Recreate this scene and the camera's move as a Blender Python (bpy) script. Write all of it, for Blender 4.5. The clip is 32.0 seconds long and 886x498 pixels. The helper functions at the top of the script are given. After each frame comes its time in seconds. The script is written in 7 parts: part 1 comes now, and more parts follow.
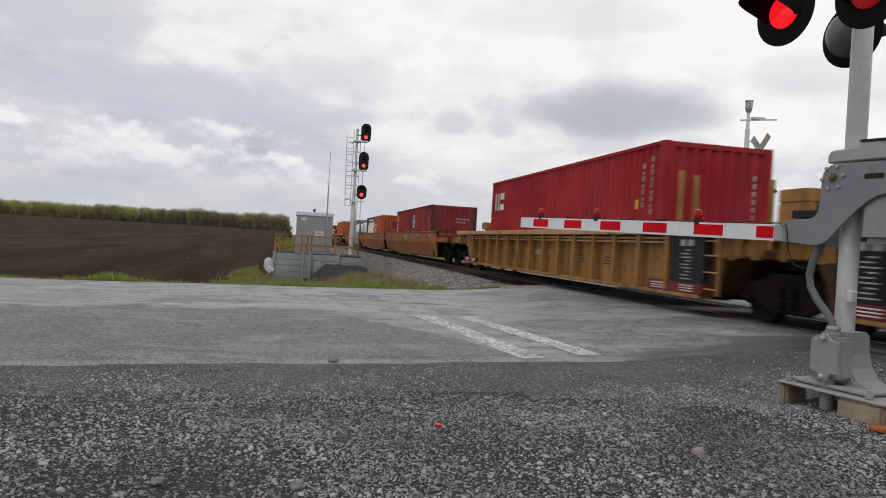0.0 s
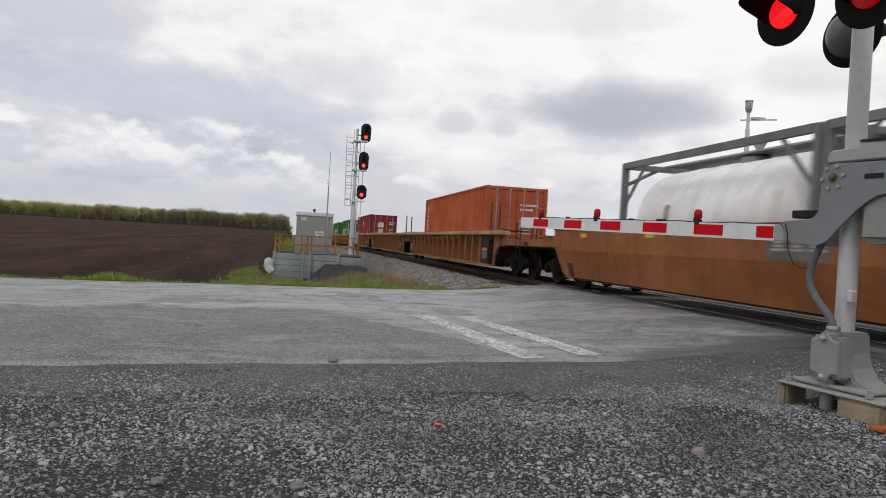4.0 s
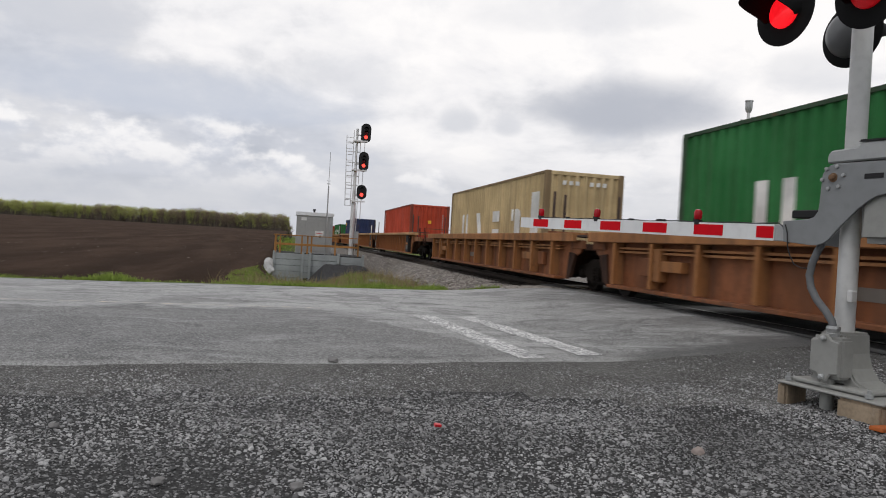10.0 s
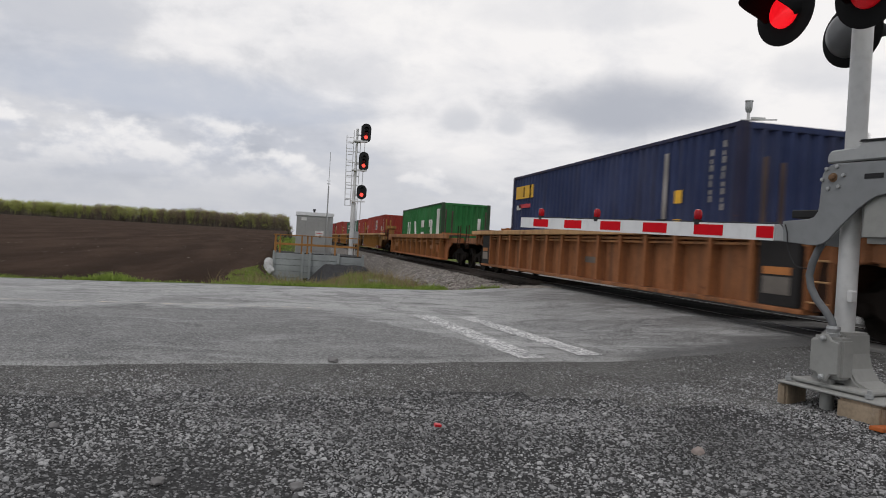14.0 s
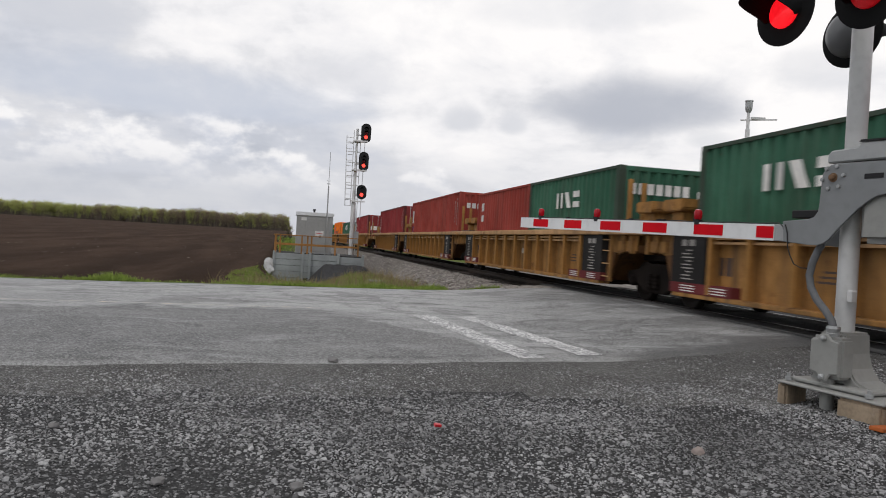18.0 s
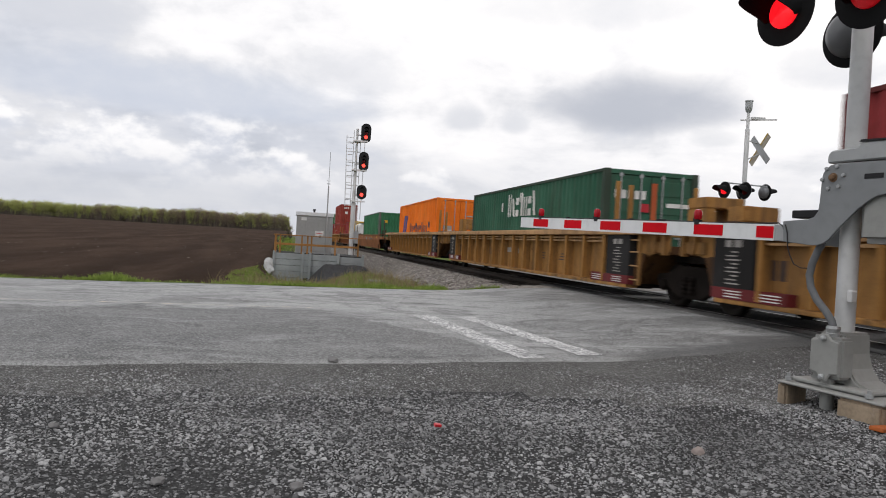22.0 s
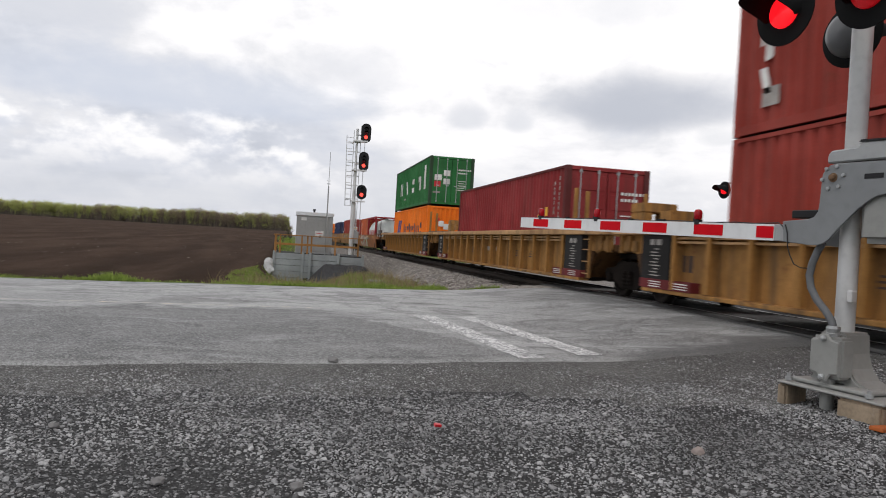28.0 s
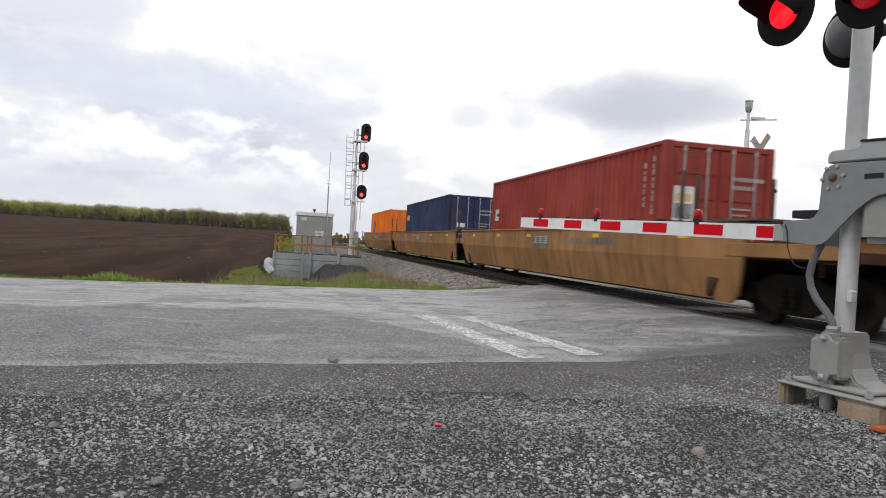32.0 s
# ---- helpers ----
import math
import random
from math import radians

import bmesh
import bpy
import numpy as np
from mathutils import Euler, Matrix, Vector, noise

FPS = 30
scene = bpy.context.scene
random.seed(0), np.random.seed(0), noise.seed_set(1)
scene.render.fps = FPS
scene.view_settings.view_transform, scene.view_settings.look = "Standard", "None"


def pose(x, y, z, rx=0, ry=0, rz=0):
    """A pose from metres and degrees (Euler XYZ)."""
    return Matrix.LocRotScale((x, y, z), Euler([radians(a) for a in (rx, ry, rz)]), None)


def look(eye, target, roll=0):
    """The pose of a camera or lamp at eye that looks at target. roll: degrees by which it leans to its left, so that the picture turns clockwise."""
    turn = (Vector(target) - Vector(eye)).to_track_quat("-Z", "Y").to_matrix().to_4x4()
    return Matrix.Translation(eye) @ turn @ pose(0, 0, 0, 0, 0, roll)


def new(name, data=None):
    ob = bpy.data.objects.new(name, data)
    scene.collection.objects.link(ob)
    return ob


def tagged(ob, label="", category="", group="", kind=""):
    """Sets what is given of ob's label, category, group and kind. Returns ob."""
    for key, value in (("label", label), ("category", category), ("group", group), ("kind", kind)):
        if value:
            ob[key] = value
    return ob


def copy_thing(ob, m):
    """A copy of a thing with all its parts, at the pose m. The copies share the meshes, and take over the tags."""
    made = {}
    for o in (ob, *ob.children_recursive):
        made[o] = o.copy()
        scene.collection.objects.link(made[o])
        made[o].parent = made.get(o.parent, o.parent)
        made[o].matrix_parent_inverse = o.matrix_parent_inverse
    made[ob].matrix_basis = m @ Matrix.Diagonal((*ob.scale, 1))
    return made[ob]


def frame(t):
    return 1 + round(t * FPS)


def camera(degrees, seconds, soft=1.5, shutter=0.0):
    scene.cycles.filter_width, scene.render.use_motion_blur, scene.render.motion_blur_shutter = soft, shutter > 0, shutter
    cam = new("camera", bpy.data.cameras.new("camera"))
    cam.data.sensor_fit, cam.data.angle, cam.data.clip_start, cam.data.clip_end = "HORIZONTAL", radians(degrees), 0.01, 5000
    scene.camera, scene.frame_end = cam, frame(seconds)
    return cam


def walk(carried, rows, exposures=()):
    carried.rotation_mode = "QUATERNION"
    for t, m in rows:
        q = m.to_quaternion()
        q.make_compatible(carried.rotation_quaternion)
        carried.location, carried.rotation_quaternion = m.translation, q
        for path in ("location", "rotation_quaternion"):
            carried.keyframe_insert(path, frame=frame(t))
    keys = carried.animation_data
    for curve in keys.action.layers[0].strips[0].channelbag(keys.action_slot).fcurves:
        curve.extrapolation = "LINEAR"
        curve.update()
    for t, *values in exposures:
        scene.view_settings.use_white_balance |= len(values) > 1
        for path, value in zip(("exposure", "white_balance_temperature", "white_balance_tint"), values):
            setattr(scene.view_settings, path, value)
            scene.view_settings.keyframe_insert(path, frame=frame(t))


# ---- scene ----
# ---------------------------------------------------------------- camera: a tripod beside the crossing
cam = camera(63.7, 32.0, soft=1.0, shutter=0.22)
EYE = Vector((0, 0, 0.957))
YAW, PITCH, LEAN = radians(12.214), radians(-0.413), 3.35
AHEAD = Vector((math.sin(YAW) * math.cos(PITCH), math.cos(YAW) * math.cos(PITCH), math.sin(PITCH)))
STAND = look(EYE, EYE + AHEAD, LEAN)
walk(cam, [(0.0, STAND), (32.0, STAND)],
     exposures=[(t, stops, 6560, 11.5) for t, stops in ((0, -0.02), (3, 0.0), (6, 0.04), (9, 0.06), (13, -0.02), (14, -0.06), (17, 0.04), (19, 0.11), (20, 0.17), (22, 0.18), (25, 0.24), (28, 0.23), (32, 0.38))])

# ---------------------------------------------------------------- light: an overcast spring day
SUN_UP, SUN_TURN = radians(54), radians(218)
world = bpy.data.worlds.new("overcast_sky")
scene.world = world
world.use_nodes = True
wt = world.node_tree
sky = wt.nodes.new("ShaderNodeTexSky")
sky.sky_type, sky.sun_disc, sky.sun_elevation, sky.sun_rotation = 'NISHITA', False, SUN_UP, SUN_TURN
cloud_noise = wt.nodes.new("ShaderNodeTexNoise")
cloud_noise.inputs["Scale"].default_value, cloud_noise.inputs["Detail"].default_value = 2.2, 6
ramp = wt.nodes.new("ShaderNodeValToRGB")
ramp.color_ramp.elements[0].color, ramp.color_ramp.elements[1].color = (5.6, 5.9, 6.5, 1), (8.8, 8.8, 8.9, 1)
ramp.color_ramp.elements[0].position, ramp.color_ramp.elements[1].position = 0.35, 0.62
wco = wt.nodes.new("ShaderNodeTexCoord")
wmix = wt.nodes.new("ShaderNodeMix")
wmix.data_type = 'RGBA'
wmix.inputs["Factor"].default_value = 0.85
wt.links.new(wco.outputs["Generated"], cloud_noise.inputs["Vector"])
wt.links.new(cloud_noise.outputs["Fac"], ramp.inputs["Fac"])
wt.links.new(sky.outputs[0], wmix.inputs["A"])
wt.links.new(ramp.outputs[0], wmix.inputs["B"])
wt.links.new(wmix.outputs["Result"], wt.nodes["Background"].inputs["Color"])
# an overcast sky is brightest overhead
rise = wt.nodes.new("ShaderNodeSeparateXYZ")
wt.links.new(wco.outputs["Generated"], rise.inputs[0])
lift_up = wt.nodes.new("ShaderNodeMapRange")
wt.links.new(rise.outputs[2], lift_up.inputs["Value"])
lift_up.inputs["To Min"].default_value, lift_up.inputs["To Max"].default_value = 0.086, 0.130
wt.links.new(lift_up.outputs[0], wt.nodes["Background"].inputs["Strength"])
sun = new("sun", bpy.data.lights.new("sun", 'SUN'))
sun.data.energy, sun.data.angle, sun.data.color = 0.6, radians(20), (1.0, 0.96, 0.9)
sun.rotation_euler = Vector((-math.sin(SUN_TURN) * math.cos(SUN_UP), -math.cos(SUN_TURN) * math.cos(SUN_UP), -math.sin(SUN_UP))).to_track_quat('-Z', 'Y').to_euler()


# ---------------------------------------------------------------- mesh tools
class Geo:
    """Collects vertices and faces of one part."""

    def __init__(self):
        self.v, self.f = [], []

    def box(self, x0, x1, y0, y1, z0, z1):
        b = len(self.v)
        self.v += [(x0, y0, z0), (x1, y0, z0), (x1, y1, z0), (x0, y1, z0), (x0, y0, z1), (x1, y0, z1), (x1, y1, z1), (x0, y1, z1)]
        self.f += [tuple(b + i for i in q) for q in ((3, 2, 1, 0), (4, 5, 6, 7), (0, 1, 5, 4), (1, 2, 6, 5), (2, 3, 7, 6), (3, 0, 4, 7))]
        return self

    def prism(self, outline, a, b, axis="x"):
        """An outline of two coordinates, drawn out along an axis from a to b."""
        n, s = len(outline), len(self.v)
        put = {"x": lambda p, d: (d, p[0], p[1]), "y": lambda p, d: (p[0], d, p[1]), "z": lambda p, d: (p[0], p[1], d)}[axis]
        self.v += [put(p, a) for p in outline] + [put(p, b) for p in outline]
        self.f += [tuple(range(s, s + n)), tuple(range(s + 2 * n - 1, s + n - 1, -1))]
        self.f += [(s + i, s + n + i, s + n + (i + 1) % n, s + (i + 1) % n) for i in range(n)]
        return self

    def tube(self, path, r, n=10, caps=True):
        """A round rod along a path; r is a radius, or one for each point."""
        path = [Vector(p) for p in path]
        rs = r if isinstance(r, (list, tuple)) else [r] * len(path)
        s = len(self.v)
        side = None
        for i, p in enumerate(path):
            t = (path[min(i + 1, len(path) - 1)] - path[max(i - 1, 0)]).normalized()
            if side is None:
                side = t.orthogonal().normalized()
            side = (side - t * side.dot(t)).normalized()
            up = t.cross(side)
            for k in range(n):
                a = 2 * math.pi * k / n
                self.v.append(tuple(p + (side * math.cos(a) + up * math.sin(a)) * rs[i]))
        for i in range(len(path) - 1):
            for k in range(n):
                a, b = s + i * n + k, s + i * n + (k + 1) % n
                self.f.append((a, b, b + n, a + n))
        if caps:
            self.f.append(tuple(range(s + n - 1, s - 1, -1)))
            e = s + (len(path) - 1) * n
            self.f.append(tuple(range(e, e + n)))
        return self

    def lathe(self, profile, centre, way, n=24):
        """A profile of (radius, distance along way), turned round the line from centre."""
        way = Vector(way).normalized()
        c = Vector(centre)
        return self.tube_rings([(c + way * d, r) for r, d in profile], way, n)

    def tube_rings(self, rings, way, n):
        side = way.orthogonal().normalized()
        up = way.cross(side)
        s = len(self.v)
        for p, r in rings:
            for k in range(n):
                a = 2 * math.pi * k / n
                self.v.append(tuple(p + (side * math.cos(a) + up * math.sin(a)) * max(r, 1e-4)))
        for i in range(len(rings) - 1):
            for k in range(n):
                a, b = s + i * n + k, s + i * n + (k + 1) % n
                self.f.append((a, b, b + n, a + n))
        self.f.append(tuple(range(s + n - 1, s - 1, -1)))
        e = s + (len(rings) - 1) * n
        self.f.append(tuple(range(e, e + n)))
        return self

    def quad(self, a, b, c, d):
        s = len(self.v)
        self.v += [tuple(a), tuple(b), tuple(c), tuple(d)]
        self.f.append((s, s + 1, s + 2, s + 3))
        return self

    def turned(self, m):
        self.v = [tuple(m @ Vector(p)) for p in self.v]
        return self

    def mesh(self, name, bevel=0.0, smooth=False, recalc=True):
        me = bpy.data.meshes.new(name)
        me.from_pydata(self.v, [], self.f)
        if bevel or recalc:
            bm = bmesh.new()
            bm.from_mesh(me)
            bmesh.ops.recalc_face_normals(bm, faces=bm.faces)
            if bevel:
                edges = [e for e in bm.edges if len(e.link_faces) == 2 and e.calc_face_angle(0) > 0.6]
                bmesh.ops.bevel(bm, geom=edges, offset=bevel, segments=2 if bevel > 0.015 else 1, affect='EDGES', clamp_overlap=True)
            bm.to_mesh(me)
            bm.free()
        if smooth:
            me.shade_smooth()
            me.set_sharp_from_angle(angle=radians(38))
        me.update()
        return me


def part(name, g, material, parent=None, label="", bevel=0.0, smooth=False, recalc=True):
    """Links a Geo, or a mesh that is made already, as one mesh object under a thing or a part."""
    me = g.mesh(name, bevel, smooth, recalc) if isinstance(g, Geo) else g
    if not me.materials:
        me.materials.append(material)
    ob = new(name, me)
    ob.parent = parent
    if label:
        ob["label"] = label
    if name == "stencil":
        ob["kind"] = "stuff"                     # lettering too small to pick apart
    return ob


def thing(name, label, category, group="", at=(0, 0, 0), kind=""):
    ob = new(name)
    ob.empty_display_size = 0.2
    ob.location = at
    return tagged(ob, label, category, group, kind)


# ---------------------------------------------------------------- materials
class Nodes:
    """Short hand for one node material."""

    def __init__(self, name):
        self.m = bpy.data.materials.new(name)
        self.m.use_nodes = True
        self.t = self.m.node_tree
        self.b = self.t.nodes["Principled BSDF"]
        self.co = self.t.nodes.new("ShaderNodeTexCoord").outputs["Object"]

    def put(self, node, key, value):
        if hasattr(value, "is_output"):
            self.t.links.new(value, node.inputs[key])
        else:
            node.inputs[key].default_value = value

    def scaled(self, sx, sy, sz, turn=0.0):
        n = self.t.nodes.new("ShaderNodeMapping")
        n.inputs["Scale"].default_value = (sx, sy, sz)
        n.inputs["Rotation"].default_value = (0, 0, turn)
        self.t.links.new(self.co, n.inputs["Vector"])
        return n.outputs[0]

    def noise(self, scale, detail=4.0, rough=0.55, at=None, warp=0.0):
        n = self.t.nodes.new("ShaderNodeTexNoise")
        self.t.links.new(self.co if at is None else at, n.inputs["Vector"])
        n.inputs["Scale"].default_value, n.inputs["Detail"].default_value, n.inputs["Roughness"].default_value = scale, detail, rough
        n.inputs["Distortion"].default_value = warp
        return n.outputs["Fac"]

    def cells(self, scale, feature='F1', out="Distance", at=None):
        n = self.t.nodes.new("ShaderNodeTexVoronoi")
        n.feature = feature
        self.t.links.new(self.co if at is None else at, n.inputs["Vector"])
        n.inputs["Scale"].default_value = scale
        return n.outputs[out]

    def step(self, value, lo, hi, a=0.0, b=1.0):
        n = self.t.nodes.new("ShaderNodeMapRange")
        n.interpolation_type = 'SMOOTHSTEP'
        self.put(n, "Value", value)
        for k, x in (("From Min", lo), ("From Max", hi), ("To Min", a), ("To Max", b)):
            n.inputs[k].default_value = x
        return n.outputs[0]

    def math(self, op, a, b=0.0):
        n = self.t.nodes.new("ShaderNodeMath")
        n.operation = op
        self.put(n, 0, a)
        self.put(n, 1, b)
        return n.outputs[0]

    def mix(self, f, a, b, mode='MIX'):
        n = self.t.nodes.new("ShaderNodeMix")
        n.data_type, n.blend_type = 'RGBA', mode
        self.put(n, "Factor", f)
        for k, x in (("A", a), ("B", b)):
            self.put(n, k, x if hasattr(x, "is_output") or len(x) == 4 else (*x, 1))
        return n.outputs["Result"]

    def bump(self, height, dist=0.01, strength=0.6):
        n = self.t.nodes.new("ShaderNodeBump")
        n.inputs["Distance"].default_value, n.inputs["Strength"].default_value = dist, strength
        self.t.links.new(height, n.inputs["Height"])
        self.t.links.new(n.outputs[0], self.b.inputs["Normal"])

    def out(self, colour, rough=0.7, metal=0.0, spec=0.5):
        self.put(self.b, "Base Color", colour if hasattr(colour, "is_output") else (*colour, 1))
        self.put(self.b, "Roughness", rough)
        self.put(self.b, "Metallic", metal)
        self.put(self.b, "Specular IOR Level", spec)
        return self.m

    def random(self):
        return self.t.nodes.new("ShaderNodeObjectInfo").outputs["Random"]

    def island(self):
        return self.t.nodes.new("ShaderNodeNewGeometry").outputs["Random Per Island"]


def painted(name, c, rust=0.25, dirt=0.5, rough=0.55, rust_c=(0.13, 0.05, 0.025), dirt_c=(0.06, 0.05, 0.042), grime=0.0):
    """Weathered paint on steel: faded in patches, streaked downwards, with rust and scratches."""
    n = Nodes(name)
    fade = n.step(n.noise(0.7, 5), 0.35, 0.7)
    base = n.mix(fade, tuple(min(1, x * 1.08) for x in c), tuple(min(1, x * 1.42 + 0.012) for x in c))
    streak = n.step(n.noise(1.0, 7, 0.68, n.scaled(3.4, 3.4, 0.25)), 0.42, 0.74, 0, dirt)
    base = n.mix(streak, base, dirt_c)
    soil_ = n.step(n.noise(0.9, 6, 0.66, n.scaled(1.0, 1.0, 0.55), 0.3), 0.46, 0.70, 0, grime)
    base = n.mix(soil_, base, tuple(0.35 * x + 0.65 * d for x, d in zip(c, dirt_c)))
    scuff = n.step(n.noise(6.5, 8, 0.72, n.scaled(1, 1, 0.6)), 0.40, 0.66, 0, 0.10 + 0.52 * grime)
    base = n.mix(scuff, base, tuple(x * 0.5 for x in c))
    spots = n.step(n.noise(2.6, 8, 0.68, warp=0.4), 0.66 - 0.12 * rust, 0.76 - 0.06 * rust, 0, min(1, rust * 2.2))
    base = n.mix(spots, base, rust_c)
    fine = n.noise(38, 4)
    base = n.mix(n.step(fine, 0.35, 0.75, 0, 0.22), base, dirt_c)
    n.bump(fine, 0.004, 0.25)
    return n.out(base, n.math('ADD', n.math('MULTIPLY', fine, 0.25), rough + 0.05), 0.0, 0.12 if rough > 0.5 else 0.35)


def plain(name, c, rough=0.6, metal=0.0, grain=30.0, vary=0.25, bump=0.002, spec=0.3):
    """A lightly worn single-colour surface with fine grain."""
    n = Nodes(name)
    big = n.step(n.noise(grain * 0.06, 4), 0.3, 0.72)
    col = n.mix(big, tuple(x * (1 - vary) for x in c), tuple(min(1, x * (1 + vary * 0.6)) for x in c))
    fine = n.noise(grain, 4)
    col = n.mix(n.step(fine, 0.4, 0.8, 0, 0.3), col, tuple(x * 0.6 for x in c))
    n.bump(fine, bump, 0.3)
    return n.out(col, rough, metal, spec)


def glow(name, c, strength):
    n = Nodes(name)
    dots = n.step(n.cells(48), 0.25, 0.5, 1.0, 0.5)
    n.put(n.b, "Emission Color", n.mix(dots, tuple(x * 0.45 for x in c), c))
    n.b.inputs["Emission Strength"].default_value = strength
    return n.out(tuple(x * 0.5 for x in c), 0.3)


# train paint
P = {
    "red": painted("red_container_paint", (0.30, 0.016, 0.022), 0.12, 0.3),
    "maroon": painted("maroon_container_paint", (0.235, 0.026, 0.028), 0.25, 0.35),
    "brick": painted("brick_red_container_paint", (0.262, 0.040, 0.029), 0.2, 0.35),
    "rust_orange": painted("rust_orange_container_paint", (0.42, 0.095, 0.035), 0.15, 0.3),
    "vermilion": painted("vermilion_container_paint", (0.40, 0.055, 0.026), 0.12, 0.3),
    "orange": painted("orange_container_paint", (0.80, 0.170, 0.012), 0.08, 0.2),
    "green": painted("green_container_paint", (0.022, 0.140, 0.040), 0.12, 0.3),
    "sea": painted("sea_green_container_paint", (0.030, 0.105, 0.065), 0.3, 0.4),
    "jade": painted("jade_green_container_paint", (0.034, 0.150, 0.070), 0.08, 0.25),
    "beige": painted("beige_container_paint", (0.46, 0.35, 0.19), 0.12, 0.35),
    "blue": painted("navy_container_paint", (0.024, 0.036, 0.092), 0.15, 0.35),
    "yellow_car": painted("yellow_wagon_paint", (0.33, 0.165, 0.047), 0.7, 0.9, grime=0.65),
    "brown_car": painted("brown_wagon_paint", (0.205, 0.074, 0.030), 0.6, 0.8, grime=0.55),
    "tawny_car": painted("tawny_brown_wagon_paint", (0.290, 0.116, 0.047), 0.6, 0.75, grime=0.5),
    "tan_car": painted("tan_wagon_paint", (0.275, 0.098, 0.033), 0.3, 0.42, grime=0.28),
    "sill": painted("ochre_sill_paint", (0.42, 0.245, 0.115), 0.4, 0.6),
    # much darker wagon paints for bulkheads, end platforms, gussets and end ladders
    "dark_yellow_car": painted("dark_yellow_wagon_paint", (0.10, 0.046, 0.016), 0.8, 1.0, dirt_c=(0.012, 0.011, 0.010)),
    "dark_brown_car": painted("dark_brown_wagon_paint", (0.045, 0.020, 0.012), 0.8, 1.0, dirt_c=(0.010, 0.009, 0.008)),
    "dark_tan_car": painted("dark_tan_wagon_paint", (0.055, 0.024, 0.013), 0.8, 1.0, dirt_c=(0.010, 0.009, 0.008)),
    "cap_sill": painted("rusty_orange_sill_paint", (0.31, 0.135, 0.050), 0.6, 0.7, grime=0.4),
    "tank_grey": painted("pale_grey_tank_shell", (0.46, 0.49, 0.47), 0.04, 0.2, 0.4),
    "buff": painted("buff_wagon_paint", (0.28, 0.14, 0.052), 0.3, 0.6),
    "band": painted("maroon_band_paint", (0.12, 0.016, 0.018), 0.2, 0.4),
    "black": painted("black_panel_paint", (0.013, 0.012, 0.012), 0.1, 0.3, dirt_c=(0.03, 0.026, 0.022)),
    "frame_blue": painted("blue_grey_frame_paint", (0.05, 0.08, 0.12), 0.2, 0.4),
    "frame_grey": painted("grey_frame_paint", (0.16, 0.17, 0.17), 0.2, 0.4),
    "frame_red": painted("red_frame_paint", (0.24, 0.015, 0.02), 0.15, 0.3),
    "frame_yellow": painted("yellow_frame_paint", (0.62, 0.40, 0.03), 0.12, 0.25),
    "tank_white": painted("white_tank_shell", (0.74, 0.72, 0.69), 0.05, 0.25, 0.4),
    "tank_cream": painted("cream_tank_shell", (0.62, 0.57, 0.42), 0.08, 0.3, 0.4),
    "tank_steel": painted("bare_steel_tank_shell", (0.60, 0.60, 0.58), 0.05, 0.25, 0.25),
}
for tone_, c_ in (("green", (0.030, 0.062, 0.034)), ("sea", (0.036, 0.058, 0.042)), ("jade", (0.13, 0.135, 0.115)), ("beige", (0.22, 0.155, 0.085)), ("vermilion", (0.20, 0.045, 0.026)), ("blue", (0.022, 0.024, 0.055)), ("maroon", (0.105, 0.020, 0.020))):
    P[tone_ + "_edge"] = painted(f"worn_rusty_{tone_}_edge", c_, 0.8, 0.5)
WHITE_MARK = plain("white_stencil_paint", (0.72, 0.71, 0.68), 0.6, 0, 20, 0.3)
GREY_MARK = plain("worn_grey_stencil_paint", (0.36, 0.335, 0.31), 0.7, 0, 20, 0.4)
YELLOW_MARK = plain("yellow_decal", (0.75, 0.42, 0.03), 0.6, 0, 20, 0.2)
RUST_MARK = plain("dull_orange_stripe", (0.42, 0.16, 0.045), 0.7, 0, 12, 0.4)
DULL_MARK = plain("dull_grey_data_panel", (0.17, 0.15, 0.13), 0.7, 0, 14, 0.4)
BLUE_MARK = plain("blue_decal", (0.02, 0.055, 0.25), 0.6, 0, 20, 0.2)
DARK_MARK = plain("dark_lettering", (0.03, 0.03, 0.05), 0.6, 0, 20, 0.2)
RED_MARK = plain("red_decal", (0.5, 0.03, 0.04), 0.6, 0, 20, 0.2)
MINT_MARK = plain("pale_green_spray_paint", (0.34, 0.40, 0.29), 0.6, 0, 6, 0.35)
ROSE_MARK = plain("dull_red_spray_paint", (0.30, 0.06, 0.06), 0.6, 0, 6, 0.4)
CREAM_MARK = plain("cream_spray_paint", (0.46, 0.35, 0.26), 0.6, 0, 6, 0.35)
SEAL = plain("roof_edge_steel", (0.09, 0.06, 0.05), 0.7, 0, 12, 0.4)
TRUCK_IRON = plain("oily_cast_iron", (0.016, 0.0125, 0.0105), 0.85, 0.0, 18, 0.45, 0.006, 0.08)
WHEEL_STEEL = plain("worn_wheel_steel", (0.022, 0.017, 0.014), 0.7, 0.1, 14, 0.4, 0.002, 0.15)
TREAD_STEEL = plain("bright_tread_steel", (0.5, 0.48, 0.46), 0.25, 1.0, 10, 0.2)
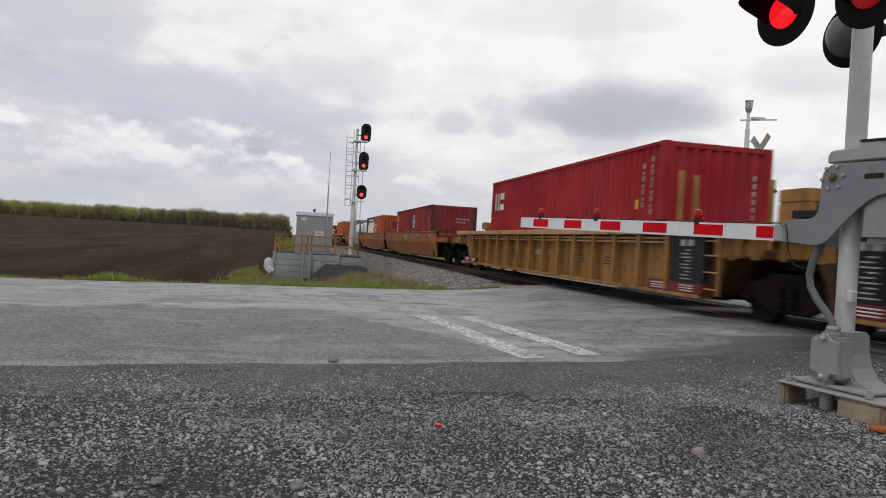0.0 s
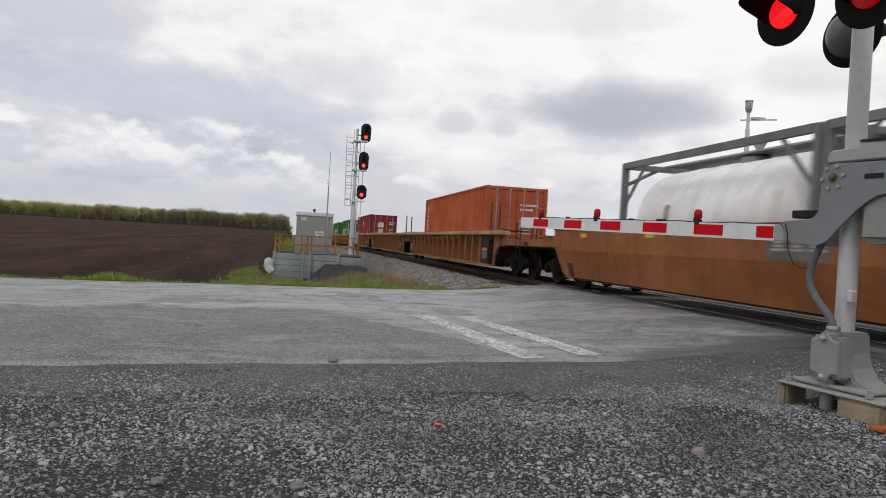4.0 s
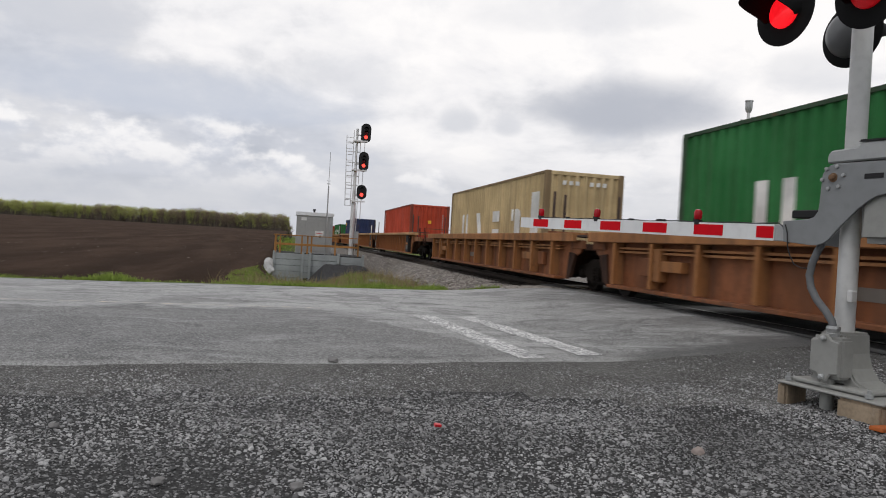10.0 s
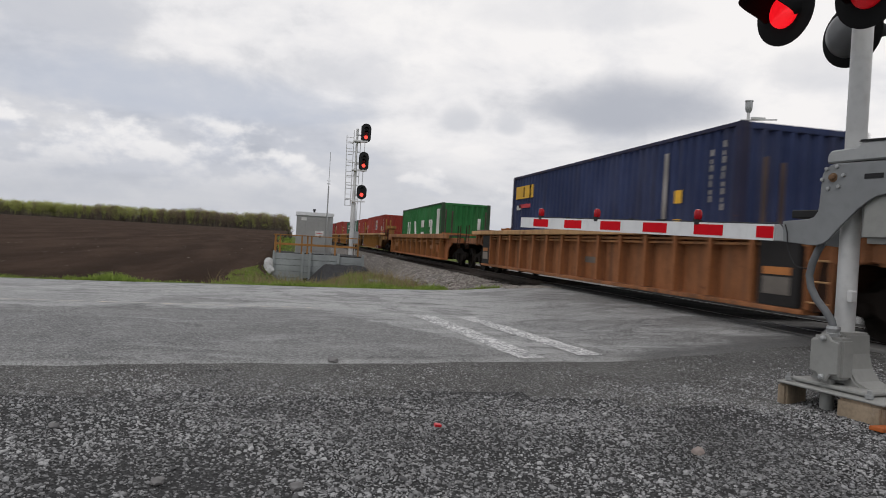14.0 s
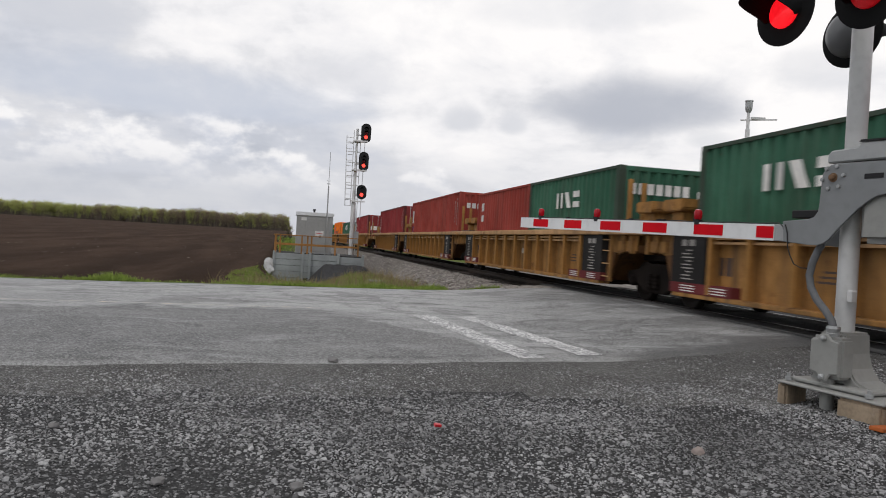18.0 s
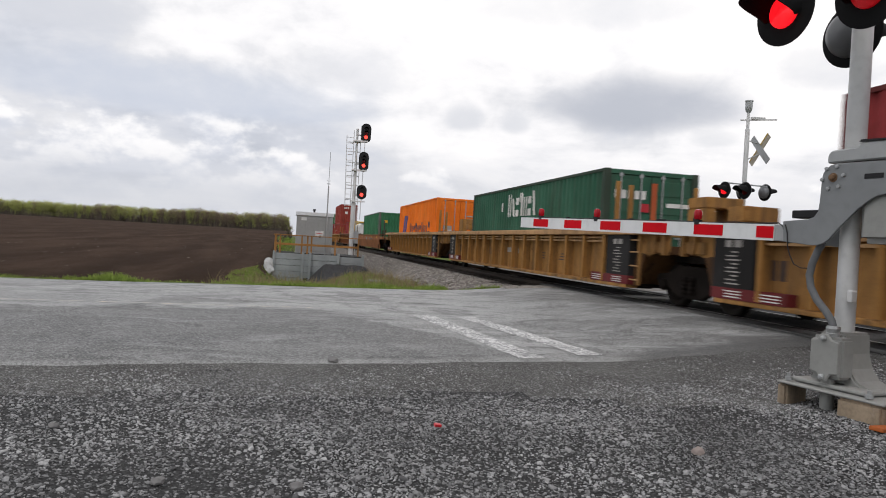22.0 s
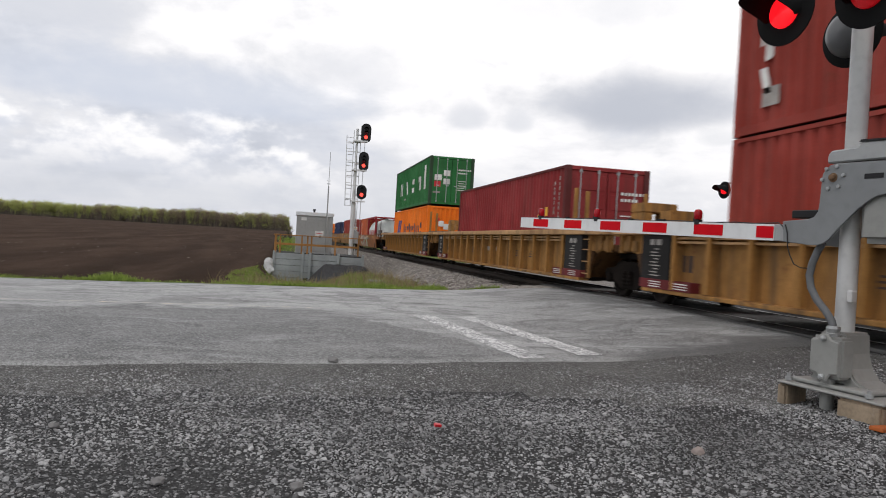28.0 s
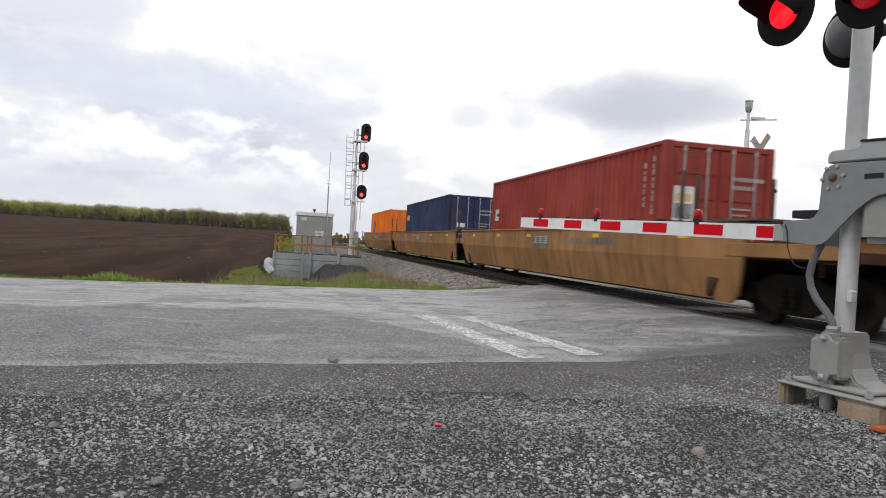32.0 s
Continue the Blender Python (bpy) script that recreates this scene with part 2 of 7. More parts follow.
# line-side
GALV = plain("galvanised_steel", (0.40, 0.41, 0.41), 0.45, 0.55, 16, 0.22)
ALU = plain("dull_aluminium", (0.64, 0.64, 0.63), 0.48, 0.25, 12, 0.18)
GREY_PAINT = plain("light_grey_equipment_paint", (0.36, 0.37, 0.37), 0.5, 0.1, 10, 0.16)
CAST_GREY = plain("grey_cast_housing", (0.31, 0.312, 0.295), 0.55, 0.15, 14, 0.2)
PLATE_GREY = plain("grey_bracket_paint", (0.225, 0.235, 0.24), 0.5, 0.1, 9, 0.14)
BLACK = plain("matt_black_paint", (0.011, 0.011, 0.012), 0.5, 0.0, 20, 0.3)
GUNMETAL = plain("dark_lamp_back", (0.17, 0.175, 0.18), 0.4, 0.3, 10, 0.3)
RUBBER = plain("grey_rubber_hose", (0.12, 0.125, 0.13), 0.6, 0, 30, 0.2)
HOOD_BLACK = plain("flat_black_hood", (0.005, 0.005, 0.0055), 0.95, 0.0, 20, 0.2)
RUSTY = plain("rusted_bolt", (0.20, 0.12, 0.07), 0.8, 0.3, 40, 0.4)
ARM_WHITE = plain("white_reflective_sheet", (0.74, 0.75, 0.75), 0.45, 0, 6, 0.08)
ARM_RED = plain("red_reflective_sheet", (0.62, 0.006, 0.014), 0.75, 0, 6, 0.12, 0.001, 0.1)
LENS_RED = plain("red_lamp_glass", (0.35, 0.006, 0.012), 0.15, 0, 60, 0.3, 0.004)
LENS_DARK = plain("unlit_red_lens", (0.10, 0.004, 0.008), 0.18, 0, 60, 0.3, 0.004)
LIT = glow("lit_red_lens", (1.0, 0.010, 0.018), 1.1)
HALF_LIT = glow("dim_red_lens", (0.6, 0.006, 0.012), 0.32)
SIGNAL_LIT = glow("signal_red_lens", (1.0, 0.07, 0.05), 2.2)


# ---------------------------------------------------------------- the lie of the land
TRACK = 8.378
SLOPE = 0.14                                   # the road runs a little askew to the track


def smooth(t):
    t = min(max(t, 0.0), 1.0)
    return t * t * (3 - 2 * t)


def near_edge(x):
    return 6.85 + SLOPE * x


def far_edge(x):
    return 17.25 + SLOPE * x


def lot(x):
    """Height of the road and the gravel lot: the approach climbs to the rails."""
    if x < TRACK:
        return -0.24 + 0.20 * smooth((x - 3.5) / 3.4) - 0.04 * min(max((3.5 - x) / 8, 0), 1)
    return -0.04 - 0.26 * smooth((x - 10.2) / 9)


def land(x, y):
    rail_bed = -0.24
    field = -1.15 + max(y - 25, 0) * 0.0085
    if x > -1.7:
        lowered = 1 - smooth((x - 1.2) / 1.6)
        verge = -0.72 - (1.0 * smooth((y - 30) / 14) * (1 - lowered) + 1.32 * smooth((y - 21) / 21) * lowered) + 0.5 * smooth((y - 62) / 60)
        field = field + (verge - field) * smooth((x + 2.0) / 1.6)
    if x > 12:
        field = -1.2
    bank = field + (rail_bed - field) * (smooth((x - 4.7) / 2.0) if x < TRACK else 1 - smooth((x - 10.2) / 2.2))
    t = smooth((y - far_edge(x) - 0.35) / 4.5)
    near = lot(x)
    if x > 5.2 and y < near_edge(x) - 1.5:
        near = near + (rail_bed - near) * smooth((near_edge(x) - 1.5 - y) / 1.5) * smooth((x - 5.2) / 1.4)
    if 4.2 < x < 12.4:
        t = smooth((y - far_edge(x) - 0.1) / 1.6)
    return near + (bank - near) * t


def lines(lo, a, b, hi, step, grow=1.35):
    out = [a + i * step for i in range(int((b - a) / step) + 1)]
    d = step
    while out[-1] < hi:
        d *= grow
        out.append(min(out[-1] + d, hi))
    d = step
    while out[0] > lo:
        d *= grow
        out.insert(0, max(out[0] - d, lo))
    return out


def gravel_material(name, tint, scale):
    n = Nodes(name)
    c1 = n.cells(scale, out="Color")
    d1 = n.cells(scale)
    big = n.step(n.noise(0.55, 5), 0.36, 0.66)
    grain = n.noise(scale * 2.4, 5, 0.7)
    hue = n.mix(n.step(c1, 0.25, 0.75), tuple(x * 0.55 for x in tint), tuple(min(1, x * 1.65) for x in tint))
    # gaps between the stones, sunk in the bump too, are darkened in the colour
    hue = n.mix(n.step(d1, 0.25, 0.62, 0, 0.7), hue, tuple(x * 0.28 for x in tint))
    hue = n.mix(n.math('MULTIPLY', big, 0.45), hue, tuple(x * 0.5 for x in tint))
    n.bump(n.math('SUBTRACT', n.math('MULTIPLY', grain, 0.5), d1), 0.02, 0.9)
    return n.out(hue, 0.85, 0, 0.3)


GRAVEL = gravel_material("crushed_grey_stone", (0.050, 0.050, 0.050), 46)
DARK_BALLAST = gravel_material("dark_track_ballast", (0.045, 0.038, 0.032), 14)
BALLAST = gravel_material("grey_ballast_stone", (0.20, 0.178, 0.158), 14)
n = Nodes("ploughed_dark_soil")
rows_noise = n.noise(1.0, 6, 0.6, n.scaled(0.35, 0.05, 1, 0.25))
clod = n.noise(5, 8, 0.75)
chaff = n.cells(1.6, out="Color")
soil = n.mix(n.step(rows_noise, 0.36, 0.66), (0.034, 0.0225, 0.0165), (0.062, 0.041, 0.030))
soil = n.mix(n.step(clod, 0.45, 0.8, 0, 0.6), soil, (0.088, 0.062, 0.046))
soil = n.mix(n.step(n.noise(0.02, 4), 0.4, 0.7, 0, 0.5), soil, (0.060, 0.041, 0.031))
soil = n.mix(n.math('MULTIPLY', n.step(chaff, 0.80, 0.86), n.step(n.cells(1.6), 0.12, 0.20, 1, 0)), soil, (0.30, 0.27, 0.22))
n.bump(clod, 0.12, 0.9)
SOIL = n.out(soil, 1.0, 0, 0.02)
n = Nodes("spring_turf")
tuft = n.noise(3.2, 8, 0.7)
turf = n.mix(n.step(tuft, 0.34, 0.66), (0.050, 0.075, 0.018), (0.125, 0.170, 0.040))
turf = n.mix(n.step(n.noise(0.8, 5), 0.47, 0.66, 0, 0.8), turf, (0.135, 0.105, 0.055))
n.bump(tuft, 0.08, 0.9)
TURF = n.out(turf, 1.0, 0, 0.05)
n = Nodes("wet_dirt_and_fines")
fines = n.noise(70, 6, 0.7)
crumbs = n.cells(85, out="Color")
dirt = n.mix(n.step(n.noise(1.1, 7, 0.6), 0.36, 0.66), (0.052, 0.050, 0.047), (0.094, 0.093, 0.088))
dirt = n.mix(n.step(fines, 0.36, 0.52, 0.7, 0), dirt, (0.030, 0.029, 0.027))
dirt = n.mix(n.step(crumbs, 0.62, 0.80, 0, 0.75), dirt, (0.27, 0.268, 0.26))
n.bump(fines, 0.016, 0.9)
FINES = n.out(dirt, 0.85, 0, 0.3)
n = Nodes("weathered_asphalt")
sp = n.t.nodes.new("ShaderNodeSeparateXYZ")
n.t.links.new(n.co, sp.inputs[0])
across = n.math('SUBTRACT', n.math('SUBTRACT', sp.outputs[1], n.math('MULTIPLY', sp.outputs[0], SLOPE)), 6.85)
wander = n.math('MULTIPLY', n.math('SUBTRACT', n.noise(0.55, 6, 0.6, warp=0.6), 0.5), 2.6)
limit = n.step(sp.outputs[0], 0.2, 3.2, 4.9, 0.2)
newer = n.step(n.math('SUBTRACT', n.math('ADD', across, wander), limit), -0.25, 0.12, 1.0, 0.0)      # a darker, newer overlay on one lane
grit = n.noise(75, 6, 0.75)
stones = n.cells(58, out="Color")
drift = n.noise(1.0, 7, 0.62, n.scaled(0.16, 0.8, 1, radians(8)), 0.9)
patch = n.noise(0.75, 8, 0.66, warp=1.4)
old_c = n.mix(n.step(drift, 0.34, 0.66), (0.215, 0.218, 0.215), (0.41, 0.414, 0.405))
new_c = n.mix(n.step(drift, 0.34, 0.66), (0.090, 0.091, 0.091), (0.180, 0.182, 0.178))
road_c = n.mix(newer, old_c, new_c)
road_c = n.mix(n.step(patch, 0.50, 0.58, 0, 0.6), road_c, (0.062, 0.062, 0.063))
road_c = n.mix(n.step(n.noise(0.9, 7, 0.66, n.scaled(0.7, 1.3, 1, radians(8)), 0.8), 0.52, 0.66, 0, 0.6), road_c, (0.30, 0.302, 0.298))
road_c = n.mix(n.step(n.noise(1.5, 7, 0.70, n.scaled(0.5, 1.5, 1, radians(8)), 0.7), 0.54, 0.66, 0, 0.75), road_c, (0.055, 0.055, 0.056))
oily = n.math('MULTIPLY', n.step(n.math('ADD', sp.outputs[0], n.math('MULTIPLY', across, -0.22)), 2.0, 5.0), n.step(n.noise(1.3, 7, 0.65, n.scaled(0.6, 0.8, 1), 0.6), 0.36, 0.56))
road_c = n.mix(n.math('MULTIPLY', oily, 0.6), road_c, (0.050, 0.048, 0.046))
road_c = n.mix(n.step(stones, 0.54, 0.74, 0, 0.4), road_c, (0.42, 0.42, 0.41))
road_c = n.mix(n.step(stones, 0.28, 0.44, 0.45, 0), road_c, (0.04, 0.04, 0.041))
road_c = n.mix(n.step(grit, 0.30, 0.48, 0.55, 0), road_c, (0.045, 0.045, 0.046))
frayed = n.step(n.math('ADD', across, n.math('MULTIPLY', n.math('SUBTRACT', n.noise(2.2, 6, 0.7), 0.5), 0.7)), 0.30, 0.02)
road_c = n.mix(n.math('MULTIPLY', frayed, n.step(grit, 0.42, 0.56)), road_c, (0.36, 0.36, 0.35))
spill = n.math('SUBTRACT', n.math('ADD', across, n.math('MULTIPLY', n.math('SUBTRACT', n.noise(0.9, 7, 0.68, n.scaled(0.7, 1.2, 1), 0.5), 0.5), 3.4)), n.step(sp.outputs[0], 1.6, 6.2, -0.7, 0.9))
road_c = n.mix(n.step(spill, -0.5, 0.35, 0.88, 0.0), road_c, n.mix(n.step(grit, 0.38, 0.60), (0.036, 0.036, 0.0355), (0.104, 0.104, 0.102)))      # dirt carried in from the lot
n.bump(grit, 0.014, 0.9)
ASPHALT = n.out(road_c, n.step(drift, 0.3, 0.7, 0.55, 0.75), 0, 0.5)


def build_ground():
    xs = lines(-2600, -9.0, 13.0, 2600, 0.25)
    ys = lines(-300, 2.5, 26.0, 2800, 0.25, 1.22)
    v, f, kinds = [], [], []
    for y in ys:
        for x in xs:
            rough = 0.0
            if y > far_edge(x) + 1.5:
                rough = 0.10 * noise.noise(Vector((x * 0.9, y * 0.9, 3))) * min(1, (y - far_edge(x)) / 4)
            elif y < near_edge(x) - 0.4:
                rough = 0.022 * noise.noise(Vector((x * 1.3, y * 1.3, 0)))
            v.append((x, y, land(x, y) - 0.012 + rough))
    w = len(xs)
    for j in range(len(ys) - 1):
        for i in range(w - 1):
            x, y = (xs[i] + xs[i + 1]) / 2, (ys[j] + ys[j + 1]) / 2
            wob_ = 0.5 * noise.noise(Vector((x * 0.5, y * 0.5, 7)))
            if y < far_edge(x):
                # fines lie along the road's edge, coarse stone nearer the camera
                k = 4 if y > near_edge(x) - 1.25 - 1.3 * smooth((x - 1) / 2.5) + wob_ * 1.2 else 0
                if x < -14 or x > 12.6 or y < -12:
                    k = 1
            elif 4.75 + 0.3 * wob_ + 0.95 * smooth((28 - y) / 9) < x < 11.6:
                # a darker ballast between the rails and just beside them
                k = 5 if abs(x - TRACK) < 1.75 + 0.4 * wob_ else 3
            elif 11.6 <= x < 34 + 2 * wob_ and y < 90:
                k = 3
            elif x < -2.0 + 0.7 * wob_ + 0.8 * smooth((y - 38) / 9) and y > far_edge(x) + 2.0 + wob_ * 1.5:
                k = 2
            else:
                k = 1
            f.append((j * w + i, j * w + i + 1, (j + 1) * w + i + 1, (j + 1) * w + i))
            kinds.append(k)
    me = bpy.data.meshes.new("ground")
    me.from_pydata(v, [], f)
    for m in (GRAVEL, TURF, SOIL, BALLAST, FINES, DARK_BALLAST):
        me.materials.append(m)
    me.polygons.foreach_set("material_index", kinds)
    me.shade_smooth()
    tagged(new("ground", me), "gravel lot, grass verge and dark ploughed field", "ground", kind="structure")


def build_road():
    """A worn asphalt slab that follows the approach, with a ragged edge."""
    g = Geo()
    xs = [-70, -40, -25, -16] + [-12 + 0.3 * i for i in range(111)] + [24, 30, 45, 70]
    cross = [0, 0.014, 0.04, 0.2, 0.35, 0.5, 0.65, 0.8, 0.97, 0.994, 1]
    for x in xs:
        a = near_edge(x) + 0.16 * noise.noise(Vector((x * 0.45, 0, 1))) + 0.09 * noise.noise(Vector((x * 1.9, 0, 2))) + 0.04 * noise.noise(Vector((x * 6, 0, 2)))
        b = far_edge(x) + 0.12 * noise.noise(Vector((x * 0.4, 5, 1)))
        for k, t in enumerate(cross):
            edge = k in (0, len(cross) - 1)
            lift = -0.035 if edge else 0.006 + 0.024 * math.sin(math.pi * t)
            g.v.append((x, a + (b - a) * t, lot(x) + lift))
    n_ = len(cross)
    for i in range(len(xs) - 1):
        for k in range(n_ - 1):
            p = i * n_ + k
            g.f.append((p, p + n_, p + n_ + 1, p + 1))
    ob = part("road", g, ASPHALT, smooth=True)
    tagged(ob, "weathered grey asphalt road over the level crossing", "road", kind="structure")


def painted_line(name, label, pts, width, material):
    """A worn line of road paint, laid on the asphalt; pts are its ends."""
    g = Geo()
    (x0, y0), (x1, y1) = pts
    d = Vector((x1 - x0, y1 - y0)).normalized()
    s = Vector((-d.y, d.x))
    m = 24
    for i in range(m + 1):
        t = i / m
        x, y = x0 + (x1 - x0) * t, y0 + (y1 - y0) * t
        for k, side in enumerate((-1, -0.33, 0.33, 1)):
            e = 1 + (0.12 * noise.noise(Vector((x * 4, y * 4, k))) if abs(side) == 1 else 0)
            px_, py_ = x + s.x * width / 2 * side * e, y + s.y * width / 2 * side * e
            a, b = near_edge(px_), far_edge(px_)
            g.v.append((px_, py_, lot(px_) + 0.010 + 0.024 * math.sin(math.pi * min(max((py_ - a) / (b - a), 0), 1))))
    for i in range(m):
        for k in range(3):
            p = i * 4 + k
            g.f.append((p, p + 1, p + 5, p + 4))
    ob = part(name, g, material)
    tagged(ob, label, "road marking", kind="structure")


n = Nodes("worn_white_road_paint")
chips = n.step(n.noise(24, 8, 0.8), 0.45, 0.57)
wear = n.step(n.noise(2.2, 7, 0.7), 0.38, 0.70, 0.0, 0.8)
keep = n.math('SUBTRACT', chips, wear)
col = n.mix(n.step(keep, 0.0, 0.5), (0.21, 0.21, 0.21), (0.66, 0.66, 0.645))
n.bump(n.noise(95, 5), 0.008, 0.6)
ROAD_WHITE = n.out(col, 0.75)
n = Nodes("worn_yellow_road_paint")
col = n.mix(n.step(n.noise(7, 8, 0.8), 0.48, 0.62), (0.33, 0.33, 0.325), (0.60, 0.52, 0.42))
ROAD_YELLOW = n.out(col, 0.75)

build_ground()
build_road()
painted_line("stop_line", "worn white stop line on grey asphalt", ((2.18, 11.3), (2.68, 7.40)), 0.33, ROAD_WHITE)
painted_line("stop_line", "worn white stop line on grey asphalt", ((2.88, 11.3), (3.50, 7.70)), 0.34, ROAD_WHITE)
painted_line("centre_line", "faded yellow centre line on grey asphalt", ((-30, 11.05), (0.6, 11.95)), 0.10, ROAD_YELLOW)


# ---------------------------------------------------------------- the track
RAIL = plain("rail_steel", (0.05, 0.034, 0.025), 0.6, 0.5, 12, 0.3)
RAIL_TOP = plain("polished_rail_head", (0.46, 0.45, 0.44), 0.32, 1.0, 10, 0.2)
TIE = plain("creosoted_tie_wood", (0.055, 0.045, 0.038), 0.9, 0, 16, 0.4, 0.01)
PANEL = plain("concrete_crossing_panel", (0.135, 0.132, 0.126), 0.85, 0, 22, 0.45, 0.004)
TRACK_GROUP = "rails and ties of the track"


def build_track():
    web = [(-0.075, -0.172), (0.075, -0.172), (0.075, -0.160), (0.014, -0.140), (0.010, -0.045), (0.034, -0.034), (0.034, -0.002), (-0.034, -0.002),
           (-0.034, -0.034), (-0.010, -0.045), (-0.014, -0.140), (-0.075, -0.160)]
    for side in (-1, 1):
        r = thing("rail", "brown steel rail with a polished head", "rail", TRACK_GROUP, (TRACK + side * 0.753, 0, 0))
        part("web", Geo().prism(web, -60, 700, "y"), RAIL, r)
        part("head", Geo().prism([(-0.031, -0.002), (0.031, -0.002), (0.027, 0.002), (-0.027, 0.002)], -60, 700, "y"), RAIL_TOP, r, "polished running surface")
    tie = Geo().box(-1.3, 1.3, -0.115, 0.115, -0.30, -0.172).mesh("tie", 0.012)
    tie.materials.append(TIE)
    y, k = 17.6, 0
    while k < 170:
        t = tagged(new("railway_tie", tie), "weathered dark timber tie in ballast", "railway tie", TRACK_GROUP)
        t.matrix_basis = pose(TRACK + random.uniform(-0.04, 0.04), y, random.uniform(-0.008, 0.004), 0, 0, random.uniform(-1, 1))
        y, k = y + 0.53, k + 1
    g = Geo()
    yy = y
    for i in range(300):
        g.box(-1.3, 1.3, yy - y - 0.115, yy - y + 0.115, -0.3, -0.172)
        yy += 0.53
    far = part("distant_ties", g, TIE)
    far.location = (TRACK, y, 0)
    tagged(far, "rows of dark timber ties far along the track", "railway ties", kind="stuff")
    # concrete panels between and beside the rails where the road crosses
    crossing = thing("crossing_surface", "grey concrete crossing panels flush with the rails", "crossing panels", kind="structure", at=(TRACK, 0, 0))
    for a, b in ((-1.32, -0.80), (-0.66, -0.005), (0.005, 0.66), (0.80, 1.32)):
        y = near_edge(TRACK) - 0.9
        while y < far_edge(TRACK) + 0.2:
            part("panel", Geo().box(a, b, y + 0.006, y + 1.21, -0.2, -0.004 - random.uniform(0, 0.006)), PANEL, crossing, bevel=0.01)
            y += 1.22


build_track()


# ---------------------------------------------------------------- the train
FT40, FT20, BOX_W, LOW, HIGH = 12.192, 6.058, 2.438, 2.591, 2.896
CONTAINERS, WAGONS = "containers on the train", "well cars of the train"
wheelsets = []
movers = []                                     # (thing, place along the track at the start, height)


def corrugated(length, z0, z1, depth, pitch=0.278):
    """A trapezoid-ribbed sheet in the y-z plane; x = 0 is its outer face."""
    count = max(1, round(length / pitch))
    p = length / count
    g = Geo()
    prof = []
    for i in range(count):
        y = i * p
        prof += [(y, 0.0), (y + p * 0.26, 0.0), (y + p * 0.50, depth), (y + p * 0.76, depth)]
    prof.append((length, 0.0))
    for y, x in prof:
        g.v += [(x, y, z0), (x, y, z1)]
    g.f = [(2 * i, 2 * i + 2, 2 * i + 3, 2 * i + 1) for i in range(len(prof) - 1)]
    return g


shared = {}


def cached(key, make):
    if key not in shared:
        shared[key] = make()
    return shared[key]


def side_mesh(length, height, paint):
    def make():
        g = corrugated(length - 0.30, 0.16, height - 0.07, 0.058)
        g.v = [(x, y + 0.15, z) for x, y, z in g.v]
        me = g.mesh("side_panel", recalc=False)
        me.materials.append(P[paint])
        return me
    return cached(("side", length, height, paint), make)


def end_mesh(height, paint):
    def make():
        g = corrugated(BOX_W - 0.30, 0.16, height - 0.10, 0.055, 0.26)
        me = g.turned(Matrix(((0, 1, 0, -BOX_W / 2 + 0.15), (1, 0, 0, 0), (0, 0, 1, 0), (0, 0, 0, 1)))).mesh("end_panel", recalc=False)
        me.materials.append(P[paint])
        return me
    return cached(("end", height, paint), make)


def simple(key, paint_mat, make, name, bevel=0.0, smooth=False):
    def build():
        me = make().mesh(name, bevel, smooth)
        me.materials.append(paint_mat)
        return me
    return cached(key, build)


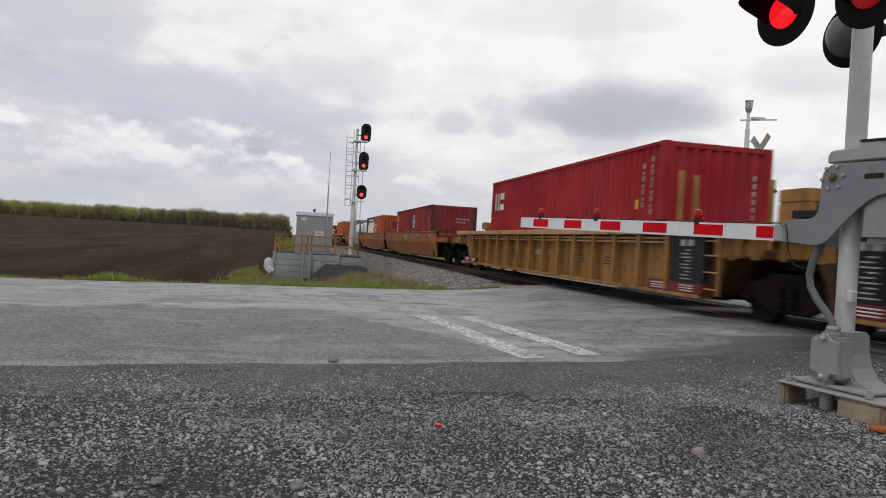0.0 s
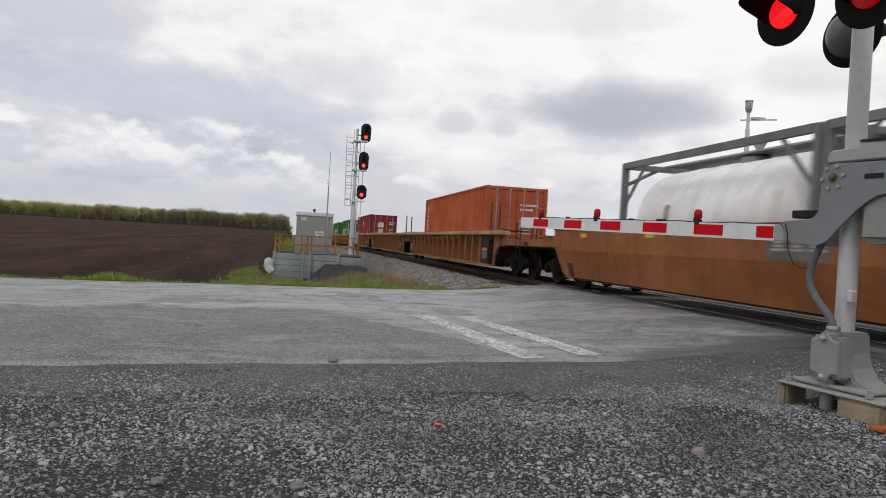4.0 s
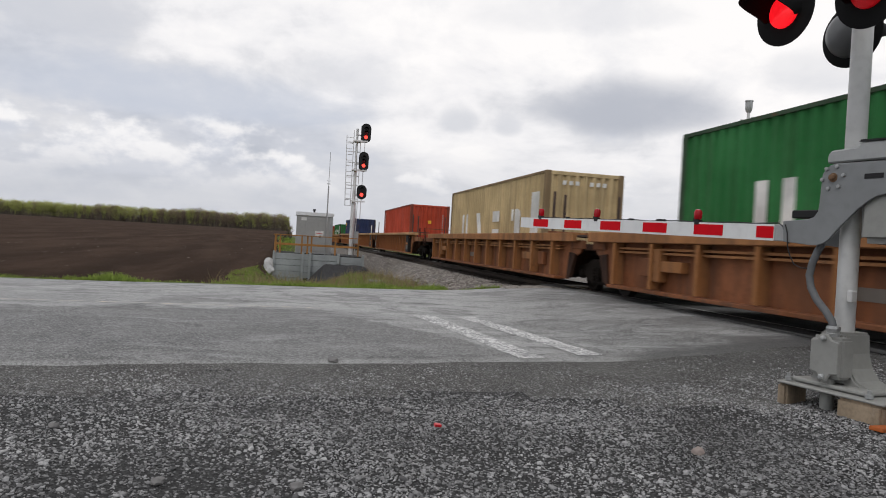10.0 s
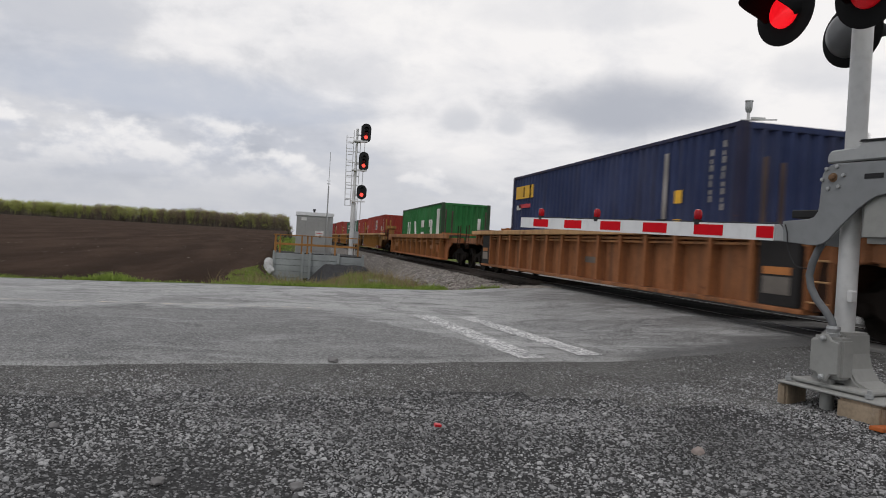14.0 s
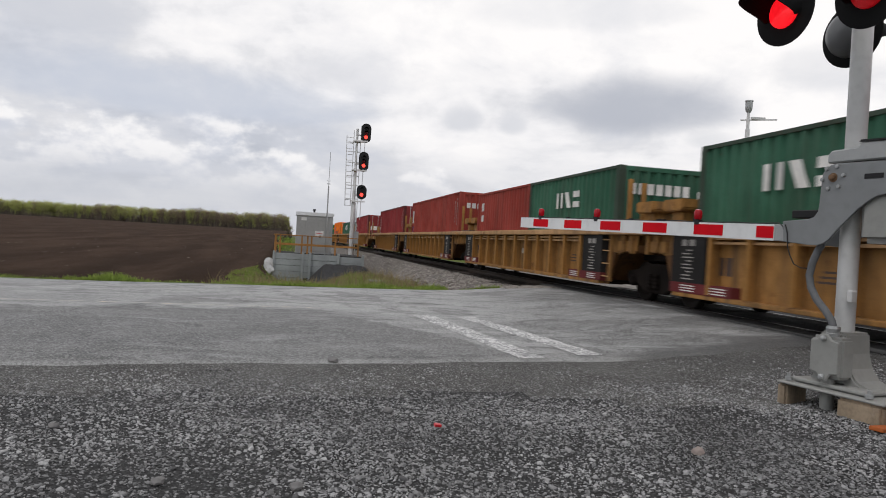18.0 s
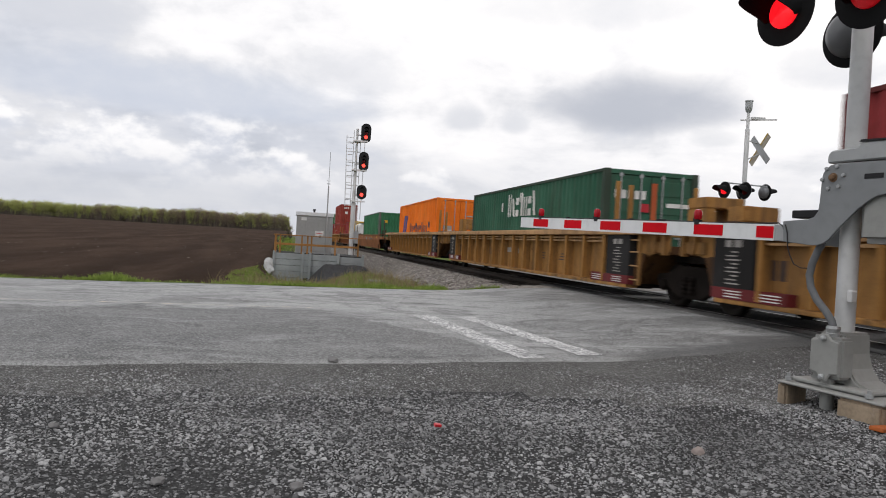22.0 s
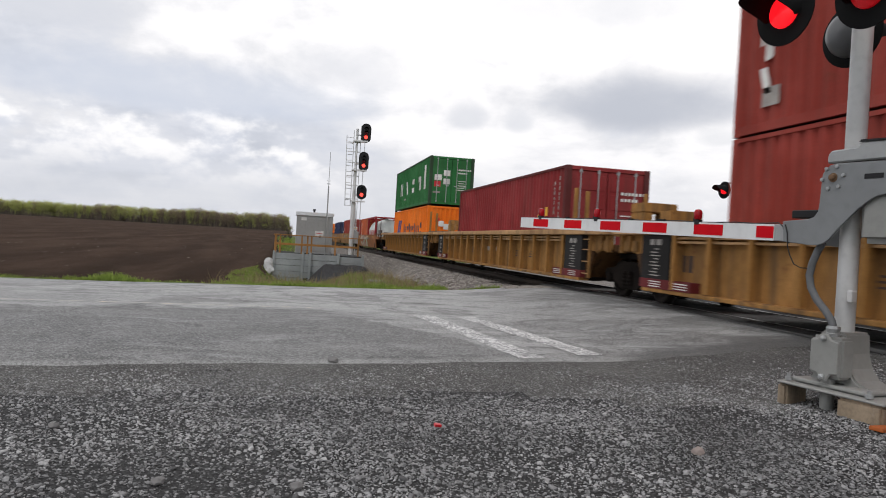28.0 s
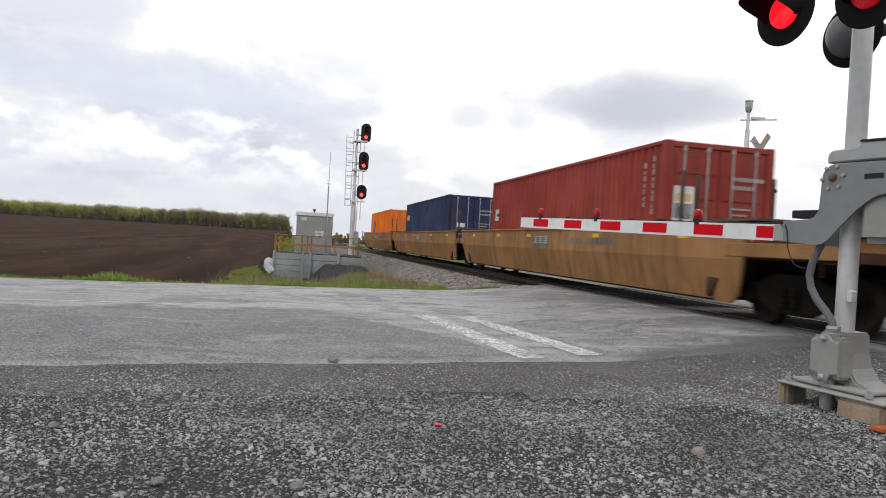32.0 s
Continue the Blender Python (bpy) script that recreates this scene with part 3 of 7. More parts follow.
def container(S, length, height, paint, z, colour_words, doors=True, side_marks=(), end_marks=(), look_word="steel"):
    """A shipping container whose leading end stands at S; marks are (a0, a1, z0, z1, material)."""
    kind_ = "forty-foot" if length > 10 else "twenty-foot"
    c = thing("shipping_container", f"{colour_words} {kind_} corrugated {look_word} container in a well car", "container", CONTAINERS)
    m = P[paint]
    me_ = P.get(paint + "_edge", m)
    w = BOX_W / 2
    for sx in (-1, 1):
        sp = part("side_panel", side_mesh(length, height, paint), m, c)
        sp.matrix_basis = Matrix.Translation((sx * (w - 0.012), 0 if sx < 0 else length, 0)) @ (Matrix() if sx < 0 else pose(0, 0, 0, 0, 0, 180))
        for ey in (0, 1):
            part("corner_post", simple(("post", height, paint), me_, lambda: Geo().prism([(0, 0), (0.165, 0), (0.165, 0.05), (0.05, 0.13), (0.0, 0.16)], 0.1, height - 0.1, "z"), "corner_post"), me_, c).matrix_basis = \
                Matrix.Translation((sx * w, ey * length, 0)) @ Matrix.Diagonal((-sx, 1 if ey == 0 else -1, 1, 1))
            for ez in (0.0, height - 0.118):
                part("corner_casting", simple(("casting", paint), me_, lambda: Geo().box(-0.081, 0.081, -0.089, 0.089, 0, 0.118), "corner_casting", 0.012), m, c).location = \
                    (sx * (w - 0.079), ey * length + (0.087 if ey == 0 else -0.087), ez)
        part("bottom_rail", simple(("brail", length, paint), m, lambda: Geo().box(-0.03, 0.03, 0.17, length - 0.17, 0.02, 0.165), "bottom_rail"), m, c).location.x = sx * (w - 0.034)
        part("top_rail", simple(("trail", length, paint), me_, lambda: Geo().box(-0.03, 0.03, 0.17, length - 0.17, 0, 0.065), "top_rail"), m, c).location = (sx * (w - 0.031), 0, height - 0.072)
    part("roof_panel", simple(("roof", length, paint), m, lambda: Geo().box(-w + 0.05, w - 0.05, 0.1, length - 0.1, -0.03, 0), "roof_panel"), m, c).location.z = height - 0.022
    part("floor_frame", simple(("floor", length), SEAL, lambda: Geo().box(-w + 0.07, w - 0.07, 0.1, length - 0.1, 0.03, 0.15), "floor_frame"), SEAL, c)
    for ey in (0, 1):
        at_door = doors if ey == 0 else not doors
        base = Matrix.Translation((0, 0, 0)) if ey == 0 else pose(0, length, 0, 0, 0, 180)
        for nm, za, zb in (("end_header", height - 0.12, height - 0.01), ("end_sill", 0.02, 0.16)):
            part(nm, simple((nm, paint, height), m, lambda: Geo().box(-w + 0.16, w - 0.16, 0.01, 0.10, za, zb), nm, 0.008), m, c).matrix_basis = base
        if not at_door:
            part("end_panel", end_mesh(height, paint), m, c).matrix_basis = base @ Matrix.Translation((0, 0.015, 0))
            continue
        for sx in (-1, 1):
            def leaf():
                g = Geo().box(0.012, 1.05, 0.035, 0.075, 0.17, height - 0.13)
                for i in range(5):
                    za = 0.22 + (height - 0.42) * i / 5
                    g.box(0.09, 0.98, 0.022, 0.036, za + 0.05, za + (height - 0.42) / 5 - 0.04)
                return g
            d = part("door", simple(("door", paint, height), m, leaf, "door", 0.006), m, c)
            d.matrix_basis = base @ Matrix.Diagonal((sx, 1, 1, 1))
            for rx in (0.28, 0.80):
                rod = part("lock_rod", simple(("rod", height), GALV, lambda: Geo().tube([(0, 0, 0.12), (0, 0, height - 0.08)], 0.019, 8).box(-0.04, 0.04, -0.01, 0.03, 0.13, 0.2).box(-0.04, 0.04, -0.01, 0.03, height - 0.18, height - 0.11).box(-0.14, 0.02, -0.02, 0.0, 1.0, 1.04), "lock_rod"), GALV, d, "galvanised locking rod")
                rod.location = (rx, 0.004, 0)
    for mark in side_marks:
        part("marking", mark_geo(mark, True), mark[-1], c)
    for mark in end_marks:
        part("marking", mark_geo(mark, False), mark[-1], c)
    movers.append((c, S, z))
    return c


def mark_geo(mark, on_side):
    """A painted patch: a plain bar, a plain emblem shape ("u", ...) or a slanted outline ("p", points)."""
    lo_, hi_ = (-BOX_W / 2 + 0.005, -BOX_W / 2 + 0.009) if on_side else (0.006, 0.010)
    axis = "x" if on_side else "y"
    if mark[0] == "p":
        return Geo().prism(mark[1], lo_, hi_, axis)
    if mark[0] == "u":
        _, a0, a1, z0, z1, t, form, _ = mark
        g = Geo()
        w_, h_ = a1 - a0, z1 - z0
        forms = (([(0, 0), (0.3, 0), (0.3, 1), (0, 1)], [(0.68, 0), (1, 0), (1, 1), (0.68, 1)]),
                 ([(0, 0), (0.55, 0), (1, 1), (0.45, 1)],),
                 ([(0.05, 0), (0.95, 0), (0.95, 0.36), (0.05, 0.36)], [(0.05, 0.62), (0.95, 0.62), (0.95, 1), (0.05, 1)]),
                 ([(0.0, 0.1), (0.25, 0), (0.6, 0), (0.6, 1), (0.25, 1), (0, 0.9)], [(0.74, 0.62), (1, 0.62), (1, 1), (0.74, 1)]))
        for outline in forms[form]:
            g.prism([(a0 + p * w_, z0 + q * h_) for p, q in outline], lo_, hi_, axis)
        return g
    a0, a1, z0, z1, _ = mark
    return Geo().prism([(a0, z0), (a1, z0), (a1, z1), (a0, z1)], lo_, hi_, axis)


def id_marks(h, mat_=WHITE_MARK):
    """Columns of small unreadable stencils near the leading end."""
    out = []
    for col_, top, n_ in ((0.42, h - 0.28, 9), (0.78, h - 0.40, 7)):
        for i in range(n_):
            out.append((col_ + 0.02 * (i % 3 == 1), col_ + 0.075, top - 0.11 - i * 0.135, top - i * 0.135 - 0.035 * (i % 2), mat_))
    return out


def end_ids(h, x0=0.15, mat_=WHITE_MARK):
    out = []
    for r, n_ in enumerate((7, 5)):
        for i in range(n_):
            out.append((x0 + i * 0.105, x0 + i * 0.105 + 0.07, h - 0.72 - r * 0.17, h - 0.64 - r * 0.17, mat_))
    for r in range(5):
        out.append((x0, x0 + 0.45 - 0.08 * (r % 2), h - 1.3 - r * 0.12, h - 1.265 - r * 0.12, mat_))
    return out


def big_word(y0, n_, size, gap, z, mat_, thick=0.2, high=None):
    """A row of n_ plain shapes in place of a trade name, from the trailing end to the leading one."""
    high = high or size * 1.5
    return [("u", y0 - i * (size + gap) - size, y0 - i * (size + gap), z, z + high * (1.0 if i % 3 or n_ < 6 else 1.25), size * thick, (0, 1, 2, 3, 0, 2, 1)[i % 7], mat_) for i in range(n_)]


def column_word(y, n_, size, z_top, mat_):
    """The same, standing upright one above the other."""
    return [("u", y - size * 0.75, y, z_top - i * size * 1.25 - size, z_top - i * size * 1.25, size * 0.2, (0, 2, 3, 1, 2)[i % 5], mat_) for i in range(n_)]


def line_logo(z0=0.85, z1=2.2):
    """Two slanted blue strokes."""
    return [("p", [(10.75, z0), (10.15, z0), (9.45, z1), (10.02, z1)], B_), ("p", [(9.95, z0), (8.95, z0), (9.05, z0 + 0.32), (9.35, z0 + 0.32), (8.82, z1), (9.32, z1)], B_)]


def tank(S, length, height, shell, frame_paint, z, words, side_marks=(), beams=True):
    """A tank container: a round shell in an open frame of posts, rails and braces."""
    c = thing("tank_container", words, "tank container", CONTAINERS)
    m = P[frame_paint]
    w, b = BOX_W / 2, 0.07
    for sx in (-1, 1):
        for ey in (0, 1):
            part("corner_post", Geo().box(sx * w - (sx > 0) * 0.13, sx * w + (sx < 0) * 0.13, ey * length - ey * 0.13, ey * length + (1 - ey) * 0.13, 0, height), m, c, bevel=0.01)
        part("bottom_rail", Geo().box(sx * w - (sx > 0) * 0.12, sx * w + (sx < 0) * 0.12, 0.13, length - 0.13, 0.0, 0.14), m, c)
        if beams:
            part("top_rail", Geo().box(sx * w - (sx > 0) * 0.1, sx * w + (sx < 0) * 0.1, 0.13, length - 0.13, height - 0.13, height), m, c)
        for ey, d in ((0.06, 1), (length - 0.06, -1)):
            part("brace", Geo().tube([(sx * (w - 0.07), ey, height - 0.5), (sx * 0.35, ey, height - 0.08)], 0.045, 6), m, c)
            part("brace", Geo().tube([(sx * (w - 0.07), ey, height * 0.62), (sx * (w - 0.10), ey + d * 0.85, height - 0.1)], 0.04, 6), m, c)
    for ey in (0.06, length - 0.06):
        for zz in (0.07, height - 0.07):
            part("cross_beam", Geo().box(-w + 0.1, w - 0.1, ey - 0.06, ey + 0.06, zz - 0.06, zz + 0.06), m, c, bevel=0.01)
    r = min(1.13, height / 2 - 0.10)
    prof = []
    for i in range(9):
        a = math.pi / 2 * i / 8
        prof.append((r * math.sin(a), 0.22 + 0.5 * (1 - math.cos(a))))
    prof += [(r, length * 0.33), (r + 0.012, length * 0.331), (r + 0.012, length * 0.345), (r, length * 0.346), (r, length * 0.66), (r + 0.012, length * 0.661), (r + 0.012, length * 0.675), (r, length * 0.676)]
    prof += [(q, length - d) for q, d in reversed(prof[:9])]
    part("shell", Geo().lathe(prof, (0, 0, height / 2), (0, 1, 0), 40), P[shell], c, smooth=True)
    part("walkway", Geo().box(-0.35, 0.35, 0.3, length - 0.3, height - 0.05, height - 0.02), GALV, c, "galvanised catwalk")
    part("manhole", Geo().lathe([(0.28, 0), (0.28, 0.1), (0.2, 0.14)], (0, length / 2, height / 2 + r - 0.03), (0, 0, 1), 18), GALV, c)
    for a0, a1, z0, z1, mm in side_marks:
        # plates follow the round flank
        g = Geo()
        steps = 6
        for i in range(steps + 1):
            zz = z0 + (z1 - z0) * i / steps
            x = -math.sqrt(max((r + 0.006) ** 2 - (zz - height / 2) ** 2, 0))
            g.v += [(x, a0, zz), (x, a1, zz)]
        g.f = [(2 * i, 2 * i + 2, 2 * i + 3, 2 * i + 1) for i in range(steps)]
        part("marking", g, mm, c)
    movers.append((c, S, z))
    return c


# ------------------------------------------------ wagons
def truck(parent, y):
    """A two-axle freight truck under a wagon's end."""
    t = part("truck", simple("bolster", TRUCK_IRON, lambda: Geo().box(-1.05, 1.05, -0.2, 0.2, 0.42, 0.78).box(-0.35, 0.35, -0.28, 0.28, 0.5, 0.95), "truck", 0.02), TRUCK_IRON, parent, "dark oily two-axle truck")
    t.location.y = y
    arm = [(-1.22, 0.50), (-1.18, 0.62), (-0.78, 0.66), (-0.42, 0.80), (0.42, 0.80), (0.78, 0.66), (1.18, 0.62), (1.22, 0.50), (1.10, 0.36), (0.78, 0.38), (0.36, 0.20), (-0.36, 0.20), (-0.78, 0.38), (-1.10, 0.36)]
    for sx in (-1, 1):
        s = part("side_frame", simple("side_frame", TRUCK_IRON, lambda: Geo().prism(arm, -0.07, 0.07, "x"), "side_frame", 0.02), TRUCK_IRON, t)
        s.location.x = sx * 1.03
        for sy in (-0.12, 0.12):
            part("spring", simple("spring", TRUCK_IRON, lambda: Geo().lathe([(0.06, 0.28), (0.075, 0.32), (0.06, 0.36), (0.075, 0.40), (0.06, 0.44), (0.075, 0.48), (0.06, 0.52), (0.075, 0.56), (0.06, 0.60)], (0, 0, 0), (0, 0, 1), 10), "spring"), TRUCK_IRON, t).location = (sx * 1.13, sy, 0)
        for sy in (-0.89, 0.89):
            part("bearing", simple("bearing", TRUCK_IRON, lambda: Geo().lathe([(0.11, -0.08), (0.12, 0.0), (0.10, 0.05), (0.05, 0.07)], (0, 0, 0.42), (1, 0, 0), 14), "bearing"), TRUCK_IRON, t).matrix_basis = Matrix.Translation((sx * 1.12, sy, 0)) @ Matrix.Diagonal((sx, 1, 1, 1))
    part("brake_beam", simple("brake_beam", TRUCK_IRON, lambda: Geo().box(-0.72, 0.72, -0.46, -0.36, 0.30, 0.44).box(-0.72, 0.72, 0.36, 0.46, 0.30, 0.44).box(-0.10, 0.10, -0.4, 0.4, 0.38, 0.46).box(-0.9, 0.9, -0.9, 0.9, 0.86, 0.98), "brake_beam"), TRUCK_IRON, t)
    for ay in (-0.89, 0.89):
        def wheelset():
            g = Geo()
            for sx in (-1, 1):
                g.lathe([(0.10, -0.09), (0.12, -0.07), (0.30, -0.03), (0.35, -0.065), (0.415, -0.065), (0.42, 0.03), (0.45, 0.045), (0.45, 0.068), (0.37, 0.068), (0.33, 0.03), (0.12, 0.05), (0.10, 0.08)], (sx * 0.76, 0, 0), (-sx, 0, 0), 32)
            return g.tube([(-1.12, 0, 0), (1.12, 0, 0)], 0.075, 12)
        ws = part("wheelset", simple("wheelset", WHEEL_STEEL, wheelset, "wheelset", 0, True), WHEEL_STEEL, t, "worn steel wheels on an axle")
        ws.location = (0, ay, 0.42)
        wheelsets.append(ws)
    return t


def outline_side(hw, hp, top, low, drop):
    """Side sheet: full depth over the well, shallow over the trucks."""
    e = hp - (0.25 if top > 1.4 else 0.45)
    w_ = 0.32 if top < 1.4 else 0.0
    up = [(hw + 0.02 + w_, low + 0.0), (hw + 0.10 + w_, low + 0.35), (hw + 0.34 + w_, drop - 0.10), (hw + 0.7 + w_, drop), (e, drop + 0.05), (e, top)]
    return up + [(-y, z) for y, z in reversed(up)]


def wagon(style, paint, half_pitch, front_end, rear_end, label):
    """One unit of a well car, centred on its origin. Styles: ribbed, few_ribs, capped, smooth, smooth_low."""
    c = thing("well_car", label, "well car", WAGONS)
    m = P[paint]
    dark = P[{"yellow_car": "dark_yellow_car", "brown_car": "dark_brown_car"}.get(paint, "dark_tan_car")]
    hp = half_pitch
    hw = hp - 1.55
    top, low, drop = {"ribbed": (1.42, 0.30, 1.0), "few_ribs": (1.44, 0.28, 1.02), "capped": (1.24, 0.25, 0.92), "smooth": (1.50, 0.27, 1.04), "smooth_low": (1.34, 0.27, 1.04)}[style]
    key = (style, paint, hp)
    gx = 0.32 if style == "capped" else 0.0
    face = {"ribbed": 1.42, "few_ribs": 1.42, "capped": 1.38, "smooth": 1.50, "smooth_low": 1.50}[style]      # the side sheet lies back between its ribs
    rib_m = P["cap_sill"] if style == "capped" else m
    for sx in (-1, 1):
        flip = Matrix.Diagonal((-sx, 1, 1, 1))       # built for the near side, x negative
        if style.startswith("smooth"):
            def sheet():
                g = Geo()
                e = hp - 0.55
                fold = 0.98
                line_ = [(-e, 1.08), (-hw - 0.95, 1.0), (-hw - 0.66, low + 0.14), (-hw - 0.42, low), (hw + 0.42, low), (hw + 0.66, low + 0.14), (hw + 0.95, 1.0), (e, 1.08)]
                for y, z in line_:
                    x = -1.50 + 0.16 * max(0, (fold - z)) / (fold - low)
                    g.v += [(-1.52, y, top), (-1.52, y, max(z, fold)), (x, y, z), (x + 0.05, y, z), (-1.45, y, top)]
                for i in range(len(line_) - 1):
                    a, b = i * 5, i * 5 + 5
                    for k in range(4):
                        g.f.append((a + k, a + k + 1, b + k + 1, b + k))
                    g.f.append((a + 4, a, b, b + 4))
                return g
            s = part("side_sheet", simple(("sheet",) + key, m, sheet, "side_sheet"), m, c)
            s.matrix_basis = flip
            lip = part("top_chord", simple(("lip",) + key, m, lambda: Geo().box(-1.56, -1.30, -hp + 0.55, hp - 0.55, top, top + 0.05), "top_chord", 0.012), m, c)
            lip.matrix_basis = flip
        else:
            sh = part("side_sheet", simple(("sheet",) + key, m, lambda: Geo().prism(outline_side(hw, hp, top, low, drop), -face, 0.05 - face, "x"), "side_sheet"), m, c)
            sh.matrix_basis = flip
            lo_ = part("bottom_chord", simple(("low",) + key, m, lambda: Geo().box(-1.61, -1.30, -hw, hw, low - 0.02, low + 0.05), "bottom_chord", 0.01), m, c)
            lo_.matrix_basis = flip
            if style == "capped":
                cap = part("top_chord", simple(("cap",) + key, P["cap_sill"], lambda: Geo().prism([(-1.62, 1.20), (-1.62, 1.42), (-1.30, 1.42), (-1.30, 1.36), (-1.5, 1.34), (-1.5, 1.20)], -hp + 0.45, hp - 0.45, "y"), "top_chord", 0.014), P["cap_sill"], c, "rusty orange overhanging sill")
            else:
                cap = part("top_chord", simple(("cap",) + key, P["sill"] if paint != "brown_car" else m, lambda: Geo().box(-1.66, -1.28, -hp + 0.2, hp - 0.2, top - 0.05, top + 0.085), "top_chord", 0.014), P["sill"], c)
            cap.matrix_basis = flip
            step_ = {"ribbed": 1.16, "few_ribs": 1.85, "capped": 1.55}[style]
            count = int(2 * (hw - 0.3) / step_)
            rz = (low + 0.07, top - (0.06 if style != "capped" else 0.05))
            rib = simple(("rib", style, paint), rib_m, lambda: Geo().prism([(-1.63, -0.040), (-1.63, 0.040), (-1.60, 0.046), (-1.60, 0.016), (-face, 0.016), (-face, -0.016), (-1.60, -0.016), (-1.60, -0.046)], rz[0], rz[1], "z"), "rib")
            rim_ = 1.12 if style == "ribbed" else 0.3
            for i in range(count + 1):
                r_ = part("rib", rib, rib_m, c)
                r_.matrix_basis = flip @ Matrix.Translation((0, -hw + rim_ + 2 * (hw - rim_) * i / count, 0))
            zt = top if style != "capped" else 1.20
            st_m = P["sill"] if paint == "yellow_car" else P["cap_sill"]
            for zz in (0.19, 0.115):
                part("stiffener", simple(("stiff", zz) + key, st_m, lambda: Geo().box(-face - 0.13, -face, -hw, hw, zt - zz, zt - zz + 0.022).box(-face - 0.13, -face - 0.11, -hw, hw, zt - zz - 0.02, zt - zz), "stiffener"), st_m, c).matrix_basis = flip
        def slab(x0, x1, y0, y1, z0, z1, g=None):
            """A plate on this flank, between two distances from the middle."""
            return (g or Geo()).box(min(sx * x0, sx * x1), max(sx * x0, sx * x1), y0, y1, z0, z1)
        if style == "ribbed" and paint == "yellow_car":
            for ey in (-1, 1):
                y = ey * (hw - 0.45)
                set_end = front_end if ey < 0 else rear_end
                pn = c if set_end else part("number_panel", slab(face, 1.60, y - 0.52, y + 0.52, low + 0.055, top - 0.06), P["black"], c, "black stencil panel")
                bars = Geo()
                for r in range(9):
                    wd, off = 0.17 - 0.045 * (r % 3), 0.05 * math.sin(r * 2.1)
                    slab(1.60, 1.605, y + off - wd, y + off + wd, low + 0.29 + r * 0.062, low + 0.31 + r * 0.062, bars)
                slab(1.60, 1.605, y - 0.20, y - 0.02, low + 0.87, low + 0.98, bars)
                slab(1.60, 1.605, y + 0.06, y + 0.20, low + 0.87, low + 0.98, bars)
                if not set_end:
                    part("stencil", bars, GREY_MARK, pn, "rows of small white stencils")
                bd = part("band", slab(face, 1.612, y - 0.525 - (0.75 if ey > 0 else 0), y + 0.525 + (0.75 if ey < 0 else 0), low + 0.053, low + 0.23), P["band"], c, "maroon reflective band")
                wb = Geo()
                for r in range(3):
                    for yy in (y - 0.25, y - ey * 0.95 - 0.2):
                        slab(1.612, 1.616, yy, yy + 0.42, low + 0.085 + r * 0.045, low + 0.103 + r * 0.045, wb)
                part("stencil", wb, WHITE_MARK, bd)
                nb = Geo()
                for r in range(2):
                    yy = y - ey * (0.72 + 0.22 * r)
                    slab(face, face + 0.005, yy - 0.08, yy + 0.08, 0.70, 1.0, nb)
                part("stencil", nb, SEAL, c, "dark worn unit number")
            g = Geo()
            for ly, lw in ((-0.4, 0.42), (0.35, 0.5)):
                slab(face, face + 0.006, ly - lw / 2, ly + lw / 2, 0.82, 0.97, g)
            part("stencil", g, GREY_MARK, c, "worn road name panel")
            g = Geo()
            for ly in (-2.75, 2.6, -4.2):
                for r in range(3):
                    slab(face, face + 0.005, ly - 0.2, ly + 0.2 - 0.06 * r, 0.72 + 0.07 * r, 0.75 + 0.07 * r, g)
            part("stencil", g, SEAL, c, "small dark stencils")
        elif style == "ribbed":
            for ey in (-1, 1):
                y0, y1 = (-hw + 0.1, -hw + 0.95) if ey < 0 else (hw - 0.95, hw - 0.1)
                pn = part("number_panel", slab(face, 1.60, y0, y1, low + 0.06, top - 0.08), P["black"], c, "sooty dark end panel")
                part("stencil", slab(1.60, 1.606, y0 + 0.15, y1 - 0.1, 0.80, 0.91), RUST_MARK, pn, "orange reflective stripe")
                part("stencil", slab(1.60, 1.605, y0 + 0.16, y1 - 0.1, 0.52, 0.77), DULL_MARK, pn, "scratched pale data plate")
            part("stencil", slab(face, face + 0.006, -1.2, -0.2, 0.72, 0.86), DULL_MARK, c, "worn road name panel")
        elif style.startswith("smooth"):
            for ly in (-hw + 0.8, -hw * 0.45, 0.12 * hw, 0.5 * hw, hw - 0.9):
                part("stencil", slab(1.519, 1.525, ly - 0.17, ly + 0.17, top - 0.19, top - 0.10), YELLOW_MARK, c, "yellow reflective patch")
            plate_ = part("name_plate", slab(1.519, 1.524, -0.68, 0.62, max(top - 0.5, 0.985), top - 0.14), DULL_MARK, c, "dark plate with a pale worn emblem")
            g = Geo()
            for i, wd in enumerate((0.30, 0.30, 0.36)):
                y = 0.50 - i * 0.38
                for r in range(4):
                    slab(1.524, 1.528, y - wd + 0.05 * (r in (1, 2)), y - 0.05 * (r in (1, 2)), top - 0.20 - r * 0.055, top - 0.162 - r * 0.055, g)
            part("stencil", g, GREY_MARK, plate_, "pale slotted emblem")
            g = Geo()
            for i in range(10):
                y = -2.0 - i * 0.25 - (0.2 if i > 3 else 0)
                slab(1.519, 1.524, y - 0.17, y, top - 0.36, top - 0.20, g)
            part("stencil", g, DULL_MARK, c, "worn grey block lettering")
        else:
            part("stencil", slab(face, face + 0.006, 1.0, 1.9, 0.55, 0.72), DULL_MARK, c)
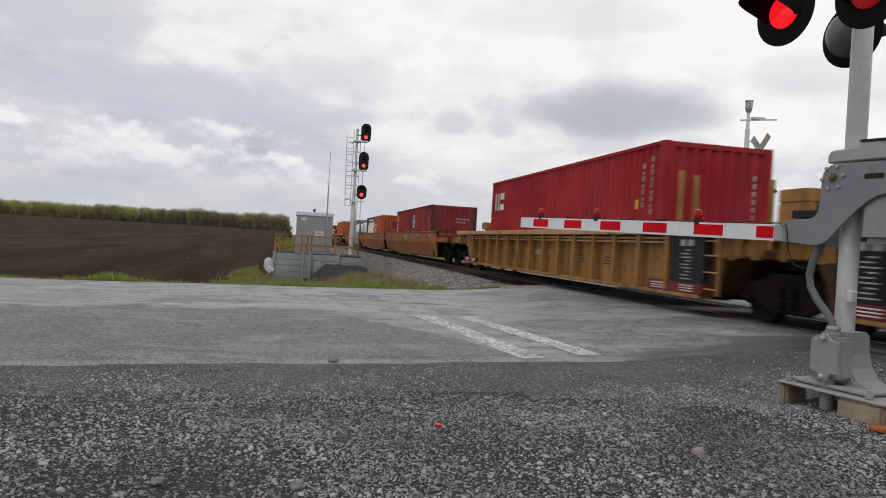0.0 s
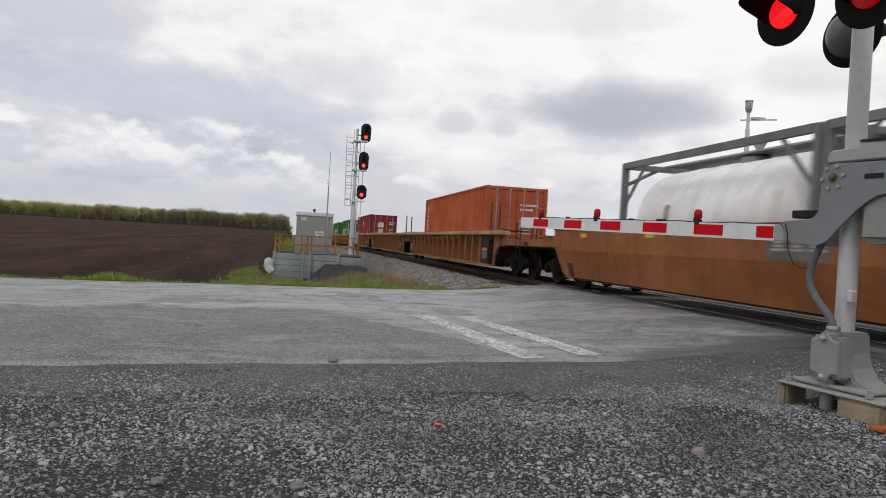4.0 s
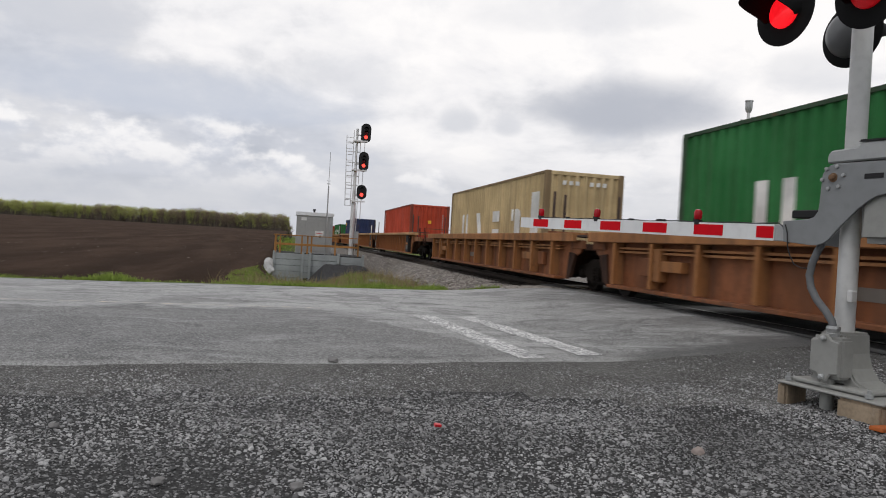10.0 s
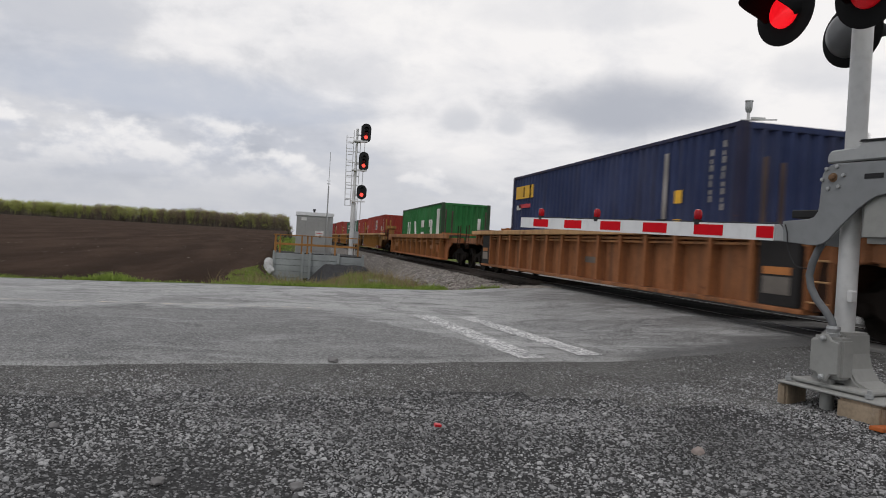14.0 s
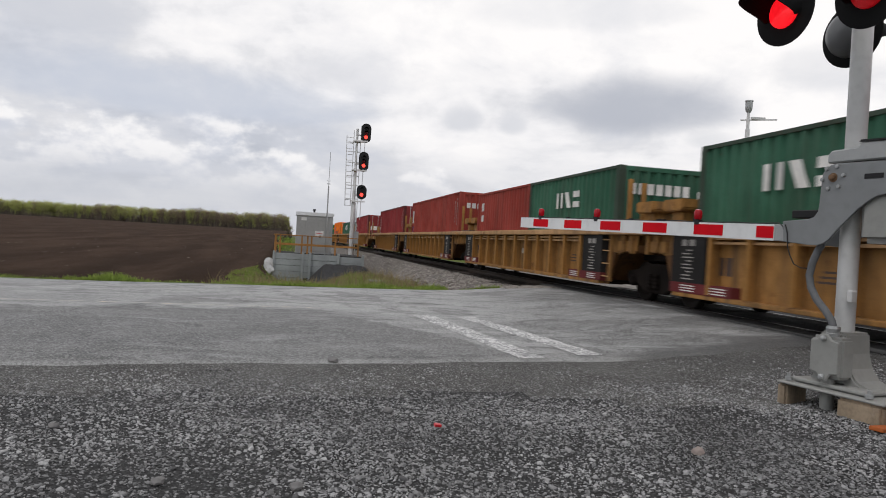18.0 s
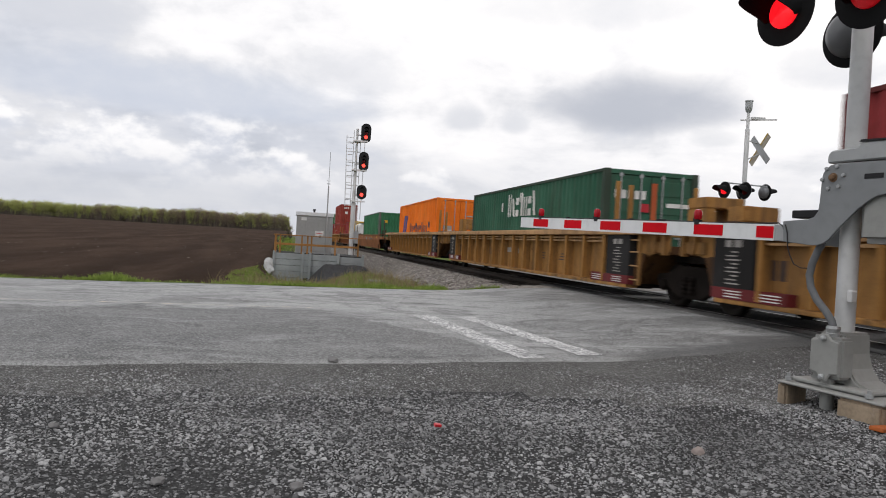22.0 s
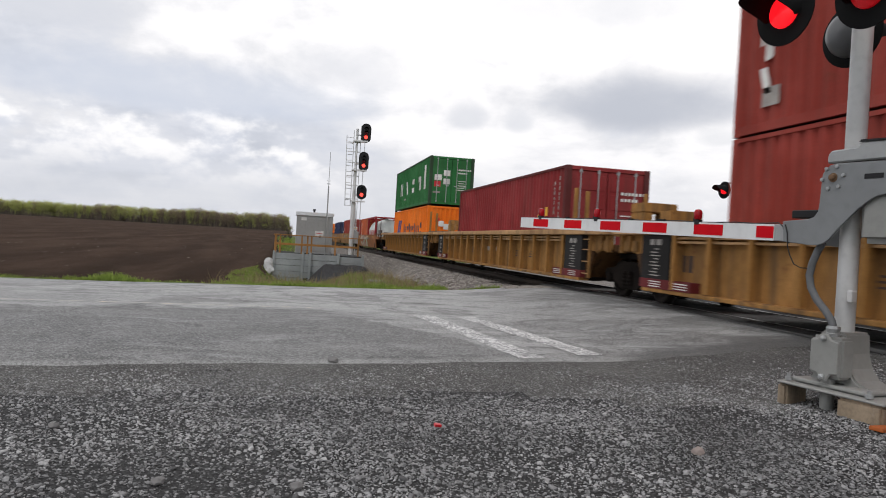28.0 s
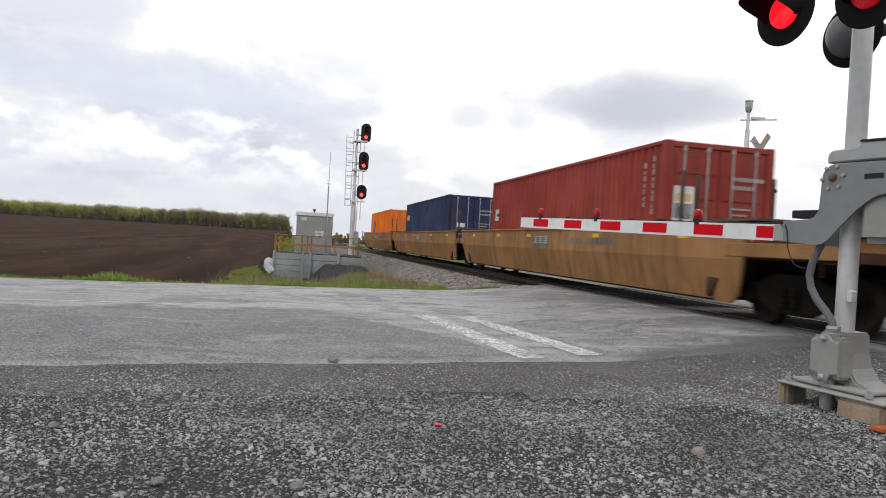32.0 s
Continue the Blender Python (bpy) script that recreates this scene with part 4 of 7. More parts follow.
            for y, d in ((-hw + 2.0, -1), (hw - 2.0, 1)):
                g = slab(face, 1.58, y - 0.14, y + 0.14, low + 0.22, low + 0.84)
                slab(face, 1.55, min(y, y - d * 0.85), max(y, y - d * 0.85), low + 0.42, low + 0.62, g)
                part("jack_bracket", g, rib_m, c, bevel=0.01)
                part("jack_bracket", slab(face, face + 0.10, min(y + d * 0.3, y + d * 0.75), max(y + d * 0.3, y + d * 0.75), low + 0.30, low + 0.66), m, c, bevel=0.01)
    # floor of the well and its end bulkheads
    part("well_floor", simple(("floor",) + key, TRUCK_IRON, lambda: Geo().box(-1.3, 1.3, -hw, -hw + 1.2, 0.30, 0.372).box(-1.3, 1.3, hw - 1.2, hw, 0.30, 0.372).box(-1.3, 1.3, -6.1, -5.5, 0.29, 0.38).box(-1.3, 1.3, 5.5, 6.1, 0.29, 0.38).box(-1.3, 1.3, -0.5, 0.5, 0.29, 0.38).box(-1.35, -1.0, -hw, hw, 0.28, 0.36).box(1.0, 1.35, -hw, hw, 0.28, 0.36), "well_floor"), TRUCK_IRON, c)
    for ey, is_end in ((-1, front_end), (1, rear_end)):
        mir = Matrix.Diagonal((1, ey, 1, 1))
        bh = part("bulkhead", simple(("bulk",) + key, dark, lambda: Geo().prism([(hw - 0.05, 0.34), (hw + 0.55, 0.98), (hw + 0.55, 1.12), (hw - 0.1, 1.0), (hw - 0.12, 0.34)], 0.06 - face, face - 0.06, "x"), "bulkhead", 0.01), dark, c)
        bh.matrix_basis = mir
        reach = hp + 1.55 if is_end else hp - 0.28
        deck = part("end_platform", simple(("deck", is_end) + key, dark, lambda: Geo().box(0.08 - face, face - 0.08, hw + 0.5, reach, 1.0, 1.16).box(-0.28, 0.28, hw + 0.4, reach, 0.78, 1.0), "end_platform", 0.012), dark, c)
        deck.matrix_basis = mir
        for sx in (-1, 1):
            part("end_sill", simple(("sill_", is_end) + key, m, lambda: Geo().box(face - 0.08, face + 0.04, hw + 0.55, reach - 0.05, 1.03, 1.24), "end_sill", 0.008), m, c).matrix_basis = mir @ Matrix.Diagonal((sx, 1, 1, 1))
        if is_end:
            for sx in (-1, 1):
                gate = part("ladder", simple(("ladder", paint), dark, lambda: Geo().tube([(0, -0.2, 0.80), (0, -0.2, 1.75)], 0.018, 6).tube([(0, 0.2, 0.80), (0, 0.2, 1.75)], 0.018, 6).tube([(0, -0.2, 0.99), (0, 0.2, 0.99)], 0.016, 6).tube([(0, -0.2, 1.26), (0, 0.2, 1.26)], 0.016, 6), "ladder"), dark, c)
                gate.location = (sx * 1.46, ey * (hp + 1.22), 0)
            part("coupler", simple("coupler", TRUCK_IRON, lambda: Geo().box(-0.12, 0.12, 0, 0.42, 0.74, 0.94).box(-0.2, 0.2, 0.36, 0.56, 0.70, 0.98), "coupler", 0.02), TRUCK_IRON, c).matrix_basis = mir @ Matrix.Translation((0, hp + 1.5, 0))
            part("brake_stand", Geo().box(0.35, 0.85, ey * (hp + 1.28) - 0.06, ey * (hp + 1.28) + 0.06, 1.16, 1.75).lathe([(0.24, 0), (0.24, 0.03)], (0.6, ey * (hp + 1.36), 1.55), (0, ey, 0), 16), m, c)
            truck(c, ey * hp)
        elif ey > 0:
            truck(c, hp)
        if not is_end and not style.startswith("smooth"):
            # a side gusset reaches down beside the shared truck
            for sx in (-1, 1):
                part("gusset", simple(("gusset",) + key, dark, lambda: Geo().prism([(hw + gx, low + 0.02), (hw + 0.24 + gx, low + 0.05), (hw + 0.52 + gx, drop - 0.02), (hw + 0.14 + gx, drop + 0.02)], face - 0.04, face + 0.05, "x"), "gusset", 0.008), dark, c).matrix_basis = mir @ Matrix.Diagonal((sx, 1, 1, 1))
        if paint == "yellow_car" and style == "ribbed":
            if hp > 9 and ey > 0:
                part("pedestal", simple("low_pedestal", P["yellow_car"], lambda: Geo().box(-0.2, 0.2, -0.18, 0.18, 0, 0.5).box(-0.36, 0.36, -0.24, 0.24, 0.5, 0.78), "pedestal", 0.02), P["yellow_car"], c, "ochre cross-over pedestal").matrix_basis = mir @ Matrix.Translation((-0.3, hp - 0.62, 1.15))
            elif hp > 9:
                # a portal-shaped stanchion across the end platform
                ped = part("pedestal", simple("portal", P["yellow_car"], lambda: Geo().box(-0.40, -0.20, -0.34, 0.34, 0, 0.78).box(0.20, 0.40, -0.34, 0.34, 0, 0.78).box(-0.40, 0.40, -0.34, 0.34, 0.78, 1.0), "pedestal", 0.02), P["yellow_car"], c, "ochre cross-over portal")
                ped.matrix_basis = mir @ Matrix.Translation((-0.25, hp - 0.62, 1.15))
            else:
                for px_ in (-0.80, 0.80):
                    ped = part("pedestal", simple("pedestal", P["yellow_car"], lambda: Geo().prism([(-0.19, 0), (0.19, 0), (0.23, 0.70), (-0.23, 0.70)], -0.2, 0.2, "x").prism([(-0.30, 0.70), (0.30, 0.70), (0.36, 0.76), (0.36, 0.94), (-0.36, 0.94), (-0.36, 0.76)], -0.32, 0.32, "x"), "pedestal", 0.02), P["yellow_car"], c, "ochre cross-over pedestal")
                    ped.matrix_basis = mir @ Matrix.Translation((px_, hp - 0.55, 1.15))
        if style == "ribbed" and ey < 0 and not is_end:
            lad = part("ladder", simple(("side_ladder", paint), m, lambda: Geo().box(-0.03, 0.03, -0.02, 0.02, 0.36, 1.36).box(-0.03, 0.03, 0.42, 0.46, 0.36, 1.36), "ladder"), dark, c)
            lad.matrix_basis = mir @ Matrix.Translation((-1.56, hw + 0.03, 0))
            for zz in (0.46, 0.74, 1.02, 1.26):
                part("rung", simple("rung", P["sill"], lambda: Geo().tube([(0, 0, 0), (0, 0.44, 0)], 0.014, 6), "rung"), P["sill"], lad, "pale worn rung").location.z = zz
        if style == "ribbed":
            # stanchions and brackets over the truck
            part("end_bracket", simple(("end_bracket", paint), m, lambda: Geo().prism([(0, 1.02), (0.10, 1.02), (0.10, 1.36), (-0.05, 1.36), (-0.05, 1.2)], -1.5, -1.36, "x"), "end_bracket", 0.008), m, c).matrix_basis = mir @ Matrix.Translation((0, hw + 0.85, 0))
            part("end_post", simple(("end_post", paint), m, lambda: Geo().box(-1.5, -1.38, -0.05, 0.05, 0.98, 1.36), "end_post", 0.008), m, c).matrix_basis = mir @ Matrix.Translation((0, hw + 1.22, 0))
        if (hp > 9 or paint == "yellow_car") and ey < 0:
            for px_, top_ in ((-1.12, 2.62), (-0.80, 2.55), (0.85, 2.6)):
                part("guide_post", simple(("stake", paint, top_), m if paint == "yellow_car" else SEAL, lambda: Geo().box(-0.05 if paint == "yellow_car" else -0.03, 0.05 if paint == "yellow_car" else 0.03, -0.035, 0.035, 0.9, top_), "guide_post", 0.01), m, c).location = (px_, -6.48 if hp < 9 else -6.62, 0)
            part("guide_rail", simple(("guide_rail", paint), m, lambda: Geo().box(-1.25, 1.25, -6.66, -6.58, 1.42, 1.5), "guide_rail", 0.008), m, c)
        if style == "capped" and is_end and ey > 0:
            part("handrail", Geo().tube([(-1.3, ey * (hp + 1.45), 1.16), (-1.3, ey * (hp + 1.45), 1.7), (1.3, ey * (hp + 1.45), 1.7), (1.3, ey * (hp + 1.45), 1.16)], 0.02, 6), m, c)
        # timber walkway beside the container's end
        part("walkway", simple(("walk", top, hp, is_end), SEAL, lambda: Geo().box(-1.5, -0.6, hw - 0.1, hp - 0.35, top + 0.09, top + 0.13), "walkway"), SEAL, c, "dark grated walkway").matrix_basis = mir
    return c


YELLOW_L = "ochre-yellow ribbed well car with dark grime"
BROWN_L = "rusty brown ribbed well car unit"
TAN_L = "tan-brown smooth-sided well car with yellow patches"
CAP_L = "rusty brown well car with an orange overhanging sill"
templates = {}


def put_wagon(S, style, paint, hp, a, b, label):
    """Uses one built unit of each kind and copies it for the rest of the train."""
    key = (style, paint, hp, a, b, label)
    if key not in templates:
        templates[key] = wagon(*key)
        ob = templates[key]
    else:
        ob = copy_thing(templates[key], Matrix())
        wheelsets.extend(o for o in ob.children_recursive if o.name.startswith("wheelset"))
    movers.append((ob, S + FT40 / 2, 0.0))
    return ob


L_, S_ = 9.75, 7.70
# place of the container's leading end, style, paint, half pitch, leading end of a set, trailing end of a set
UNITS = [(-6.6, "ribbed", "yellow_car", L_, 0, 0, YELLOW_L), (12.9, "ribbed", "yellow_car", L_, 0, 1, YELLOW_L),
         (36.36, "smooth", "tan_car", L_, 1, 0, TAN_L), (55.76, "smooth", "tan_car", L_, 0, 0, TAN_L), (75.14, "smooth", "tan_car", L_, 0, 1, TAN_L),
         (98.52, "ribbed", "tawny_car", L_, 1, 0, BROWN_L), (118.04, "ribbed", "tawny_car", L_, 0, 0, BROWN_L + ", empty"), (137.56, "ribbed", "tawny_car", L_, 0, 1, BROWN_L),
         (161.2, "capped", "brown_car", L_, 1, 0, CAP_L), (180.6, "capped", "brown_car", L_, 0, 0, CAP_L), (200.1, "capped", "brown_car", L_, 0, 1, CAP_L),
         (223.54, "ribbed", "tawny_car", L_, 1, 0, BROWN_L), (242.94, "ribbed", "tawny_car", L_, 0, 0, BROWN_L + ", empty"), (262.34, "ribbed", "tawny_car", L_, 0, 1, BROWN_L),
         (285.72, "capped", "tan_car", L_, 1, 1, CAP_L),
         (306.92, "ribbed", "yellow_car", S_, 1, 0, YELLOW_L), (322.32, "ribbed", "yellow_car", S_, 0, 0, YELLOW_L), (337.75, "ribbed", "yellow_car", S_, 0, 0, YELLOW_L),
         (353.1, "ribbed", "yellow_car", S_, 0, 0, YELLOW_L), (368.5, "ribbed", "yellow_car", S_, 0, 1, YELLOW_L),
         (389.86, "ribbed", "yellow_car", L_, 1, 0, YELLOW_L), (409.37, "ribbed", "yellow_car", L_, 0, 0, YELLOW_L), (428.89, "ribbed", "yellow_car", L_, 0, 1, YELLOW_L),
         (452.43, "smooth_low", "tan_car", L_, 1, 1, TAN_L), (475.88, "few_ribs", "brown_car", L_, 1, 1, BROWN_L),
         (498.98, "ribbed", "yellow_car", L_, 1, 0, YELLOW_L), (518.5, "ribbed", "yellow_car", L_, 0, 0, YELLOW_L), (538.0, "ribbed", "yellow_car", L_, 0, 1, YELLOW_L),
         (561.52, "smooth_low", "tan_car", L_, 1, 1, TAN_L + " and faded spray paint"),
         (585.3, "smooth", "buff", L_, 1, 0, TAN_L), (604.8, "smooth", "buff", L_, 0, 0, TAN_L), (624.3, "smooth", "buff", L_, 0, 1, TAN_L)]
made_units = {u[0]: put_wagon(*u) for u in UNITS}

FLOOR = 0.384

W_, G_, Y_, R_, B_, D_ = WHITE_MARK, GREY_MARK, YELLOW_MARK, RED_MARK, BLUE_MARK, DARK_MARK
hi, lo = HIGH, LOW
# (place, length, height, paint, words, doors, side marks, end marks)
LOADS = [
    (12.9, FT40, hi, "red", "bright red", 0, id_marks(hi, G_) + [("u", 11.3, 11.75, 1.86, 2.46, 0.13, 0, W_), ("u", 10.72, 11.2, 1.86, 2.46, 0.15, 2, W_), (1.0, 1.12, 1.55, 1.75, Y_)], [(0.80, 0.86, 1.1 + 0.16 * i, 1.2 + 0.16 * i, G_) for i in range(8)]),
    (36.36, FT20, lo, "maroon", "dark maroon", 0, [(5.0, 5.75, 1.45, 2.15, W_), (5.1, 5.6, 1.8, 2.1, Y_), (5.15, 5.6, 1.5, 1.7, B_)] + id_marks(lo, G_), end_ids(lo, 0.1, G_)),
    (36.36 + 6.13, FT20, lo, "maroon", "dark maroon", 0, column_word(5.7, 3, 0.42, 2.3, W_), []),
    (55.76, FT20, lo, "rust_orange", "rust-orange", 0, [("u", 5.15, 5.6, 1.3, 1.95, 0.14, 0, W_), ("u", 4.6, 5.05, 1.3, 1.95, 0.15, 2, W_)], end_ids(lo, 0.5, G_) + [(-0.5, 0.1, 1.55, 2.1, P["maroon"])]),
    (98.52, FT40, hi, "rust_orange", "faded rust-orange", 1, column_word(11.5, 4, 0.36, 2.5, W_), end_ids(hi)),
    (137.56, FT40, hi, "maroon", "maroon", 1, [(6.2, 6.8, 2.0, 2.35, W_), (6.5, 6.7, 1.8, 2.0, W_), (6.15, 6.35, 1.75, 2.0, W_), (1.75, 2.05, 0.95, 1.3, Y_)] + id_marks(hi) + column_word(11.8, 4, 0.3, 2.3, W_), end_ids(hi, 0.5) + [(-0.95, -0.55, 1.75, 2.15, R_), (-0.5, 0.0, 1.75, 2.2, W_), (-0.45, -0.05, 1.25, 1.6, W_), (-1.0, -0.5, 0.8, 1.3, G_)]),
    (161.2, FT40, hi, "green", "bright green", 0, big_word(9.95, 4, 0.92, 1.35, 0.85, W_, 0.24, 1.0) + [(0.5, 1.18, 0.95, 2.45, W_), (0.6, 1.08, 1.3, 1.42, P["green"]), (0.6, 1.08, 1.8, 1.92, P["green"]), (0.8, 2.1, 2.52, 2.58, G_)], [(x, x + 0.12, 2.5, 2.62, W_) for x in (-0.7, -0.5, -0.3, -0.05, 0.15, 0.35, 0.55, 0.8)]),
    (180.6, FT40, hi, "green", "bright green", 0, big_word(9.95, 4, 0.92, 1.35, 0.85, W_, 0.24, 1.0) + [(0.5, 1.18, 0.95, 2.45, W_), (0.6, 1.08, 1.3, 1.42, P["green"]), (0.6, 1.08, 1.8, 1.92, P["green"])], [(x, x + 0.12, 2.5, 2.62, W_) for x in (-0.7, -0.5, -0.3, -0.05, 0.15, 0.35, 0.55, 0.8)]),
    (200.1, FT40, hi, "beige", "sandy beige", 0, big_word(9.95, 4, 0.92, 1.35, 0.85, W_, 0.24, 1.0) + [(0.5, 1.18, 0.95, 2.3, W_), (0.6, 1.08, 1.3, 1.42, P["beige"])], [(x, x + 0.12, 2.5, 2.62, W_) for x in (-0.7, -0.5, -0.3, 0.15, 0.35, 0.55)]),
    (223.54, FT40, hi, "vermilion", "bright vermilion", 0, column_word(11.75, 5, 0.36, 2.7, W_), [(-0.10, 0.10, 1.75, 1.95, Y_)] + [(0.78, 0.84, 1.2 + 0.15 * i, 1.29 + 0.15 * i, G_) for i in range(8)]),
    (262.34, FT40, hi, "blue", "navy blue", 0, [(10.2, 11.85, 2.15, 2.55, Y_), (10.4, 10.55, 2.15, 2.55, P["blue"]), (11.0, 11.12, 2.2, 2.5, P["blue"]), (10.4, 11.5, 1.85, 1.97, R_), (11.3, 11.7, 1.8, 1.95, W_), (1.75, 2.0, 1.6, 1.85, Y_), (1.75, 2.0, 0.8, 1.3, Y_)] + id_marks(hi, G_) + [(2.3, 2.45, 1.0, 2.6, G_)], [(0.75, 0.85, 0.9, 2.2, W_)]),
    (285.72, FT40, lo, "green", "bright green", 0, big_word(9.95, 4, 0.92, 1.35, 0.80, W_, 0.24, 1.0) + [(0.5, 1.18, 0.85, 2.3, W_)], [(0.6, 0.75, 1.0, 1.9, W_)]),
    (306.92, FT20, lo, "brick", "brick-red", 0, [(4.6, 5.7, 1.45, 2.2, W_), (4.7, 5.5, 1.85, 2.1, Y_), (4.75, 5.5, 1.5, 1.7, D_), (1.2, 1.45, 1.15, 1.5, Y_), (1.6, 2.1, 1.35, 1.7, G_)] + id_marks(lo), end_ids(lo, 0.3, G_)),
    (306.92 + 6.13, FT20, lo, "brick", "brick-red", 0, column_word(5.8, 2, 0.4, 1.9, W_) + id_marks(lo, G_), []),
    (322.32, FT20, lo, "brick", "brick-red", 0, [(4.9, 5.2, 2.0, 2.25, W_), (4.9, 5.2, 1.65, 1.85, W_)] + id_marks(lo, G_), [(-0.9, -0.7, 0.5, 2.3, P["rust_orange"])]),
    (322.32 + 6.13, FT20, lo, "sea", "weathered sea-green", 0, big_word(4.3, 3, 0.45, 0.12, 1.68, W_, 0.32, 0.42), []),
    (337.75, FT20, lo, "sea", "weathered sea-green", 0, big_word(3.8, 3, 0.45, 0.12, 1.72, W_, 0.32, 0.42), [(x, x + 0.16, 1.95, 2.2, W_) for x in (-0.95, -0.73, -0.51, -0.29, -0.07, 0.15, 0.37)] + [(0.75, 0.95, 1.9, 2.1, W_)]),
    (337.75 + 6.13, FT20, lo, "brick", "brick-red", 0, [(5.2, 5.5, 1.9, 2.2, W_), (5.2, 5.5, 1.5, 1.75, W_)], []),
    (353.1, FT40, hi, "brick", "brick-red", 0, [(11.5, 11.9, 1.7, 2.4, W_), (11.55, 11.8, 0.7, 1.5, B_), (11.6, 11.8, 1.1, 1.5, W_)] + id_marks(hi, G_), [(x, x + 0.17, 2.2, 2.42, W_) for x in (-0.9, -0.66, -0.42, -0.18, 0.06, 0.30)] + [(0.75, 0.85, 0.9, 2.0, G_)]),
    (368.5, FT40, hi, "maroon", "maroon", 1, column_word(11.8, 4, 0.3, 2.4, W_) + id_marks(hi, G_), [(-0.5, -0.2, 1.5, 1.75, W_), (-0.25, 0.05, 1.45, 1.7, W_), (0.0, 0.3, 1.5, 1.8, W_), (0.35, 0.55, 2.1, 2.3, W_), (x_ := -0.85, x_ + 0.1, 0.6, 2.2, P["rust_orange"])]),
    (389.86, FT40, hi, "maroon", "maroon", 1, [(11.0, 11.9, 1.5, 2.2, W_), (11.1, 11.8, 1.6, 1.85, D_), (11.3, 11.7, 1.9, 2.15, Y_)] + id_marks(hi, G_), end_ids(hi, 0.55) + [(-0.95, -0.35, 1.5, 1.85, W_), (-0.85, -0.45, 1.6, 1.75, Y_)]),
    (409.37, FT40, lo, "sea", "dark sea-green", 1, big_word(7.5, 7, 0.32, 0.08, 1.60, W_, 0.3, 0.6) + [(8.1, 8.25, 1.8, 2.1, W_)], [(x, x + 0.12, 1.9, 2.1, W_) for x in (-0.95, -0.78, -0.61, -0.44, -0.27)] + [(0.4, 1.0, 1.75, 1.85, W_), (-0.3, -0.05, 1.6, 1.8, R_), (0.0, 0.14, 0.5, 2.3, P["rust_orange"])]),
    (428.89, FT40, hi, "orange", "bright orange", 1, line_logo() + big_word(7.9, 10, 0.46, 0.18, 0.92, D_, 0.24, 0.62), [(-0.85, -0.4, 1.3, 1.5, G_), (0.35, 0.9, 2.0, 2.06, G_), (0.35, 0.8, 1.85, 1.9, G_), (-0.6, -0.4, 1.1, 1.3, W_)]),
    (452.43, FT40, hi, "jade", "jade-green", 0, id_marks(hi, G_), [(-0.75, -0.5, 2.05, 2.25, Y_)] + [(0.78, 0.84, 1.2 + 0.15 * i, 1.29 + 0.15 * i, G_) for i in range(8)]),
    (475.88 + 6.13, FT20, lo, "maroon", "maroon", 0, id_marks(lo, G_), []),
    (498.98, FT40, lo, "brick", "brick-red", 0, [(8.1, 8.4, 1.4, 1.8, W_), (8.1, 8.35, 1.15, 1.35, R_)], [(-0.3, -0.1, 1.5, 1.7, W_), (-0.25, 0.0, 1.3, 1.5, W_)]),
    (518.5, FT40, hi, "maroon", "maroon", 1, [(1.3, 1.5, 1.55, 1.8, Y_), (1.9, 2.1, 1.5, 1.6, Y_)] + id_marks(hi, G_), end_ids(hi, 0.4)),
    (538.0, FT40, lo, "orange", "bright orange", 0, line_logo(0.85, 1.95) + big_word(7.9, 10, 0.46, 0.18, 0.92, D_, 0.24, 0.62), [(-0.6, -0.3, 1.5, 1.8, W_), (-0.75, -0.55, 1.75, 1.95, R_), (-0.3, 0.0, 1.35, 1.65, W_)]),
    (561.52 + 6.13, FT20, lo, "rust_orange", "faded rust-brown", 0, column_word(5.6, 4, 0.36, 2.2, W_) + id_marks(lo, G_), []),
    (585.3, FT40, hi, "brick", "brick-red", 1, [(11.3, 11.7, 1.5, 1.9, W_), (11.3, 11.55, 1.65, 1.75, D_), (1.8, 2.0, 0.8, 1.05, Y_), (0.9, 1.1, 0.6, 1.3, G_)] + id_marks(hi, G_), end_ids(hi, 0.3, G_) + [(-1.0, -0.55, 1.3, 2.0, W_), (-0.97, -0.58, 1.35, 1.65, D_), (-0.95, -0.6, 1.7, 1.85, Y_), (-0.95, -0.6, 1.45, 1.58, B_), (-1.05, -0.5, 0.7, 0.95, Y_)]),
    (604.8, FT40, hi, "blue", "navy blue", 1, [(11.0, 11.8, 1.9, 2.2, Y_)], end_ids(hi, 0.3, G_) + [(-0.8, -0.4, 1.4, 1.6, W_)]),
    (624.3, FT40, hi, "orange", "bright orange", 1, line_logo(), []),
]
for S, ln, h, paint, words, doors, sm, em in LOADS:
    container(S, ln, h, paint, FLOOR, words, bool(doors), sm, em)
